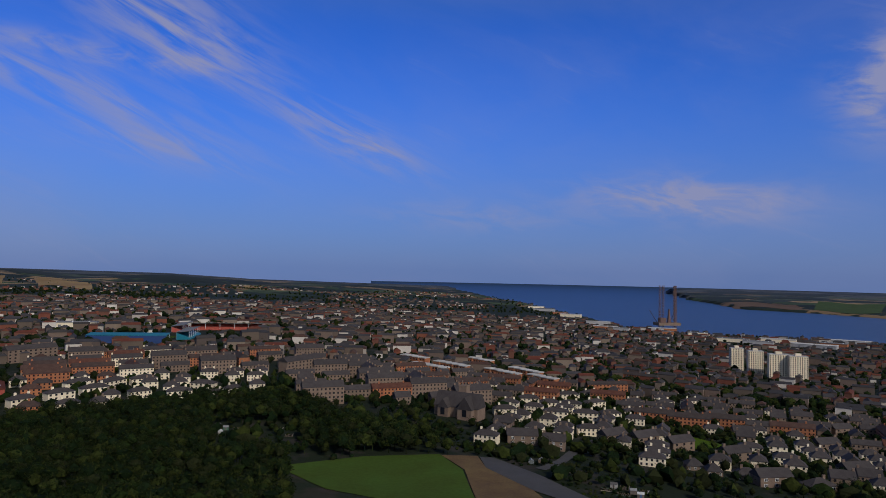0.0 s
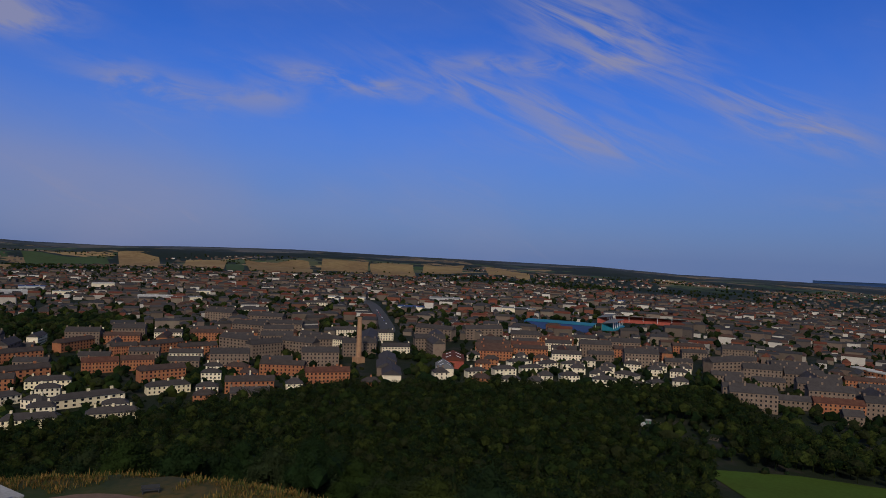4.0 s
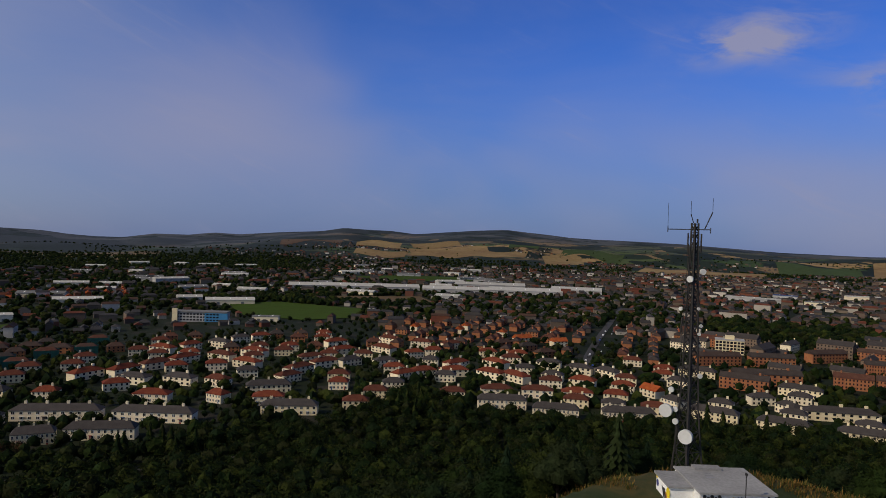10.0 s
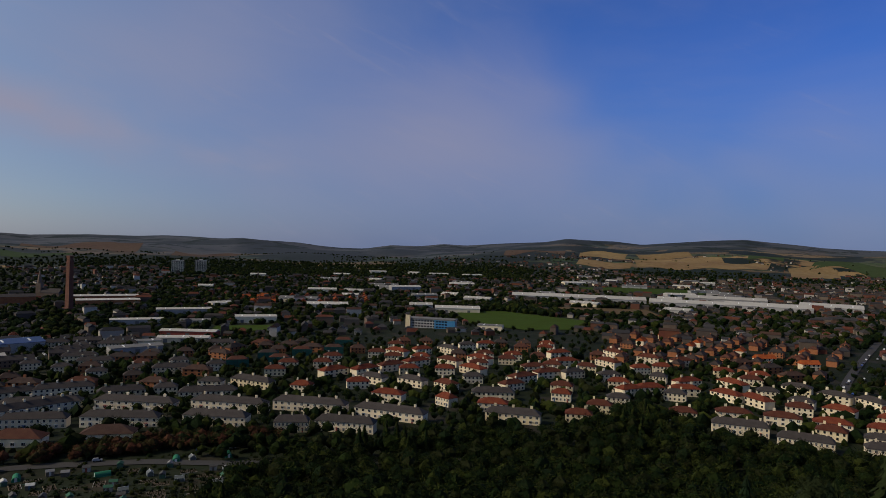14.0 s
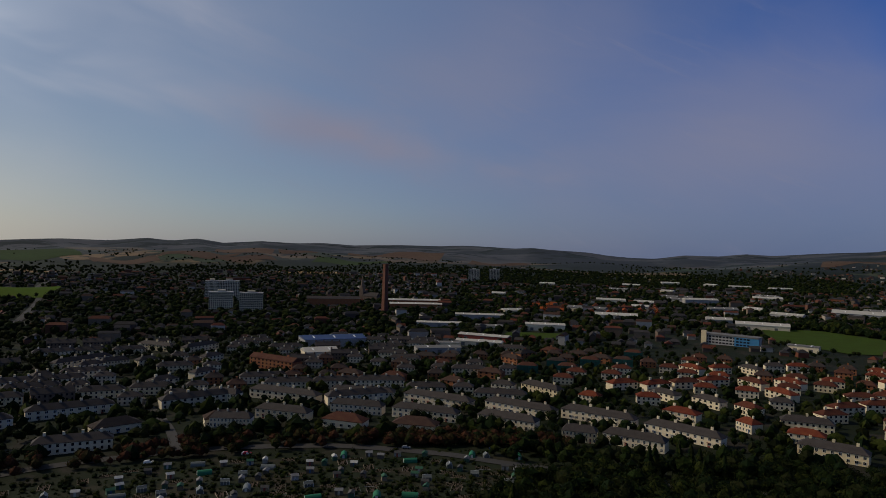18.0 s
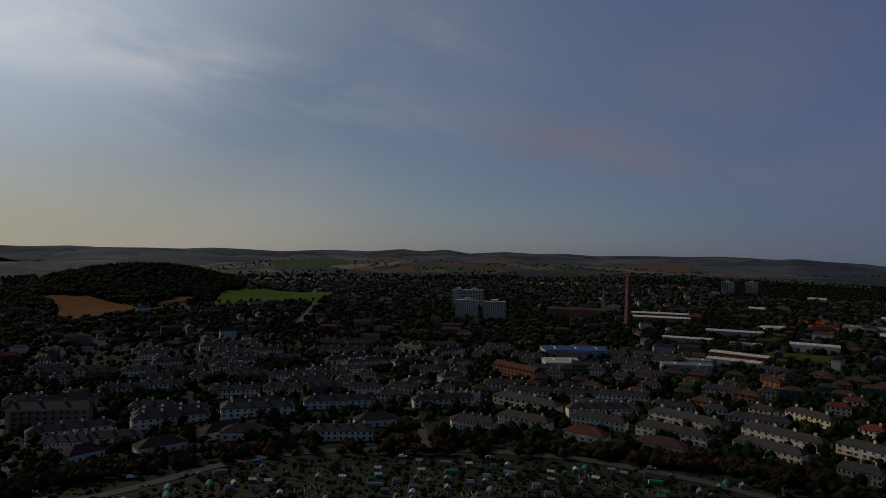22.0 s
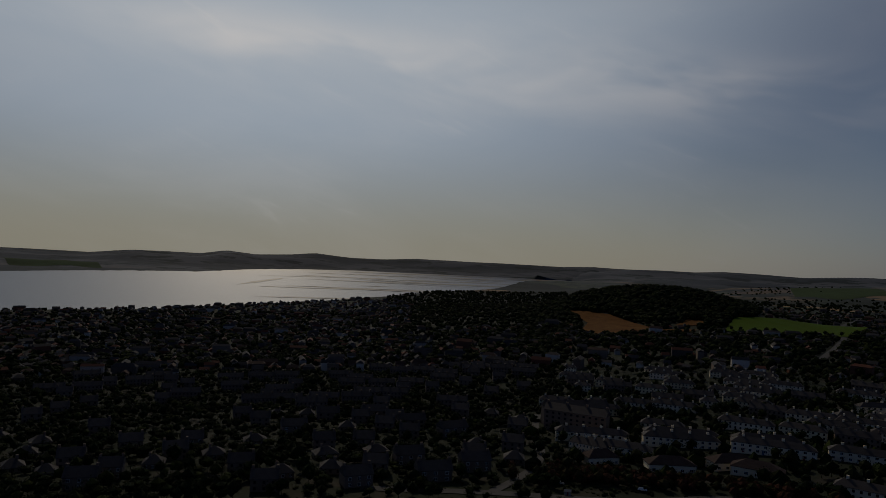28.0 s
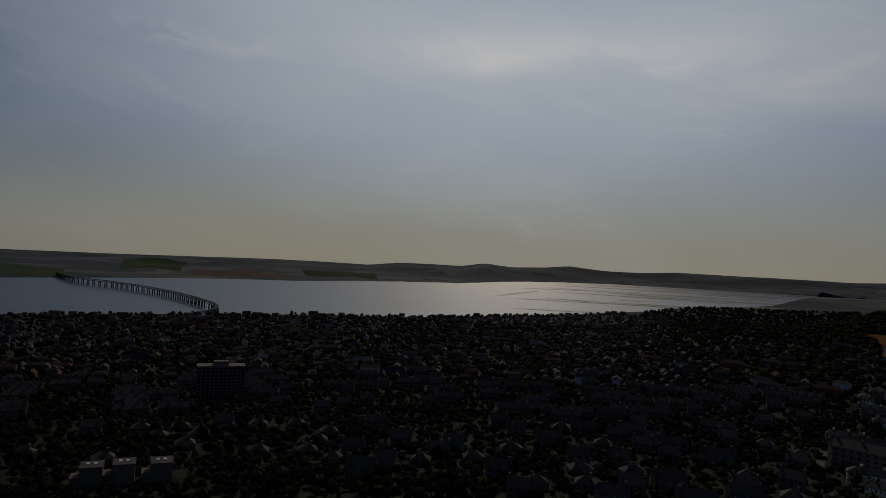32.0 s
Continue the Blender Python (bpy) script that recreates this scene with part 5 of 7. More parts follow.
for i in range(len(nodes) - 1):
    a, b = Vector(spots[i]), Vector(spots[i + 1])
    d = (b - a).normalized()
    s = Vector((-d.y, d.x, 0)).normalized()
    k = a.length / Vector(nodes[i]).length
    bm = bmesh.new()
    for off in (-5, 3.6):
        for lo, hi in ((-0.3, 0.6), (-6.0, -5.2)):
            solid(bm, [a + s * off * k + Vector((0, 0, lo)), a + s * (off + 1.4) * k + Vector((0, 0, lo)), a + s * (off + 1.4) * k + Vector((0, 0, hi)), a + s * off * k + Vector((0, 0, hi))],
                  [b + s * off * k + Vector((0, 0, lo)), b + s * (off + 1.4) * k + Vector((0, 0, lo)), b + s * (off + 1.4) * k + Vector((0, 0, hi)), b + s * off * k + Vector((0, 0, hi))])
        for q in range(4):
            p0, p1 = a.lerp(b, q / 4) + s * (off + 0.7) * k, a.lerp(b, (q + 1) / 4) + s * (off + 0.7) * k
            rod(bm, p0 + Vector((0, 0, -5.6 if q % 2 else 0)), p1 + Vector((0, 0, 0 if q % 2 else -5.6)), 0.45, 4)
    part("girder", bm, IRON, bridge)
    bm = bmesh.new()
    solid(bm, [a + s * -4.5 * k + Vector((0, 0, 0.61)), a + s * 4.5 * k + Vector((0, 0, 0.61)), a + s * 4.5 * k + Vector((0, 0, 1.4)), a + s * -4.5 * k + Vector((0, 0, 1.4))],
          [b + s * -4.5 * k + Vector((0, 0, 0.61)), b + s * 4.5 * k + Vector((0, 0, 0.61)), b + s * 4.5 * k + Vector((0, 0, 1.4)), b + s * -4.5 * k + Vector((0, 0, 1.4))])
    part("deck", bm, ASPHALT, bridge)
    bm = bmesh.new()
    f = Vector(feet[i])
    for off in (-4.5, 4.5):
        rod(bm, Vector((a.x, a.y, f.z)) + s * off * k, Vector((a.x, a.y, a.z - 6)) + s * off * 0.7 * k, 2.6 * k, 8, 1.8 * k)
    solid(bm, [Vector((a.x, a.y, a.z - 8)) + s * o * k + d * q for o, q in ((-5.5, -1.6), (5.5, -1.6), (5.5, 1.6), (-5.5, 1.6))], [Vector((a.x, a.y, a.z - 6)) + s * o * k + d * q for o, q in ((-5.5, -1.6), (5.5, -1.6), (5.5, 1.6), (-5.5, 1.6))])
    part("pier", bm, IRON, bridge)

# the drilling rig moored in the estuary
rx, ry = polar(-18.3, 2575)
rp = draw_in([(rx, ry, 0)])[0]
rig = tagged(new("drilling_rig"), "tall jack-up rig with lattice legs and orange derrick", "rig")
rig.matrix_basis = pose(*rp, 0, 0, 10)
for lx, ly in ((-34, -10), (24, -14), (34, 14), (-6, 20)):
    bm = bmesh.new()
    for q in range(3):
        a = q * 2.094
        rod(bm, (lx + 4 * math.cos(a), ly + 4 * math.sin(a), -6), (lx + 4 * math.cos(a), ly + 4 * math.sin(a), 150), 0.7, 5)
    for z in range(0, 150, 10):
        for q in range(3):
            a, b = q * 2.094, (q + 1) * 2.094
            rod(bm, (lx + 4 * math.cos(a), ly + 4 * math.sin(a), z), (lx + 4 * math.cos(b), ly + 4 * math.sin(b), z + 10), 0.45, 4)
    part("leg", bm, RIGSTEEL, rig)
bm = bmesh.new()
box(bm, -42, 42, -20, 24, 8, 18)
part("hull", bm, STONE, rig)
bm = bmesh.new()
box(bm, -30, -8, -10, 12, 18.01, 34)
part("deckhouse", bm, RIGSTEEL, rig)
bm = bmesh.new()
box(bm, -4, 6, -16, -6, 18.01, 66, 0, 3.2)
part("derrick", bm, RIGSTEEL, rig)
for q in range(2):
    bm = bmesh.new()
    rod(bm, (20 - 50 * q, 18, 18), (44 - 100 * q, 24, 60), 1.1, 5)
    part("crane_jib", bm, RIGSTEEL, rig)

# ---- the mast and its hut on the summit ----
GROUP_SITE = "mast site on the summit"
HUTWHITE = material("white_painted_block", (0.8, 0.79, 0.76), 0.8, 0.14, 2.0, 0.15)
HUT = pose(-88, 32.8, 157.9, 0, 0, 2) @ Matrix.Diagonal((0.92, 0.9, 0.95, 1))
hut = tagged(new("equipment_hut"), "flat-roofed white block hut covered in painted murals", "hut")
hut.matrix_basis = HUT
bm = bmesh.new()
box(bm, -5, 5, -5, 5, -1.5, 2.45)
part("wall", bm, HUTWHITE, hut)
bm = bmesh.new()
box(bm, -3.2, 2.6, -8.3, -5.003, -1.5, 2.3)
part("annex_wall", bm, HUTWHITE, hut)
bm = bmesh.new()
solid(bm, [(-5.3, -5.2, 2.46), (5.3, -5.2, 2.46), (5.3, 5.3, 2.46), (-5.3, 5.3, 2.46)], [(-5.3, -5.2, 2.72), (5.3, -5.2, 2.72), (5.3, 5.3, 2.72), (-5.3, 5.3, 2.72)])
part("roof", bm, ROOFGREY, hut, "weathered flat concrete roof")
bm = bmesh.new()
box(bm, -3.5, 2.9, -8.6, -5.21, 2.31, 2.55)
part("annex_roof", bm, ROOFGREY, hut)
RESERVED.append((-88, 32, 7))

mx, my = polar(72.2, 104)
MAST = pose(mx, my, 157.5, 0, 0, 25)
TOP = 36.0
mast = tagged(new("radio_mast"), "tall dark steel lattice mast with dishes and aerials", "mast")
mast.matrix_basis = MAST


def half_width(z):
    return float(np.interp(z, (0, 7, 16, 24, TOP), (2.2, 1.4, 1.0, 0.74, 0.45)))


for i in range(4):
    a = math.pi / 4 + i * math.pi / 2
    bm = bmesh.new()
    zs = [-0.5, 5, 9, 17, 26, TOP]
    for z0, z1 in zip(zs, zs[1:]):
        k0, k1 = half_width(z0), half_width(z1)
        rod(bm, (k0 * math.cos(a), k0 * math.sin(a), z0), (k1 * math.cos(a), k1 * math.sin(a), z1), 0.13, 6)
    part("leg", bm, STEEL, mast)
z, n = 0.0, 0
while z < TOP - 0.6:
    step = max(1.1, half_width(z) * 1.5)
    z1 = min(TOP, z + step)
    for i in range(4):
        a, b = math.pi / 4 + i * math.pi / 2, math.pi / 4 + (i + 1) * math.pi / 2
        k0, k1 = half_width(z), half_width(z1)
        p = [(k * math.cos(c), k * math.sin(c), h) for k, h in ((k0, z), (k1, z1)) for c in (a, b)]
        for q0, q1 in ((p[0], p[3]), (p[1], p[2]), (p[2], p[3])):
            bm = bmesh.new()
            rod(bm, q0, q1, 0.065, 4)
            part("brace", bm, STEEL, mast)
    z = z1

# ---- roads, fields and banks laid on the ground ----


def drape(name, label, category, outline, mat, lift=0.25, fine=14, flat_z=None):
    """A patch that follows the ground, with an edge of its own."""
    pts = np.array(outline, float)
    lo, hi = pts.min(0), pts.max(0)
    nx, ny = max(2, int((hi[0] - lo[0]) / fine)), max(2, int((hi[1] - lo[1]) / fine))
    bm = bmesh.new()
    face = bm.faces.new([bm.verts.new((p[0], p[1], 0)) for p in pts])
    bmesh.ops.triangulate(bm, faces=[face])
    for i in range(1, nx):
        bmesh.ops.bisect_plane(bm, geom=bm.verts[:] + bm.edges[:] + bm.faces[:], plane_co=(lo[0] + (hi[0] - lo[0]) * i / nx, 0, 0), plane_no=(1, 0, 0))
    for i in range(1, ny):
        bmesh.ops.bisect_plane(bm, geom=bm.verts[:] + bm.edges[:] + bm.faces[:], plane_co=(0, lo[1] + (hi[1] - lo[1]) * i / ny, 0), plane_no=(0, 1, 0))
    xy = np.array([(v.co.x, v.co.y) for v in bm.verts])
    z = lie(xy[:, 0], xy[:, 1]) + lift if flat_z is None else np.full(len(xy), flat_z)
    out = draw_in(np.stack([xy[:, 0], xy[:, 1], z], 1))
    for v, p in zip(bm.verts, out):
        v.co = p
    bmesh.ops.recalc_face_normals(bm, faces=bm.faces[:])
    for f in bm.faces:
        if f.normal.z < 0:
            f.normal_flip()
    ob = part(name, bm, mat)
    RESERVED.area(outline)
    return tagged(ob, label, category, kind="structure")


def wobble(cx, cy, rx, ry, n, seed, rot=0.0, rough=0.18):
    g = random.Random(seed)
    c, s = math.cos(rot), math.sin(rot)
    out = []
    for i in range(n):
        a = 2 * math.pi * i / n
        k = 1 + g.uniform(-rough, rough)
        x, y = rx * k * math.cos(a), ry * k * math.sin(a)
        out.append((cx + x * c - y * s, cy + x * s + y * c))
    return out


def ribbon(name, label, line, wide, mat, lift=0.3):
    """A road along a line of points."""
    pts = []
    for i in range(len(line) - 1):
        a = [line[max(0, i - 1)], line[i], line[i + 1], line[min(len(line) - 1, i + 2)]]
        n = max(2, int(math.hypot(a[2][0] - a[1][0], a[2][1] - a[1][1]) / 9))
        for k in range(n):
            u = k / n
            pts.append([0.5 * (2 * a[1][j] + (a[2][j] - a[0][j]) * u + (2 * a[0][j] - 5 * a[1][j] + 4 * a[2][j] - a[3][j]) * u * u + (3 * a[1][j] - a[0][j] - 3 * a[2][j] + a[3][j]) * u ** 3) for j in (0, 1)])
    pts.append(line[-1])
    p = np.array(pts, float)
    d = np.gradient(p, axis=0)
    d /= np.linalg.norm(d, axis=1)[:, None]
    s = np.stack([-d[:, 1], d[:, 0]], 1) * wide / 2
    rows = []
    for q in (-1, 0, 1):
        e = p + s * q
        rows.append(np.stack([e[:, 0], e[:, 1], lie(e[:, 0], e[:, 1]) + lift], 1))
    v = draw_in(np.concatenate(rows))
    n = len(p)
    i = np.arange(n - 1)
    f = np.concatenate([np.stack([i + n * q, i + 1 + n * q, i + 1 + n * (q + 1), i + n * (q + 1)], 1)[:, ::-1] for q in (0, 1)])
    me = np_mesh(name, v, f, [mat], flat=False)
    ob = tagged(new(name, me), label, "road", kind="structure")
    for i in range(0, n, 2):
        PAVED.append((p[i][0], p[i][1], wide * 0.5 + 2))
    return ob



TURF = material("mown_turf", (0.042, 0.068, 0.012), 0.95, 0.22, 0.25, 0.1, spec=0.03)
LUSH = material("bright_meadow", (0.05, 0.085, 0.006), 0.95, 0.15, 0.08, spec=0.03)
STUBBLE = material("orange_stubble", (0.12, 0.055, 0.015), 0.95, 0.35, 0.3, spec=0.03)
SANDBANK = material("wet_sandbank", (0.1, 0.085, 0.065), 0.5, 0.3, 0.05, spec=0.3)
ROUGHGRASS = material("dry_rough_grass", (0.1, 0.062, 0.022), 0.95, 0.35, 0.5, 0.3)
drape("playing_field", "mown green playing field below the wood", "field", [(-80, 338), (-40, 362), (0, 374), (12, 345), (16, 300), (12, 286), (-20, 290), (-50, 305)], TURF)
drape("rough_grass", "dry brown grass beside the playing field", "grass", [(1, 372), (21, 374), (24, 350), (44, 316), (48, 300), (17, 292), (13, 345)], ROUGHGRASS, 0.32)
drape("car_park", "grey asphalt turning area below the hill", "car park", [(22, 372), (30, 372), (52, 338), (70, 305), (60, 298), (44, 316), (24, 350)], ASPHALT, 0.36)
drape("bowling_green", "pale yellow-green bowling green", "lawn", [(181, 489), (196, 462), (166, 440), (158, 462)], LUSH, 0.6)
drape("meadow", "bright green sloping meadow", "field", [(-172, -1422), (-480, -1700), (-345, -1335), (-240, -1290), (-135, -1255)], LUSH, 1.5, 40)
drape("stubble_field", "small orange-brown stubble field below the wood", "field", [(-58, -1300), (-84, -1372), (-112, -1360), (-108, -1318)], STUBBLE, 1.5, 40)
drape("stubble_field", "orange-brown stubble field on a wooded hill", "field", [(150, -1449), (60, -1390), (-30, -1240), (-95, -1258), (-80, -1225), (10, -1180), (62, -1100), (98, -1150), (96, -1300)], STUBBLE, 1.5, 40)
drape("sports_field", "green school sports field", "field", [(-842, -292), (-970, -350), (-1012, -290), (-945, -150), (-835, -146), (-800, -200)], TURF, 0.8, 30)
drape("dry_grass_field", "dry yellow grass beside the factory halls", "field", [(-1130, -250), (-1190, -90), (-1090, -60), (-1050, -190)], ROUGHGRASS, 0.8, 30)
drape("parkland", "green parkland behind the factory halls", "field", [(-1731, -313), (-1870, -180), (-1845, 20), (-1649, -10), (-1610, -200)], TURF, 1.2, 40)
drape("sports_field", "green sports pitch with track", "field", [(-680, -560), (-720, -500), (-660, -470), (-625, -525)], TURF, 0.6, 30)
drape("football_pitch", "green football pitch between the stands", "pitch", [(SX - 30, SY - 32), (SX + 55, SY - 30), (SX + 52, SY + 36), (SX - 34, SY + 32)], TURF, 0.6, 30)
# far fields, each by its turns and distances
FIELDS = []


def in_field(t, r):
    return any(a - 0.3 < t < b + 0.3 and c < r < d for a, b, c, d in FIELDS)


FURROW = material("brown_furrows", (0.1, 0.07, 0.055), 0.95, 0.2, 0.02, spec=0.03)
PASTURE = material("pale_green_pasture", (0.045, 0.066, 0.03), 0.95, 0.2, 0.02, spec=0.03)
STRAWFIELD = material("straw_gold_field", (0.21, 0.145, 0.072), 0.95, 0.32, 0.02, spec=0.03)
for kind_, label, spots in ((STRAWFIELD, "golden stubble field on the far slope", ((85.7, 90.2, 3607, 4274), (80.7, 83.9, 3000, 4380), (67.3, 76.6, 2620, 3160), (57, 59.9, 3000, 4950), (52.4, 55.5, 3000, 4500), (45.3, 50.4, 2760, 4000), (33, 36.3, 3300, 5200), (36.8, 40.4, 2800, 4300), (41, 44.8, 3000, 5000), (27.2, 30.7, 3200, 5170),
                                                                                            (96.2, 99.8, 4550, 5880), (88.3, 95.1, 3490, 4690), (95.7, 100, 3370, 3830), (91, 95, 4900, 5700))),
                              (FURROW, "brown ploughed field on the far slope", ((135.5, 143.6, 4710, 5900), (148.7, 155.2, 3500, 3760), (149.2, 153.9, 4000, 5080), (145.5, 148.6, 4360, 5690), (152, 158, 3600, 3790), (157.6, 162.3, 3330, 3530), (128, 133, 4400, 5200), (-28, -20.6, 4480, 5200), (231, 238, 4600, 5300), (22, 27, 4200, 5200), (101, 106, 4700, 5800))),
                              (PASTURE, "green pasture on the far slope", ((77.8, 82.8, 4420, 4760), (50.8, 52.2, 2760, 3760), (-32.8, -28.6, 4300, 5700), (246.5, 250.7, 3900, 4900), (238.7, 243.1, 5080, 6700), (60.5, 66, 3600, 4500), (84.5, 87, 4500, 5200), (163, 169, 3700, 4600), (140, 146, 3500, 4100), (223, 229, 5200, 6300)))):
    FIELDS.extend(spots)
    for k, (t0, t1, r0, r1) in enumerate(spots):
        fx, fy, ff = wheel(np.linspace(r0, r1, 16), np.linspace(t0, t1, 16))
        lean_ = radians((t1 - t0) * 0.08 * (1 if k % 2 else -1)) * (np.hypot(fx, fy) - r0) / (r1 - r0)
        bend_ = 1 + 0.03 * np.sin(np.degrees(np.arctan2(fx, fy)) * 1.3 + k)
        fx, fy = (fx * np.cos(lean_) - fy * np.sin(lean_)) * bend_, (fx * np.sin(lean_) + fy * np.cos(lean_)) * bend_
        fv = draw_in(np.stack([fx, fy, lie(fx, fy) + 1.3], 1))
        tagged(new("field", np_mesh("field", fv, ff[:, ::-1], [kind_], flat=False)), label, "field", kind="structure")
# drying banks in the shining river
banks = [(211.2, 4050, 420, 26, 76), (206.5, 4950, 420, 40, 20), (202, 3900, 90, 22, 14), (206, 2760, 240, 30, 8)]
for k in range(26):
    r = rng.uniform(3500, 6900)
    banks.append((rng.uniform(max(184.5, 203 - (r - 3300) / 150), 203), r, rng.uniform(160, 620), rng.uniform(16, 60) * r / 4500, rng.uniform(-14, 14)))
for k, (t, r, rx_, ry_, skew) in enumerate(banks):
    bx_, by_ = polar(t, r)
    drape("sandbank", "wet dark sandbank in the river", "sandbank", wobble(bx_, by_, rx_, ry_, 20, k, radians(t + skew), 0.35), SANDBANK, flat_z=1.2 + 0.02 * k, fine=250)
ring_road = ribbon("road", "narrow road round the foot of the hill", [(120, -290), (60, -305), (12, -312), (-9, -318), (-39, -330), (-77, -334), (-114, -325), (-154, -308), (-189, -282), (-208, -262), (-231, -223), (-238, -200), (-262, -150), (-290, -100)], 7, ASPHALT)
ribbon("road", "side street between the terraces", [(-140, -316), (-152, -350), (-160, -380), (-172, -440), (-190, -520)], 5, ASPHALT, 0.34)
ribbon("road", "side street down to the town", [(62, -306), (50, -350), (52, -390), (62, -432), (70, -500)], 5, ASPHALT, 0.34)
ribbon("road", "straight street with parked cars", [(-520, 88), (-600, 104), (-700, 130), (-876, 180), (-1080, 236)], 7, ASPHALT, 0.5)
ribbon("road", "broad straight dual road climbing north", [(-500, 612), (-534, 658), (-702, 836), (-775, 908), (-850, 975)], 19, ASPHALT, 0.9)
ribbon("road", "long road towards the west", [(-200, -900), (-330, -1300), (-430, -1700), (-600, -2200)], 9, ASPHALT, 0.9)
ribbon("road", "lane beside the garden plots", [(52, 352), (66, 372), (88, 420), (120, 470), (165, 520)], 6, ASPHALT, 0.4)
SUMMIT_LINE = [(-86, 40), (-84.5, 44), (-81, 47), (-76, 48.5), (-71, 48)]
summit_path = ribbon("path", "worn reddish earth path across the summit", SUMMIT_LINE, 3.2, DIRT, 0.05)
ribbon("path", "asphalt path along the summit edge", [(-10, 92), (-30, 90), (-46, 84), (-60, 74)], 4, ASPHALT, 0.15)

# murals on the hut: plain painted shapes, standing a finger's width off the wall
YELLOW = material("yellow_paint", (0.75, 0.55, 0.02), 0.6, 0.12, 3.0)
BLACKPAINT = material("black_paint", (0.03, 0.03, 0.032), 0.6, 0.12, 3.0)
GREYPAINT = material("grey_paint", (0.2, 0.2, 0.21), 0.6, 0.2, 3.0)
OCHRE = material("ochre_paint", (0.4, 0.16, 0.04), 0.6, 0.12, 3.0)
BLUEPAINT = material("blue_paint", (0.04, 0.05, 0.2), 0.6, 0.12, 3.0)


def flat_shape(name, pts, axis, at, mat, depth=0.02):
    """A painted shape on the east (x) or south (y) wall."""
    bm = bmesh.new()
    if axis == "x":
        solid(bm, [(at, a, b) for a, b in pts], [(at + depth, a, b) for a, b in pts])
    else:
        solid(bm, [(a, at, b) for a, b in pts], [(a, at - depth, b) for a, b in pts])
    part(name, bm, mat, hut)


def ngon(cx, cz, r, n, turn=0.0, sx_=1.0):
    return [(cx + sx_ * r * math.cos(2 * math.pi * i / n + turn), cz + r * math.sin(2 * math.pi * i / n + turn)) for i in range(n)]


g = random.Random(3)
for cx, cz in ((-4.4, 2.1), (-3.9, 1.85), (-3.4, 2.1), (-4.4, 1.45), (-3.9, 1.2), (-2.9, 1.85), (-2.4, 2.1), (4.2, 2.1), (3.7, 1.85), (4.5, 1.6), (4.0, 1.3), (3.5, 1.05), (4.4, 0.95)):
    flat_shape("painted_hexagon", ngon(cx, cz, 0.27, 6), "x", 5.003, BLACKPAINT)
for k in range(34):
    cx, cz = -2.9 + (k % 17) * 0.39, g.uniform(0.05, 1.5)
    flat_shape("painted_stroke", [(cx, cz), (cx + 0.16, cz - 0.1), (cx + g.uniform(0.4, 0.9), cz + g.uniform(0.4, 0.8)), (cx + g.uniform(0.2, 0.35), cz + 0.7)], "x", 5.003 + 0.001 * k, g.choice((BLACKPAINT, GREYPAINT, GREYPAINT)))
for cx, cz, r in ((-0.4, 1.75, 0.42), (1.9, 1.7, 0.45), (1.5, 1.25, 0.3)):
    flat_shape("painted_petal", ngon(cx, cz, r, 7, 0.2, 1.3), "x", 5.03, YELLOW)
for cx, cz, r, m in ((2.0, 1.4, 0.75, YELLOW), (1.2, 0.7, 0.5, OCHRE), (-2.6, 1.2, 0.5, BLUEPAINT), (-2.9, 2.0, 0.3, YELLOW), (0.2, 0.6, 0.35, BLACKPAINT)):
    flat_shape("painted_flower", ngon(cx, cz, r, 9, 0.1), "y", -8.303, m)
for k in range(5):
    flat_shape("painted_stroke", [(0.1 + k * 0.3, 0.2), (0.25 + k * 0.3, 0.15), (-0.5 + k * 0.3, 1.5), (-0.65 + k * 0.3, 1.45)], "y", -8.33, BLACKPAINT)
for q in range(4):
    bm = bmesh.new()
    box(bm, -3.6 + q * 0.9, -3.2 + q * 0.9, -1.5 - 0.2 * q, -0.7, 2.721, 2.735)
    part("roof_letter_bar", bm, GREYPAINT, hut)
bm = bmesh.new()
box(bm, -5.2, -3.6, -2.6, 1.4, 2.721, 3.05)
part("roof_box", bm, ROOFGREY, hut)
lamp = tagged(new("pole"), "thin grey steel pole beside the hut", "pole")
lamp.matrix_basis = pose(-81.6, 33.2, 158)
bm = bmesh.new()
rod(bm, (0, 0, -0.5), (0, 0, 5.2), 0.06, 6)
part("shaft", bm, STEEL, lamp)
bm = bmesh.new()
box(bm, -0.2, 0.2, -0.1, 0.1, 5.2, 5.5)
part("head", bm, STEEL, lamp)
pillar = tagged(new("survey_pillar"), "tapered white concrete survey pillar with peeling paint", "pillar")
pillar.matrix_basis = pose(-81.2, 37.6, 157.7)
bm = bmesh.new()
box(bm, -0.6, 0.6, -0.6, 0.6, -0.4, 2.0, 0, 0.32)
part("shaft", bm, WHITE, pillar)
bm = bmesh.new()
box(bm, -0.36, 0.36, -0.36, 0.36, 2.001, 2.12)
part("cap", bm, CONCRETE, pillar)
bench = tagged(new("bench"), "dark timber bench on the summit grass", "bench")
bench.matrix_basis = pose(-79.3, 51.1, lie1(-79.3, 51.1), 0, 0, 60)
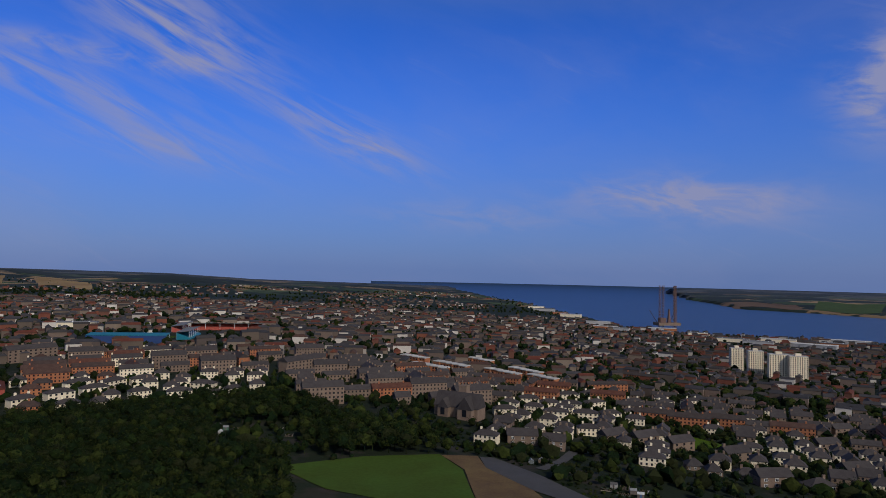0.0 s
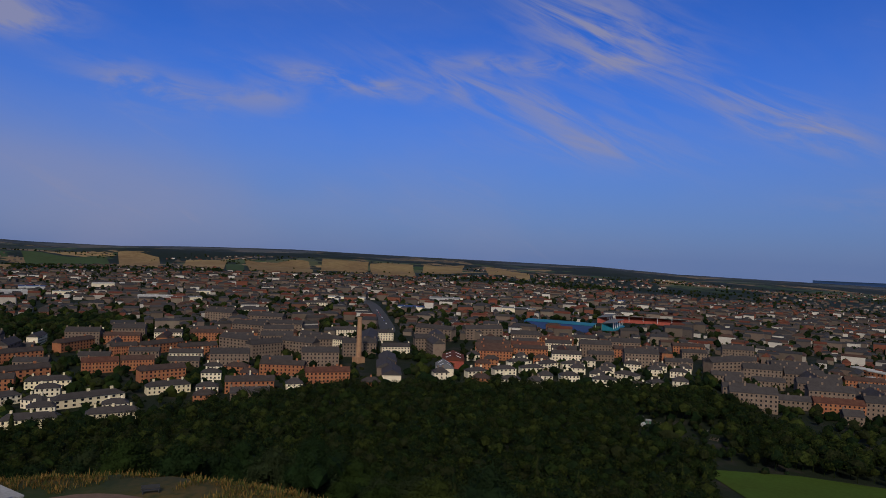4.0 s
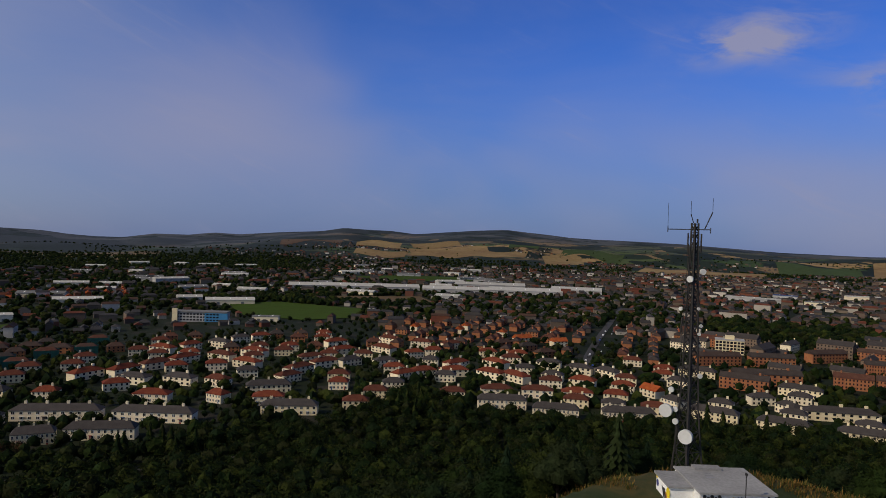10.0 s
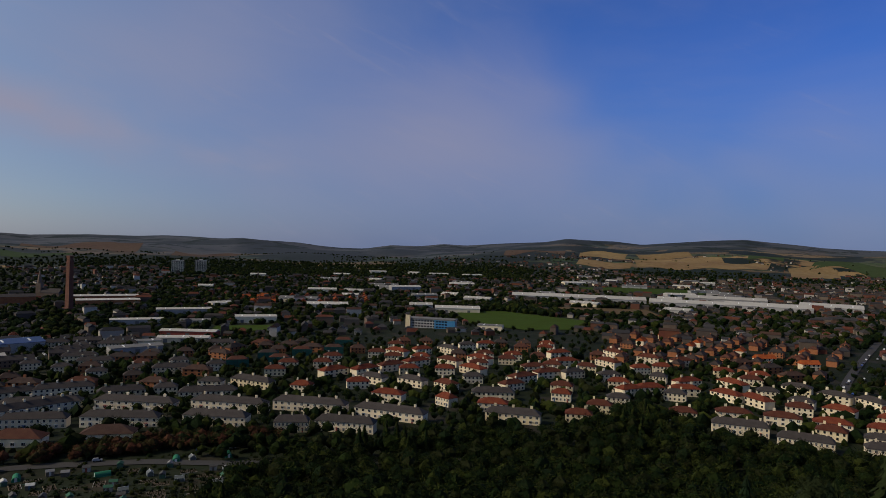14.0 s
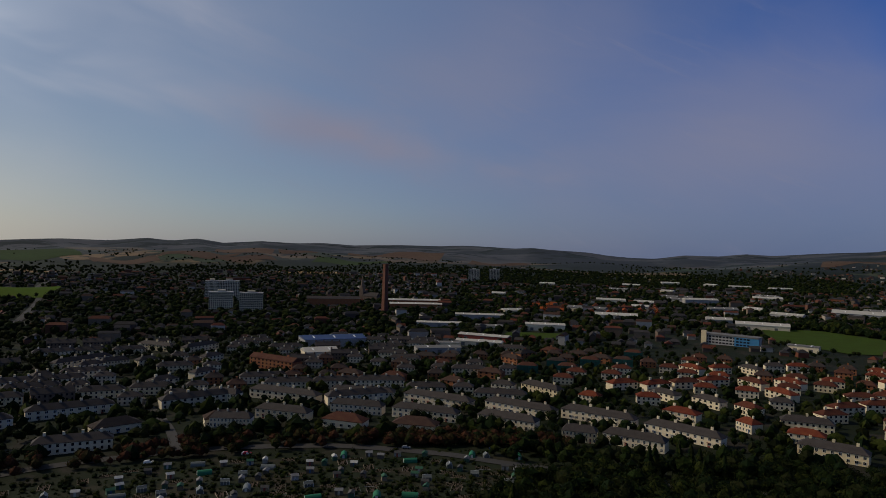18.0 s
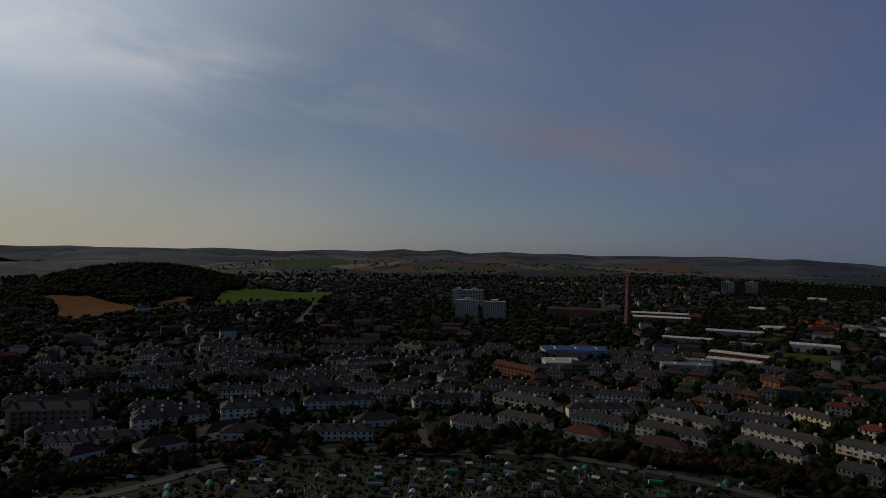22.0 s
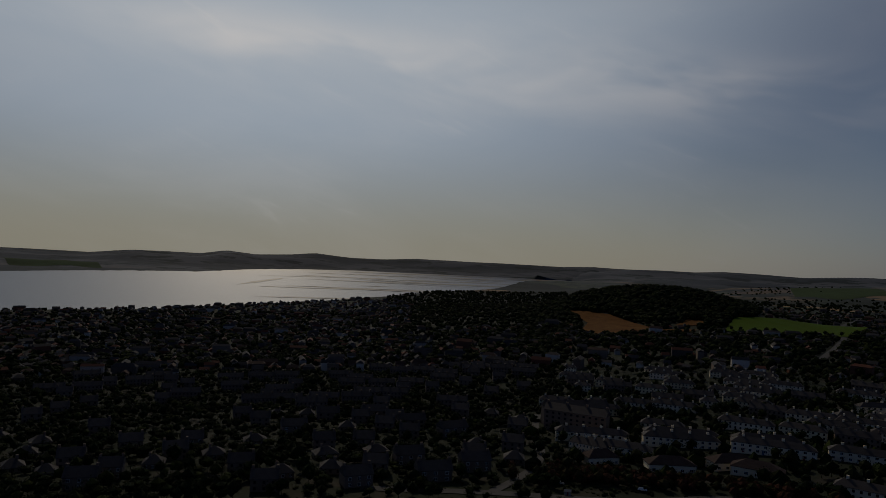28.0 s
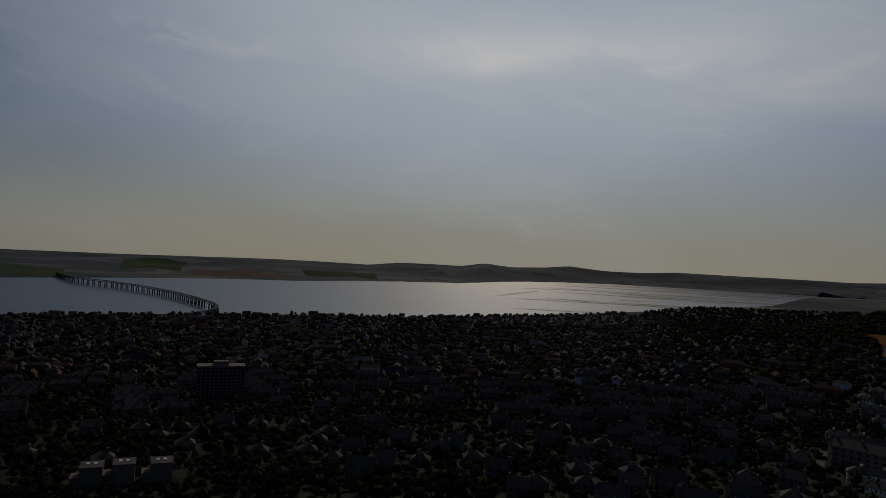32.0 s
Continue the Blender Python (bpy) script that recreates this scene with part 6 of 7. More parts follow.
for nm, q in (("seat", (-1.1, 1.1, -0.3, 0.3, 0.42, 0.5)), ("backrest", (-1.1, 1.1, 0.3, 0.38, 0.55, 1.0)), ("leg", (-1.0, -0.88, -0.28, 0.36, -0.3, 0.419)), ("leg", (0.88, 1.0, -0.28, 0.36, -0.3, 0.419)), ("armrest", (-1.12, -1.04, -0.3, 0.3, 0.68, 0.74)), ("armrest", (1.04, 1.12, -0.3, 0.3, 0.68, 0.74))):
    bm = bmesh.new()
    box(bm, *q)
    part(nm, bm, BLACKPAINT, bench)

# dishes and aerials on the mast, as seen from the lens
to_eye = (Vector((0, 0, H)) - Vector((mx, my, 160))).normalized()
inv = MAST.to_3x3().inverted()
front = inv @ Vector((to_eye.x, to_eye.y, 0)).normalized()
right = Vector((-front.y, front.x, 0))


def dish(z, side, ahead, r, deep, mat, label):
    c = right * side + front * ahead + Vector((0, 0, z))
    axis = (front * 0.93 + right * (0.3 if side > 0 else -0.3)).normalized()
    bm = bmesh.new()
    rod(bm, c, c + axis * deep, r, 20, r)
    d = part("dish", bm, mat, mast, label)
    bm = bmesh.new()
    rod(bm, c - axis * 0.01, c - axis * 0.35, r * 0.6, 14, 0.12)
    part("dish_back", bm, STEEL, d)
    bm = bmesh.new()
    rod(bm, c - axis * 0.3, Vector((0, 0, z)) + (c - Vector((0, 0, z))) * 0.3, 0.07, 5)
    part("bracket", bm, STEEL, mast)


for z, side, ahead, r, deep in ((5.7, -0.2, 1.6, 1.0, 0.6), (9.0, -3.0, 0.9, 0.95, 0.55), (7.6, -1.7, 1.2, 0.42, 0.3), (9.2, -1.75, 0.6, 0.38, 0.3), (12.0, -2.4, 0.7, 0.4, 0.3), (14.3, 1.3, 0.8, 0.34, 0.25), (20.2, 1.0, 0.6, 0.22, 0.3), (21.4, 1.2, 0.6, 0.24, 0.3), (23.7, -1.5, 0.5, 0.28, 0.3), (23.8, 0.8, 0.5, 0.22, 0.25),
                                (28.0, -0.35, 0.8, 0.46, 0.35), (29.1, 1.2, 0.4, 0.42, 0.4)):
    dish(z, side, ahead, r, deep, DISHWHITE, "round white microwave dish")
for s0, s1, z0, z1, r in ((-3.7, 2.1, -0.9, -0.9, 0.07), (-3.7, -3.7, -1.3, -0.5, 0.06), (2.1, 2.1, -1.4, -0.6, 0.06), (1.3, 2.3, -0.8, 1.6, 0.08), (-0.2, -0.6, 0, 1.3, 0.06), (-0.6, -0.6, 1.3, 3.2, 0.03), (2.3, 2.3, 1.6, 3.6, 0.03), (-3.7, -3.7, -0.5, 2.9, 0.025),
                          (-0.9, -0.9, -4.2, -1.4, 0.1), (0.9, 0.9, -4.2, -1.5, 0.12), (-0.9, 0, -2.0, -2.0, 0.05), (0.9, 0, -3.4, -3.4, 0.05), (-1.5, -1.3, -16, -13.6, 0.13), (0.3, 0.3, 0, 0.6, 0.12)):
    bm = bmesh.new()
    rod(bm, right * s0 + Vector((0, 0, TOP + z0)), right * s1 + Vector((0, 0, TOP + z1)), r, 6)
    part("aerial", bm, STEEL, mast)
for s0 in (-0.75, -0.35):
    bm = bmesh.new()
    rod(bm, right * (s0 - 1.2) + front * 0.6, right * s0 + front * 0.4 + Vector((0, 0, TOP - 3)), 0.05, 5)
    part("ladder_rail", bm, STEEL, mast)
bm = bmesh.new()
for k in range(60):
    u = k / 60
    rod(bm, right * (-1.95 + 1.2 * u) + front * (0.6 - 0.2 * u) + Vector((0, 0, (TOP - 3) * u)), right * (-1.55 + 1.2 * u) + front * (0.6 - 0.2 * u) + Vector((0, 0, (TOP - 3) * u)), 0.03, 4)
tagged(part("ladder_rungs", bm, STEEL, mast), kind="stuff")
bm = bmesh.new()
rod(bm, front * 0.2, front * 0.2 + Vector((0, 0, TOP - 1)), 0.28, 8, 0.2)
part("cable_run", bm, BLACKPAINT, mast)

# tall dry grass over the summit
tufts = []
for k in range(26000):
    t, r = rng.uniform(30, 100), rng.uniform(62, 150)
    x, y = polar(t, r)
    if in_wood(t, r) or not free(x, y, 0.5) or wave(np.array(x), np.array(y), 9, 2.0) < -0.55:
        continue
    tufts.append((x, y))
tz = lie([p[0] for p in tufts], [p[1] for p in tufts])


def tuft(seed):
    gg = random.Random(seed)
    vs, fs = [], []
    for i in range(9):
        a, d, h = gg.uniform(0, 6.28), gg.uniform(0.05, 0.6), gg.uniform(0.25, 0.62)
        x, y = d * math.cos(a), d * math.sin(a)
        vs += [(x - 0.05 * math.sin(a), y + 0.05 * math.cos(a), -0.1), (x + 0.05 * math.sin(a), y - 0.05 * math.cos(a), -0.1), (x * 1.7, y * 1.7, h)]
        fs.append((3 * i, 3 * i + 1, 3 * i + 2))
    return np.array(vs), np.array(fs)


stuff("dry_grass", "tall golden dry grass on the summit", "grass", [(x, y, z, rng.uniform(0.7, 1.5), rng.uniform(0, 6.28)) for (x, y), z in zip(tufts, tz)], [tuft(k) for k in range(6)], STRAW)

# ---- the town, quarter by quarter ----
NEAR_KINDS, MID_KINDS = {}, {}
LABELS = {
    "flat4_red": ("white harled two-storey block of four flats with red-brown hipped roof", FLAT4_RED),
    "flat4_cream": ("cream harled two-storey block of flats with red-brown hipped roof", FLAT4_CREAM),
    "flat4_grey": ("white harled two-storey house with grey slate hipped roof", FLAT4_GREY),
    "row_grey": ("long white two-storey terrace with grey slate roof and chimneys", ROW_GREY),
    "row_cream": ("cream two-storey terrace with grey slate roof", ROW_CREAM),
    "hall": ("low white building with broad brown hipped roof", HALL_BROWN),
    "semi_brown": ("brown brick semi-detached house with brown tiled hipped roof", SEMI_BROWN),
    "semi_red": ("white semi-detached house with bright orange-red gabled roof", SEMI_RED),
    "stone_villa": ("brown sandstone villa with grey slate gabled roof", STONE_VILLA),
    "white_villa": ("white rendered villa with grey slate hipped roof", WHITE_VILLA),
    "tenement": ("four-storey brown sandstone tenement with slate roof and chimney stacks", TENEMENT),
    "white_flats": ("three-storey white rendered flats with slate gabled roof", WHITE_FLATS),
    "brick_flats": ("three-storey orange brick flats with brown tiled roof", BRICK_FLATS),
    "terrace": ("brown stone two-storey terrace with slate roof and chimneys", TERRACE),
    "estate_brick": ("orange brick two-storey house with red tiled roof", ESTATE_BRICK),
    "bungalow": ("brown stone bungalow with grey slate hipped roof among trees", BUNGALOW),
}


TITLES = {"flat4_red": "apartment_house", "flat4_cream": "apartment_house", "flat4_grey": "semi_detached_house", "row_grey": "terrace", "row_cream": "terrace", "hall": "low_hall",
          "semi_brown": "brick_house", "semi_red": "gabled_house", "stone_villa": "stone_villa", "white_villa": "white_villa", "tenement": "tenement", "white_flats": "apartment_block",
          "brick_flats": "brick_apartment_block", "terrace": "stone_terrace", "bungalow": "bungalow", "estate_brick": "estate_house"}


def house_kind(key, close):
    pool = NEAR_KINDS if close else MID_KINDS
    if key not in pool:
        label, s = LABELS[key]
        pool[key] = (near_house if close else mid_house)(TITLES[key], label, s, "%ss round the hill" % TITLES[key].replace("_", " "))
    return pool[key]


# turn from, to, distance from, to, street direction (None: along the hill), step along, step across, kinds, chance
QUARTERS = [
    (73, 104, 378, 585, None, 24, 27, ("flat4_red", "flat4_red", "flat4_cream", "flat4_grey"), 0.85),
    (104, 122, 345, 450, None, 41, 27, ("row_grey", "row_cream", "row_grey"), 0.9),
    (104, 128, 450, 600, None, 25, 28, ("flat4_red", "flat4_grey", "flat4_cream", "flat4_red"), 0.8),
    (122, 160, 352, 450, None, 42, 27, ("row_grey", "row_grey", "row_cream"), 0.9),
    (160, 188, 352, 430, None, 42, 28, ("row_grey", "row_grey"), 0.85),
    (128, 160, 450, 640, None, 27, 28, ("semi_brown", "flat4_grey", "row_cream", "semi_brown"), 0.75),
    (73, 97, 585, 820, 165, 17, 25, ("semi_brown",) * 6 + ("semi_red",), 0.9),
    (97, 128, 585, 700, None, 24, 26, ("semi_brown", "semi_brown", "flat4_red", "semi_brown"), 0.75),
    (128, 188, 450, 760, None, 30, 27, ("terrace", "row_cream", "flat4_grey", "row_grey"), 0.7),
    (58, 73, 410, 560, 60, 38, 26, ("brick_flats", "row_cream", "flat4_grey", "row_cream"), 0.8),
    (34, 58, 450, 560, 50, 28, 24, ("semi_brown", "flat4_grey", "terrace", "white_villa", "brick_flats"), 0.85),
    (34, 73, 560, 760, 48, 36, 26, ("tenement", "tenement", "white_flats", "terrace", "white_flats", "brick_flats"), 0.8),
    (14, 34, 495, 620, None, 20, 22, ("white_villa", "flat4_grey", "white_villa", "semi_brown"), 0.85),
    (14, 34, 620, 760, 30, 33, 25, ("tenement", "terrace", "brick_flats", "white_flats"), 0.82),
    (-3, 14, 470, 760, 20, 30, 25, ("tenement", "terrace", "brick_flats", "stone_villa"), 0.8),
    (-36, -3, 395, 560, -20, 19, 22, ("white_villa", "flat4_grey", "white_villa", "stone_villa"), 0.85),
    (-36, -3, 560, 760, -20, 25, 24, ("terrace", "stone_villa", "brick_flats", "white_villa"), 0.75),
    (188, 215, 300, 520, None, 22, 26, ("bungalow", "stone_villa", "stone_villa"), 0.7),
    (215, 260, 330, 520, None, 25, 30, ("bungalow", "stone_villa"), 0.45),
    (188, 260, 520, 760, None, 27, 28, ("terrace", "stone_villa", "terrace"), 0.55),
]
QUARTERS.append((117, 127.5, 1170, 1340, 30, 21, 27, ("estate_brick",), 0.75))
house_spots, taken = [], {}


def claim(x, y, gap):
    """Whether a spot is clear of the houses already set down; takes it if so."""
    i, j = int(x // 40), int(y // 40)
    for a in (i - 1, i, i + 1):
        for b in (j - 1, j, j + 1):
            if any((x - p) ** 2 + (y - q) ** 2 < ((gap + g) / 2) ** 2 for p, q, g in taken.get((a, b), ())):
                return False
    taken.setdefault((i, j), []).append((x, y, gap))
    return True


for (key, _), homes in HOMES.items():
    for x, y, a, k in homes:
        long = LABELS[key][1]["L"] * k
        c, s = math.cos(radians(a)), math.sin(radians(a))
        for q in ((-0.3, 0, 0.3) if long > 20 else (0,)):
            taken.setdefault((int((x + c * q * long) // 40), int((y + s * q * long) // 40)), []).append((x + c * q * long, y + s * q * long, 19))
        house_kind(key, math.hypot(x, y) < 450).put(pose(x, y, lie1(x, y), 0, 0, a) @ Matrix.Diagonal((k, 1, 1, 1)))
for t0, t1, r0, r1, street, along, across, kinds, chance in QUARTERS:
    if street is None:
        rows_ = [(r, [t0 + (i + 0.5) * math.degrees(along / r) for i in range(int(radians(t1 - t0) * r / along))]) for r in np.arange(r0 + across / 2, r1, across)]
        spots = [(*polar(t, r), t + rng.uniform(-6, 6)) for r, ts in rows_ for t in ts]
    else:
        c, s = math.cos(radians(street)), math.sin(radians(street))
        n = int(r1 / min(along, across)) + 2
        spots = []
        for i in range(-n, n):
            for j in range(-n, n):
                x, y = i * along * c - j * across * s, i * along * s + j * across * c
                if t0 <= turn_of(x, y) < t1 and r0 <= math.hypot(x, y) < r1:
                    spots.append((x, y, street + 90 * (rng.random() < 0.12)))
    for x, y, a in spots:
        if rng.random() > chance * (0.72 if street is None and t0 >= 73 else 0.9):
            continue
        x, y = x + rng.uniform(-2, 2), y + rng.uniform(-2, 2)
        if not free(x, y, 10) or in_wood(turn_of(x, y), math.hypot(x, y) - 8):
            continue
        key = rng.choice(kinds)
        if claim(x, y, 22 if LABELS[key][1]["L"] > 20 else 17):
            house_spots.append((x, y, a, key))
hz = lie([p[0] for p in house_spots], [p[1] for p in house_spots])
for (x, y, a, key), z in zip(house_spots, hz):
    house_kind(key, False).put(pose(x, y, z, 0, 0, a))

# the rest of the town, joined
for r in np.arange(765, 2600, 19):
    t = -36.0
    while t < 262:
        t += math.degrees(rng.uniform(11, 22) / r) * (1 + (r - 765) / 1700)
        x, y = polar(t, r + rng.uniform(-9, 9))
        if r > np.interp(t, *column(NEAR, 1)) - 60 or not free(x, y, 9) or rng.random() < np.interp(t, (60, 80, 100, 185, 200), (0.42, 0.5, 0.7, 0.7, 0.45)):
            continue
        if 171 < t < 199 and r > 1300:
            continue
        if (104 < t < 132 and r > 2100) or (60 < t < 71 and r < 960):
            continue
        z = lie1(x, y)
        if z < 1:
            continue
        tall = rng.random() < (0.3 if t < 60 else 0.12)
        far_house(x, y, z, radians(round(t / 30) * 30 + rng.choice((0, 0, 90)) + rng.uniform(-8, 8)), rng.uniform(8, 13) if not tall else rng.uniform(14, 26), rng.uniform(6.5, 8.5),
                  rng.uniform(3.6, 5.2) if not tall else rng.uniform(7, 11), rng.uniform(2.2, 3.4), rng.choice((0, 3.5)))
for k in range(5200):
    t, r = rng.uniform(-12, 112), 2600 + 2300 * rng.random() ** 1.3
    x, y = polar(t, r)
    if r > np.interp(t, *column(NEAR, 1)) - 80 or in_field(t, r) or wave(np.array(x), np.array(y), 330, 5.0) < (-0.05 if t < 35 else 0.15):
        continue
    z = lie1(x, y)
    if z > 1:
        far_house(x, y, z, radians(round(t / 30) * 30 + rng.choice((0, 90))), rng.uniform(9, 20), rng.uniform(7, 9), rng.uniform(4.5, 7), rng.uniform(2.6, 3.8), rng.choice((0, 3.5)))
me = np_mesh("far_houses", draw_in(np.concatenate(far_v)), np.concatenate(far_f), [FARWALL, FARROOF], far_m)
tagged(new("far_houses", me), "dense far streets of stone, brick and white houses", "houses", kind="stuff")

# ---- trees ----
WOODLEAF = LEAF
BROAD = [tree_kind("broadleaf_tree", "dark green broadleaf tree on the hillside", broadleaf(k, h, w, 1, 2000, 0.5), WOODLEAF, h, 0.28) for k, h, w in ((1, 11, 9), (2, 13, 10), (3, 9, 8))]
SPRUCE = [tree_kind("conifer_tree", "dark green conifer on the hillside", conifer(k, h, w, 11, 13), PINE, h, 0.2) for k, h, w in ((4, 13, 6), (5, 15, 6.5))]
wood_places, near_count = [], 0
step = 6.5
for i in range(-90, 90):
    for j in range(-90, 90):
        x, y = (i + rng.uniform(-0.4, 0.4)) * step, (j + rng.uniform(-0.4, 0.4)) * step
        r, t = math.hypot(x, y), turn_of(x, y)
        if in_wood(t, r) and free(x, y, 1):
            wood_places.append((x, y, r))
wz = lie([p[0] for p in wood_places], [p[1] for p in wood_places])
joined_b, joined_c = [], []
for (x, y, r), z in zip(wood_places, wz):
    k, a = rng.uniform(0.7, 1.25), rng.uniform(0, 6.28)
    pine = wave(np.array(x), np.array(y), 40, 4.0) + rng.uniform(-0.4, 0.4) > 0.8
    if r < 158:
        rng.choice(SPRUCE if pine else BROAD).put(pose(x, y, z - 0.4, 0, 0, math.degrees(a)) @ Matrix.Scale(k, 4))
    else:
        (joined_c if pine else joined_b).append((x, y, z - 0.5, k, a))


def clump(seed, n, size, lobes):
    """A light crown: a few cores under many leaf sprays, on a stem."""
    stem = np.array([(0.25, 0, 0), (-0.12, 0.22, 0), (-0.12, -0.22, 0), (0, 0, lobes[0][0][2])]), np.array([(0, 1, 3), (1, 2, 3), (2, 0, 3)])
    return merge([lobe(seed + i, 1, r * 0.82, c, rough=0.3) for i, (c, r) in enumerate(lobes)] + [leaves(seed, n, size, lobes), stem])


SMALL_B = [clump(200 + 7 * k, 190, 1.1, [((0, 0, 6.6), 3.5), ((2.0 - 0.8 * k, 1.3, 5.0), 2.7)]) for k in range(6)]
GARDEN = [clump(80 + 3 * k, 120, 0.95, [((0, 0, 5.0), 3.3), ((1.9 - 0.5 * k, 0.9, 3.9), 2.5)]) for k in range(5)]
BUSH = [clump(300 + 3 * k, 40, 1.6, [((0, 0, 3.6), 3.6)]) for k in range(4)]
SMALL_C = [conifer(30 + k, 14, 6.2, 8, 9) for k in range(3)]
stuff("wood_broadleaf", "dense dark green broadleaf wood on the hill flank", "wood", joined_b, SMALL_B, WOODS)
stuff("wood_conifer", "dark conifer wood on the hill flank", "wood", joined_c, SMALL_C, WOODS)
# trees between the houses
town_places = []
for k in range(30000):
    t, r = rng.uniform(-36, 262), 335 + 2300 * rng.random() ** 1.15
    x, y = polar(t, r)
    if r > np.interp(t, *column(NEAR, 1)) - 40 or not free(x, y, 4) or in_wood(t, r):
        continue
    if r < 800 and not claim(x, y, 7):
        continue
    if rng.random() > (0.95 if t > 186 or t < -3 else 0.75):
        continue
    town_places.append((x, y, r))
tz = lie([p[0] for p in town_places], [p[1] for p in town_places])
mid_trees, far_trees = [], []
for (x, y, r), z in zip(town_places, tz):
    (mid_trees if r < 900 else far_trees).append((x, y, z - 0.8, rng.uniform(0.45, 1.0), rng.uniform(0, 6.28)))
stuff("town_trees", "green garden and street trees among the houses", "trees", mid_trees, GARDEN, WOODS)
TINY = [merge([lobe(60 + k, 0, 4.6, (0, 0, 4.6), (1.1, 1, 0.95), 0.25), leaves(60 + k, 34, 2.0, [((0, 0, 4.6), 4.3)])]) for k in range(6)]
stuff("far_trees", "dark trees scattered through the far town", "trees", far_trees, TINY, WOODS)
# garden bushes and hedges close to the houses
shrubs = []
for k in range(9000):
    t, r = rng.uniform(-36, 190), rng.uniform(340, 640)
    x, y = polar(t, r)
    if free(x, y, 2) and not in_wood(t, r) and claim(x, y, 3.2):
        shrubs.append((x, y))
bz = lie([p[0] for p in shrubs], [p[1] for p in shrubs])
SHRUB = [merge([lobe(140 + 2 * k, 1, 3.2, (0, 0, 2.6), (1.3, 0.8, 0.9), 0.35), lobe(141 + 2 * k, 1, 2.2, (2.2, 0.6, 2.0), rough=0.35)]) for k in range(5)]
stuff("garden_shrubs", "dark hedges and shrubs in the gardens", "shrubs", [(x, y, z - 0.6, rng.choice((0.35, 0.5, 0.7, 1.0, 1.3)), rng.uniform(0, 6.28)) for (x, y), z in zip(shrubs, bz)], SHRUB, WOODS)
# dense undergrowth and small trees in the villa gardens
thicket = []
for k in range(9000):
    t, r = rng.uniform(186, 258) if k < 6000 else rng.uniform(-36, -3), 300 + 480 * rng.random() ** 0.8
    x, y = polar(t, r)
    if (r > 395 or t > 100) and free(x, y, 2) and claim(x, y, 2.6):
        thicket.append((x, y))
bz = lie([p[0] for p in thicket], [p[1] for p in thicket])
stuff("garden_thicket", "dark shrubs and small trees filling the villa gardens", "shrubs", [(x, y, z - 0.9, rng.uniform(0.45, 1.0), rng.uniform(0, 6.28)) for (x, y), z in zip(thicket, bz)], BUSH, WOODS)
# the wood over the western hill
hill_places = []
for k in range(3800):
    t, r = rng.uniform(171.5, 190), rng.uniform(1330, 1900)
    x, y = polar(t, r)
    if free(x, y, 5) and not (t > 187 and rng.random() < 0.5):
        hill_places.append((x, y))
hzs = lie([p[0] for p in hill_places], [p[1] for p in hill_places])
stuff("hill_wood", "dark wood over a low western hill", "wood", [(x, y, z - 1, rng.uniform(0.8, 1.6), rng.uniform(0, 6.28)) for (x, y), z in zip(hill_places, hzs)], TINY, WOODS)
# belts of wood through the town and along its far edge: turn from, to, distance from, to, count
belts = []
for t0, t1, r0, r1, n in ((60, 71, 760, 960, 420), (52, 62, 720, 800, 120), (104, 132, 2150, 2600, 1100), (75, 104, 2350, 2600, 420), (30, 62, 2150, 2600, 700), (120, 150, 640, 900, 500), (98, 112, 1080, 1180, 220), (150, 172, 560, 900, 420),
                          (73, 190, 345, 700, 2600), (-36, 14, 400, 760, 500), (20, 73, 440, 760, 500), (186, 258, 420, 900, 3000), (186, 258, 300, 420, 1300), (20, 62, 2600, 3150, 900), (62, 175, 2600, 3150, 2200), (34, 73, 700, 1100, 420), (120, 186, 350, 760, 1100), (128, 190, 760, 1500, 2300), (-36, 60, 760, 1500, 1200), (222, 250, 330, 520, 520), (186, 222, 900, 1900, 900), (-35, -4, 400, 900, 1800), (-3, 14, 440, 520, 90), (88, 98, 395, 450, 90), (116, 133, 1500, 1900, 500), (205, 222, 300, 420, 130), (186, 201, 1900, 3300, 2400), (104, 150, 350, 460, 420), (103, 131, 300, 350, 420),
                          (96, 190, 900, 1500, 2600), (100, 190, 1500, 2500, 3200), (73, 104, 800, 1300, 700), (104, 140, 2600, 3300, 1500), (98, 110, 1010, 1060, 160), (100, 104, 840, 960, 60), (186, 258, 900, 1900, 2600)):
    for k in range(n):
        t, r = rng.uniform(t0, t1), rng.uniform(r0, r1)
        x, y = polar(t, r)
        if free(x, y, 3) and r < np.interp(t, *column(NEAR, 1)) - 30 and (r > 900 or claim(x, y, 4)) and not (r > 2500 and in_field(t, r)):
            belts.append((x, y))
for k in range(9000):
    t, r = rng.uniform(-12, 175), 2600 + 2400 * rng.random() ** 1.4
    x, y = polar(t, r)
    if r < np.interp(t, *column(NEAR, 1)) - 60 and wave(np.array(x), np.array(y), 260, 3.0) > -0.05 and not (in_field(t, r) and rng.random() < 0.96):
        belts.append((x, y))
bz = lie([p[0] for p in belts], [p[1] for p in belts])
for label, low, high, forms in (("dark belts of trees between the streets", 0, 820, GARDEN), ("dark woods and tree belts through the far town", 820, 9000, TINY)):
    stuff("tree_belt", label, "trees", [(x, y, z - 1, rng.uniform(0.6, 1.25), rng.uniform(0, 6.28)) for (x, y), z in zip(belts, bz) if low <= math.hypot(x, y) < high], forms, WOODS)
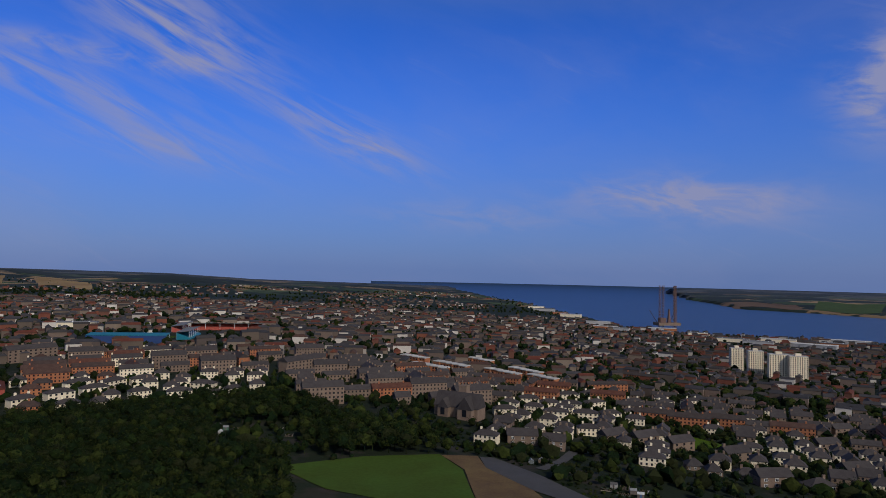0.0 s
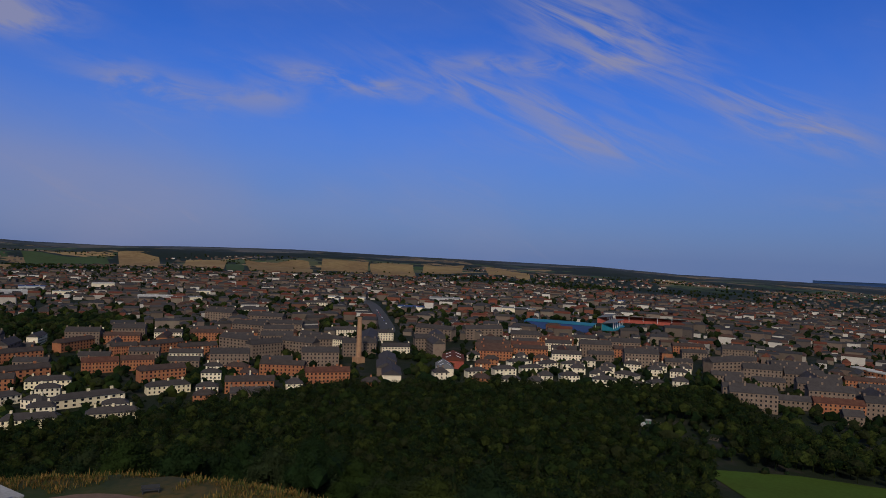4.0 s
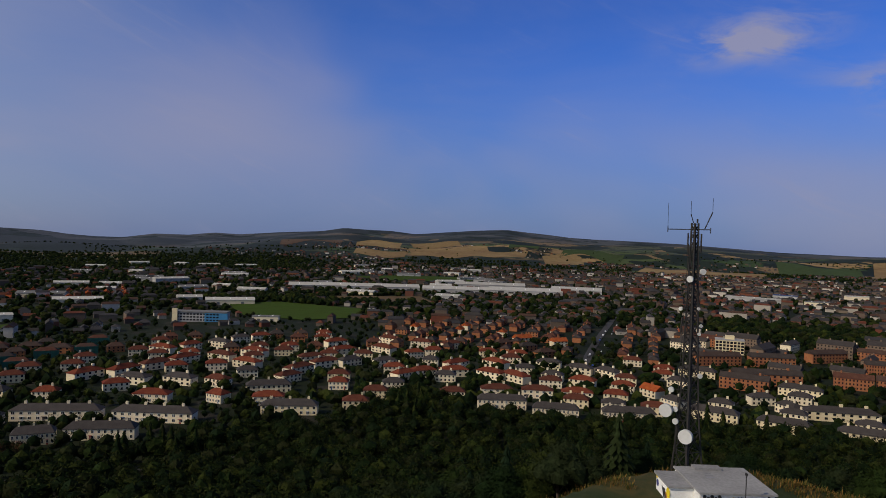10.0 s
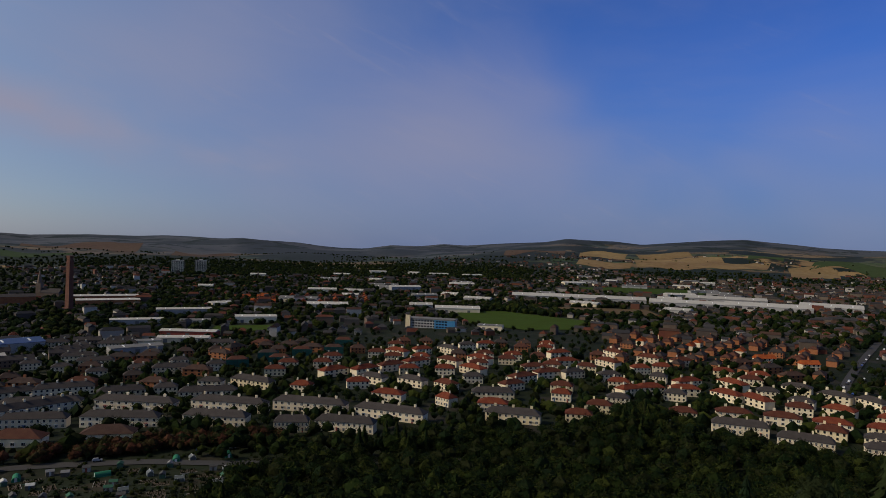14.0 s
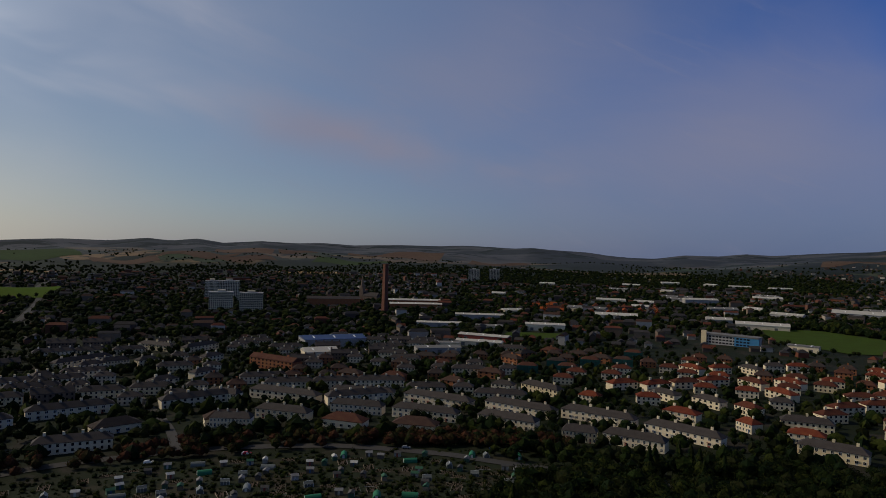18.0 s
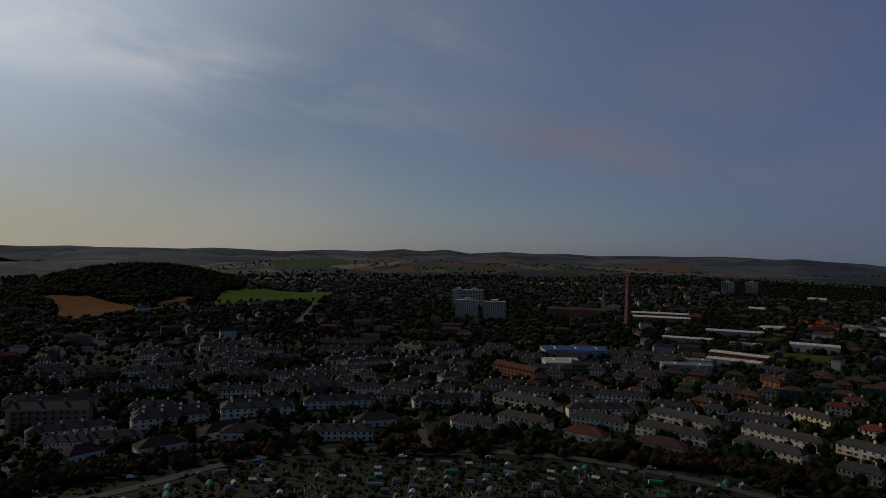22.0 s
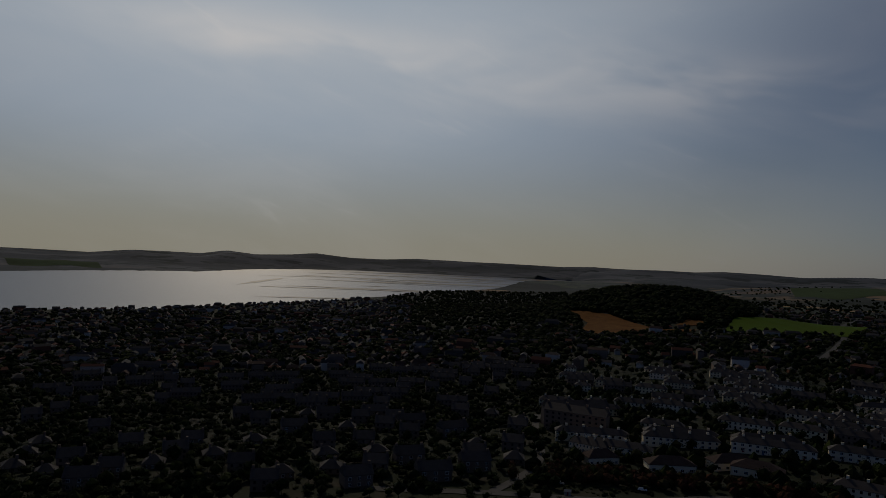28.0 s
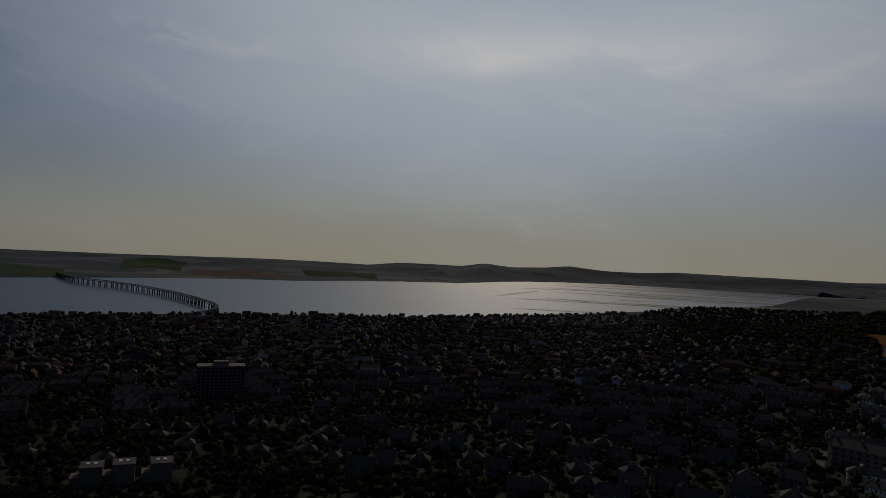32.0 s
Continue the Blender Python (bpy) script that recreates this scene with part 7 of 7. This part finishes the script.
# the reddish hedge of trees above the ring road, and a dark row below the meadow
RUSTY = material("copper_foliage", (0.05, 0.022, 0.014), 0.8, 0.5, 0.5, 0, [(0.05, 0.02, 0.013), (0.03, 0.024, 0.01), (0.06, 0.026, 0.015), (0.02, 0.024, 0.008)], "island", spec=0.02)
row = [polar(rng.uniform(124, 190), rng.uniform(334, 352)) for k in range(620)]
row = [p for p in row if free(*p, 1)]
bz = lie([p[0] for p in row], [p[1] for p in row])
stuff("copper_tree_row", "dark reddish row of trees above the ring road", "trees", [(x, y, z - 0.8, rng.uniform(0.55, 0.95), rng.uniform(0, 6.28)) for (x, y), z in zip(row, bz)], GARDEN, RUSTY)
row = [(-134 - 205 * u + rng.uniform(-3, 3), -1294 - 50 * u + 45 * math.sin(3.14 * u) + rng.uniform(-3, 3)) for u in [k / 12 for k in range(13)]]
bz = lie([p[0] for p in row], [p[1] for p in row])
stuff("meadow_trees", "row of round trees along the meadow's foot", "trees", [(x, y, z - 0.5, rng.uniform(1.0, 1.4), rng.uniform(0, 6.28)) for (x, y), z in zip(row, bz)], GARDEN, WOODS)

# ---- garden plots, cars and small things ----
PLANK = material("weathered_boards", (0.2, 0.15, 0.1), 0.85, 0.3, 2.0, 0.2, [(0.2, 0.15, 0.1), (0.12, 0.1, 0.08), (0.3, 0.24, 0.17), (0.06, 0.12, 0.08), (0.35, 0.33, 0.3)])
FELT = material("roofing_felt", (0.1, 0.1, 0.1), 0.85, 0.3, 2.0, 0.1, [(0.06, 0.06, 0.06), (0.2, 0.2, 0.2), (0.03, 0.1, 0.06), (0.09, 0.085, 0.08), (0.45, 0.45, 0.43)])
PANE = material("dusty_greenhouse_glass", (0.13, 0.145, 0.14), 0.4, 0.15, 1.0)
GREENNET = material("green_plastic_net", (0.015, 0.15, 0.08), 0.7, 0.15, 1.0)
SOIL = material("dug_soil", (0.075, 0.055, 0.04), 0.95, 0.35, 1.5, 0.3)
CARPAINT = material("car_paint", (0.3, 0.3, 0.3), 0.3, 0.04, 1.0, 0, [(0.7, 0.7, 0.7), (0.03, 0.03, 0.035), (0.25, 0.26, 0.28), (0.03, 0.06, 0.25), (0.4, 0.02, 0.02), (0.6, 0.6, 0.62)])
RUBBER = material("tyre_rubber", (0.02, 0.02, 0.02), 0.9, 0.1)


def garden_shed():
    root = tagged(new("garden_shed"), "small weathered garden shed with felt roof", "shed", "garden plots")
    bm = bmesh.new()
    walls_into(bm, 3.0, 2.2, 1.9, 0.7, 0)
    part("wall", bm, PLANK, root)
    bm = bmesh.new()
    roof_into(bm, 3.0, 2.2, 1.9, 0.7, 0, 0.15, 0.08)
    part("roof", bm, FELT, root)
    bm = bmesh.new()
    box(bm, -0.4, 0.4, -1.16, -1.08, 0, 1.75)
    part("door", bm, DOOR, root)
    return Kind(root)


def greenhouse():
    root = tagged(new("greenhouse"), "small glass greenhouse with pale frame", "greenhouse", "garden plots")
    bm = bmesh.new()
    walls_into(bm, 3.6, 2.4, 1.5, 0.8, 0)
    part("glass_wall", bm, PANE, root)
    bm = bmesh.new()
    roof_into(bm, 3.6, 2.4, 1.5, 0.8, 0, 0.06, 0.05)
    part("glass_roof", bm, PANE, root)
    bm = bmesh.new()
    for x in (-1.8, -0.6, 0.6, 1.8):
        for y in (-1.22, 1.22):
            box(bm, x - 0.05, x + 0.05, y - 0.05, y + 0.05, 0, 1.55)
    box(bm, -1.85, 1.85, -0.05, 0.05, 2.36, 2.46)
    part("frame", bm, FRAME, root)
    return Kind(root)


def tunnel(mat, label):
    root = tagged(new("poly_tunnel"), label, "tunnel", "garden plots")
    bm = bmesh.new()
    arc = [(1.6 * math.cos(a), 2.0 * math.sin(a)) for a in [math.pi * i / 8 for i in range(9)]]
    solid(bm, [(-3, y, z) for y, z in arc], [(3, y, z) for y, z in arc])
    part("cover", bm, mat, root)
    for x in (-3.02, 3.02):
        bm = bmesh.new()
        box(bm, x - 0.04, x + 0.04, -0.5, 0.5, 0, 1.7)
        part("door", bm, FRAME, root)
    return Kind(root)


def bed():
    root = tagged(new("vegetable_bed"), "dug vegetable bed edged with boards", "garden bed", "garden plots")
    bm = bmesh.new()
    box(bm, -3.2, 3.2, -2, 2, -0.5, 0.22)
    part("soil", bm, SOIL, root)
    for y in (-2.06, 2.06):
        bm = bmesh.new()
        box(bm, -3.25, 3.25, y - 0.05, y + 0.05, -0.5, 0.35)
        part("edging", bm, PLANK, root)
    bm = bmesh.new()
    g = random.Random(5)
    for i in range(26):
        x, y = g.uniform(-3, 3), g.uniform(-1.8, 1.8)
        rod(bm, (x, y, 0.2), (x + g.uniform(-0.2, 0.2), y, g.uniform(0.5, 1.1)), 0.28, 5, 0.08)
    part("crop", bm, WOODS, root)
    return Kind(root)


def car():
    root = tagged(new("car"), "parked hatchback car at the roadside", "car", "parked cars")
    bm = bmesh.new()
    solid(bm, [(-2.1, -0.85, 0.35), (2.1, -0.85, 0.35), (2.1, 0.85, 0.35), (-2.1, 0.85, 0.35)], [(-2.05, -0.8, 0.9), (2.0, -0.8, 0.85), (2.0, 0.8, 0.85), (-2.05, 0.8, 0.9)])
    solid(bm, [(-1.9, -0.78, 0.88), (1.1, -0.78, 0.88), (1.1, 0.78, 0.88), (-1.9, 0.78, 0.88)], [(-1.5, -0.62, 1.45), (0.35, -0.62, 1.48), (0.35, 0.62, 1.48), (-1.5, 0.62, 1.45)])
    part("body", bm, CARPAINT, root)
    bm = bmesh.new()
    solid(bm, [(0.5, -0.7, 0.98), (1.14, -0.7, 0.9), (1.14, 0.7, 0.9), (0.5, 0.7, 0.98)], [(0.36, -0.6, 1.4), (0.5, -0.6, 1.42), (0.5, 0.6, 1.42), (0.36, 0.6, 1.4)])
    part("windscreen", bm, GLASS, root)
    for x in (-1.3, 1.3):
        for y in (-0.86, 0.86):
            bm = bmesh.new()
            rod(bm, (x, y - 0.1, 0.32), (x, y + 0.1, 0.32), 0.32, 10)
            part("wheel", bm, RUBBER, root)
    return Kind(root)


SHED, HOUSEOFGLASS, BED, CAR = garden_shed(), greenhouse(), bed(), car()
WHITETUNNEL, GREENTUNNEL = tunnel(PANE, "pale plastic tunnel over a garden plot"), tunnel(GREENNET, "green net tunnel over a garden plot")
plot_spots = []
for zone, tries, most in ((0, 420, 56), (1, 160, 20), (2, 700, 200)):
    had = len(plot_spots)
    for k in range(tries):
        if zone == 0:
            t = rng.uniform(-17, -3)
            r = np.interp(t, [-17, -12, -6, -3], [328, 348, 385, 405]) + rng.uniform(-9, 9)
        elif zone == 1:
            t, r = rng.uniform(11.8, 18.2), rng.uniform(372, 436)
        else:
            t, r = rng.uniform(126, 187), rng.uniform(246, 322)
        x, y = polar(t, r)
        if len(plot_spots) - had < most and free(x, y, 3) and claim(x, y, 6.5 if zone else 5.4):
            plot_spots.append((x, y, t))
for x, y, t in plot_spots:
    kind = rng.choice((SHED, SHED, HOUSEOFGLASS, BED, BED, SHED, BED, SHED, BED, SHED, BED, SHED, BED, HOUSEOFGLASS, SHED, WHITETUNNEL, GREENTUNNEL))
    kind.put(pose(x, y, lie1(x, y), 0, 0, t + rng.choice((0, 90)) + rng.uniform(-12, 12)))
# low bushes between the plots
bushes = []
for k in range(5200):
    if k < 4000:
        t, r = rng.uniform(126, 188), rng.uniform(236, 330)
    elif k < 4700:
        t = rng.uniform(-18, 0)
        r = np.interp(t, [-17, -12, -6, -1], [322, 345, 388, 425]) + rng.uniform(-26, 26)
    else:
        t, r = rng.uniform(185, 260), rng.uniform(250, 330)
    x, y = polar(t, r)
    if free(x, y, 2) and claim(x, y, 1.6):
        bushes.append((x, y))
bz = lie([p[0] for p in bushes], [p[1] for p in bushes])
stuff("bushes", "low green bushes between the garden plots", "bushes", [(x, y, z - 0.8, rng.uniform(0.16, 0.42), rng.uniform(0, 6.28)) for (x, y), z in zip(bushes, bz)], BUSH, WOODS)
# parked cars
for k in range(64):
    if k < 10:
        x, y = polar(rng.uniform(128, 186), 330)
        a = turn_of(x, y)
    elif k < 34:
        u = rng.random()
        x, y, a = -540 - 300 * u, 92 + 84 * u + rng.choice((-4.2, 4.2)), 165
    elif k < 58:
        x, y, a = -440 + rng.uniform(-16, 16), -520 + rng.choice((-9, -3, 3, 9)), 68
        x, y = x + 5, y - 6
    else:
        u = (k - 58) / 6
        x, y, a = -560 - 150 * u, 688 + 156 * u, 133 + 180 * (k % 2)
    CAR.put(pose(x, y, lie1(x, y) + 0.45, 0, 0, a + rng.uniform(-4, 4)))
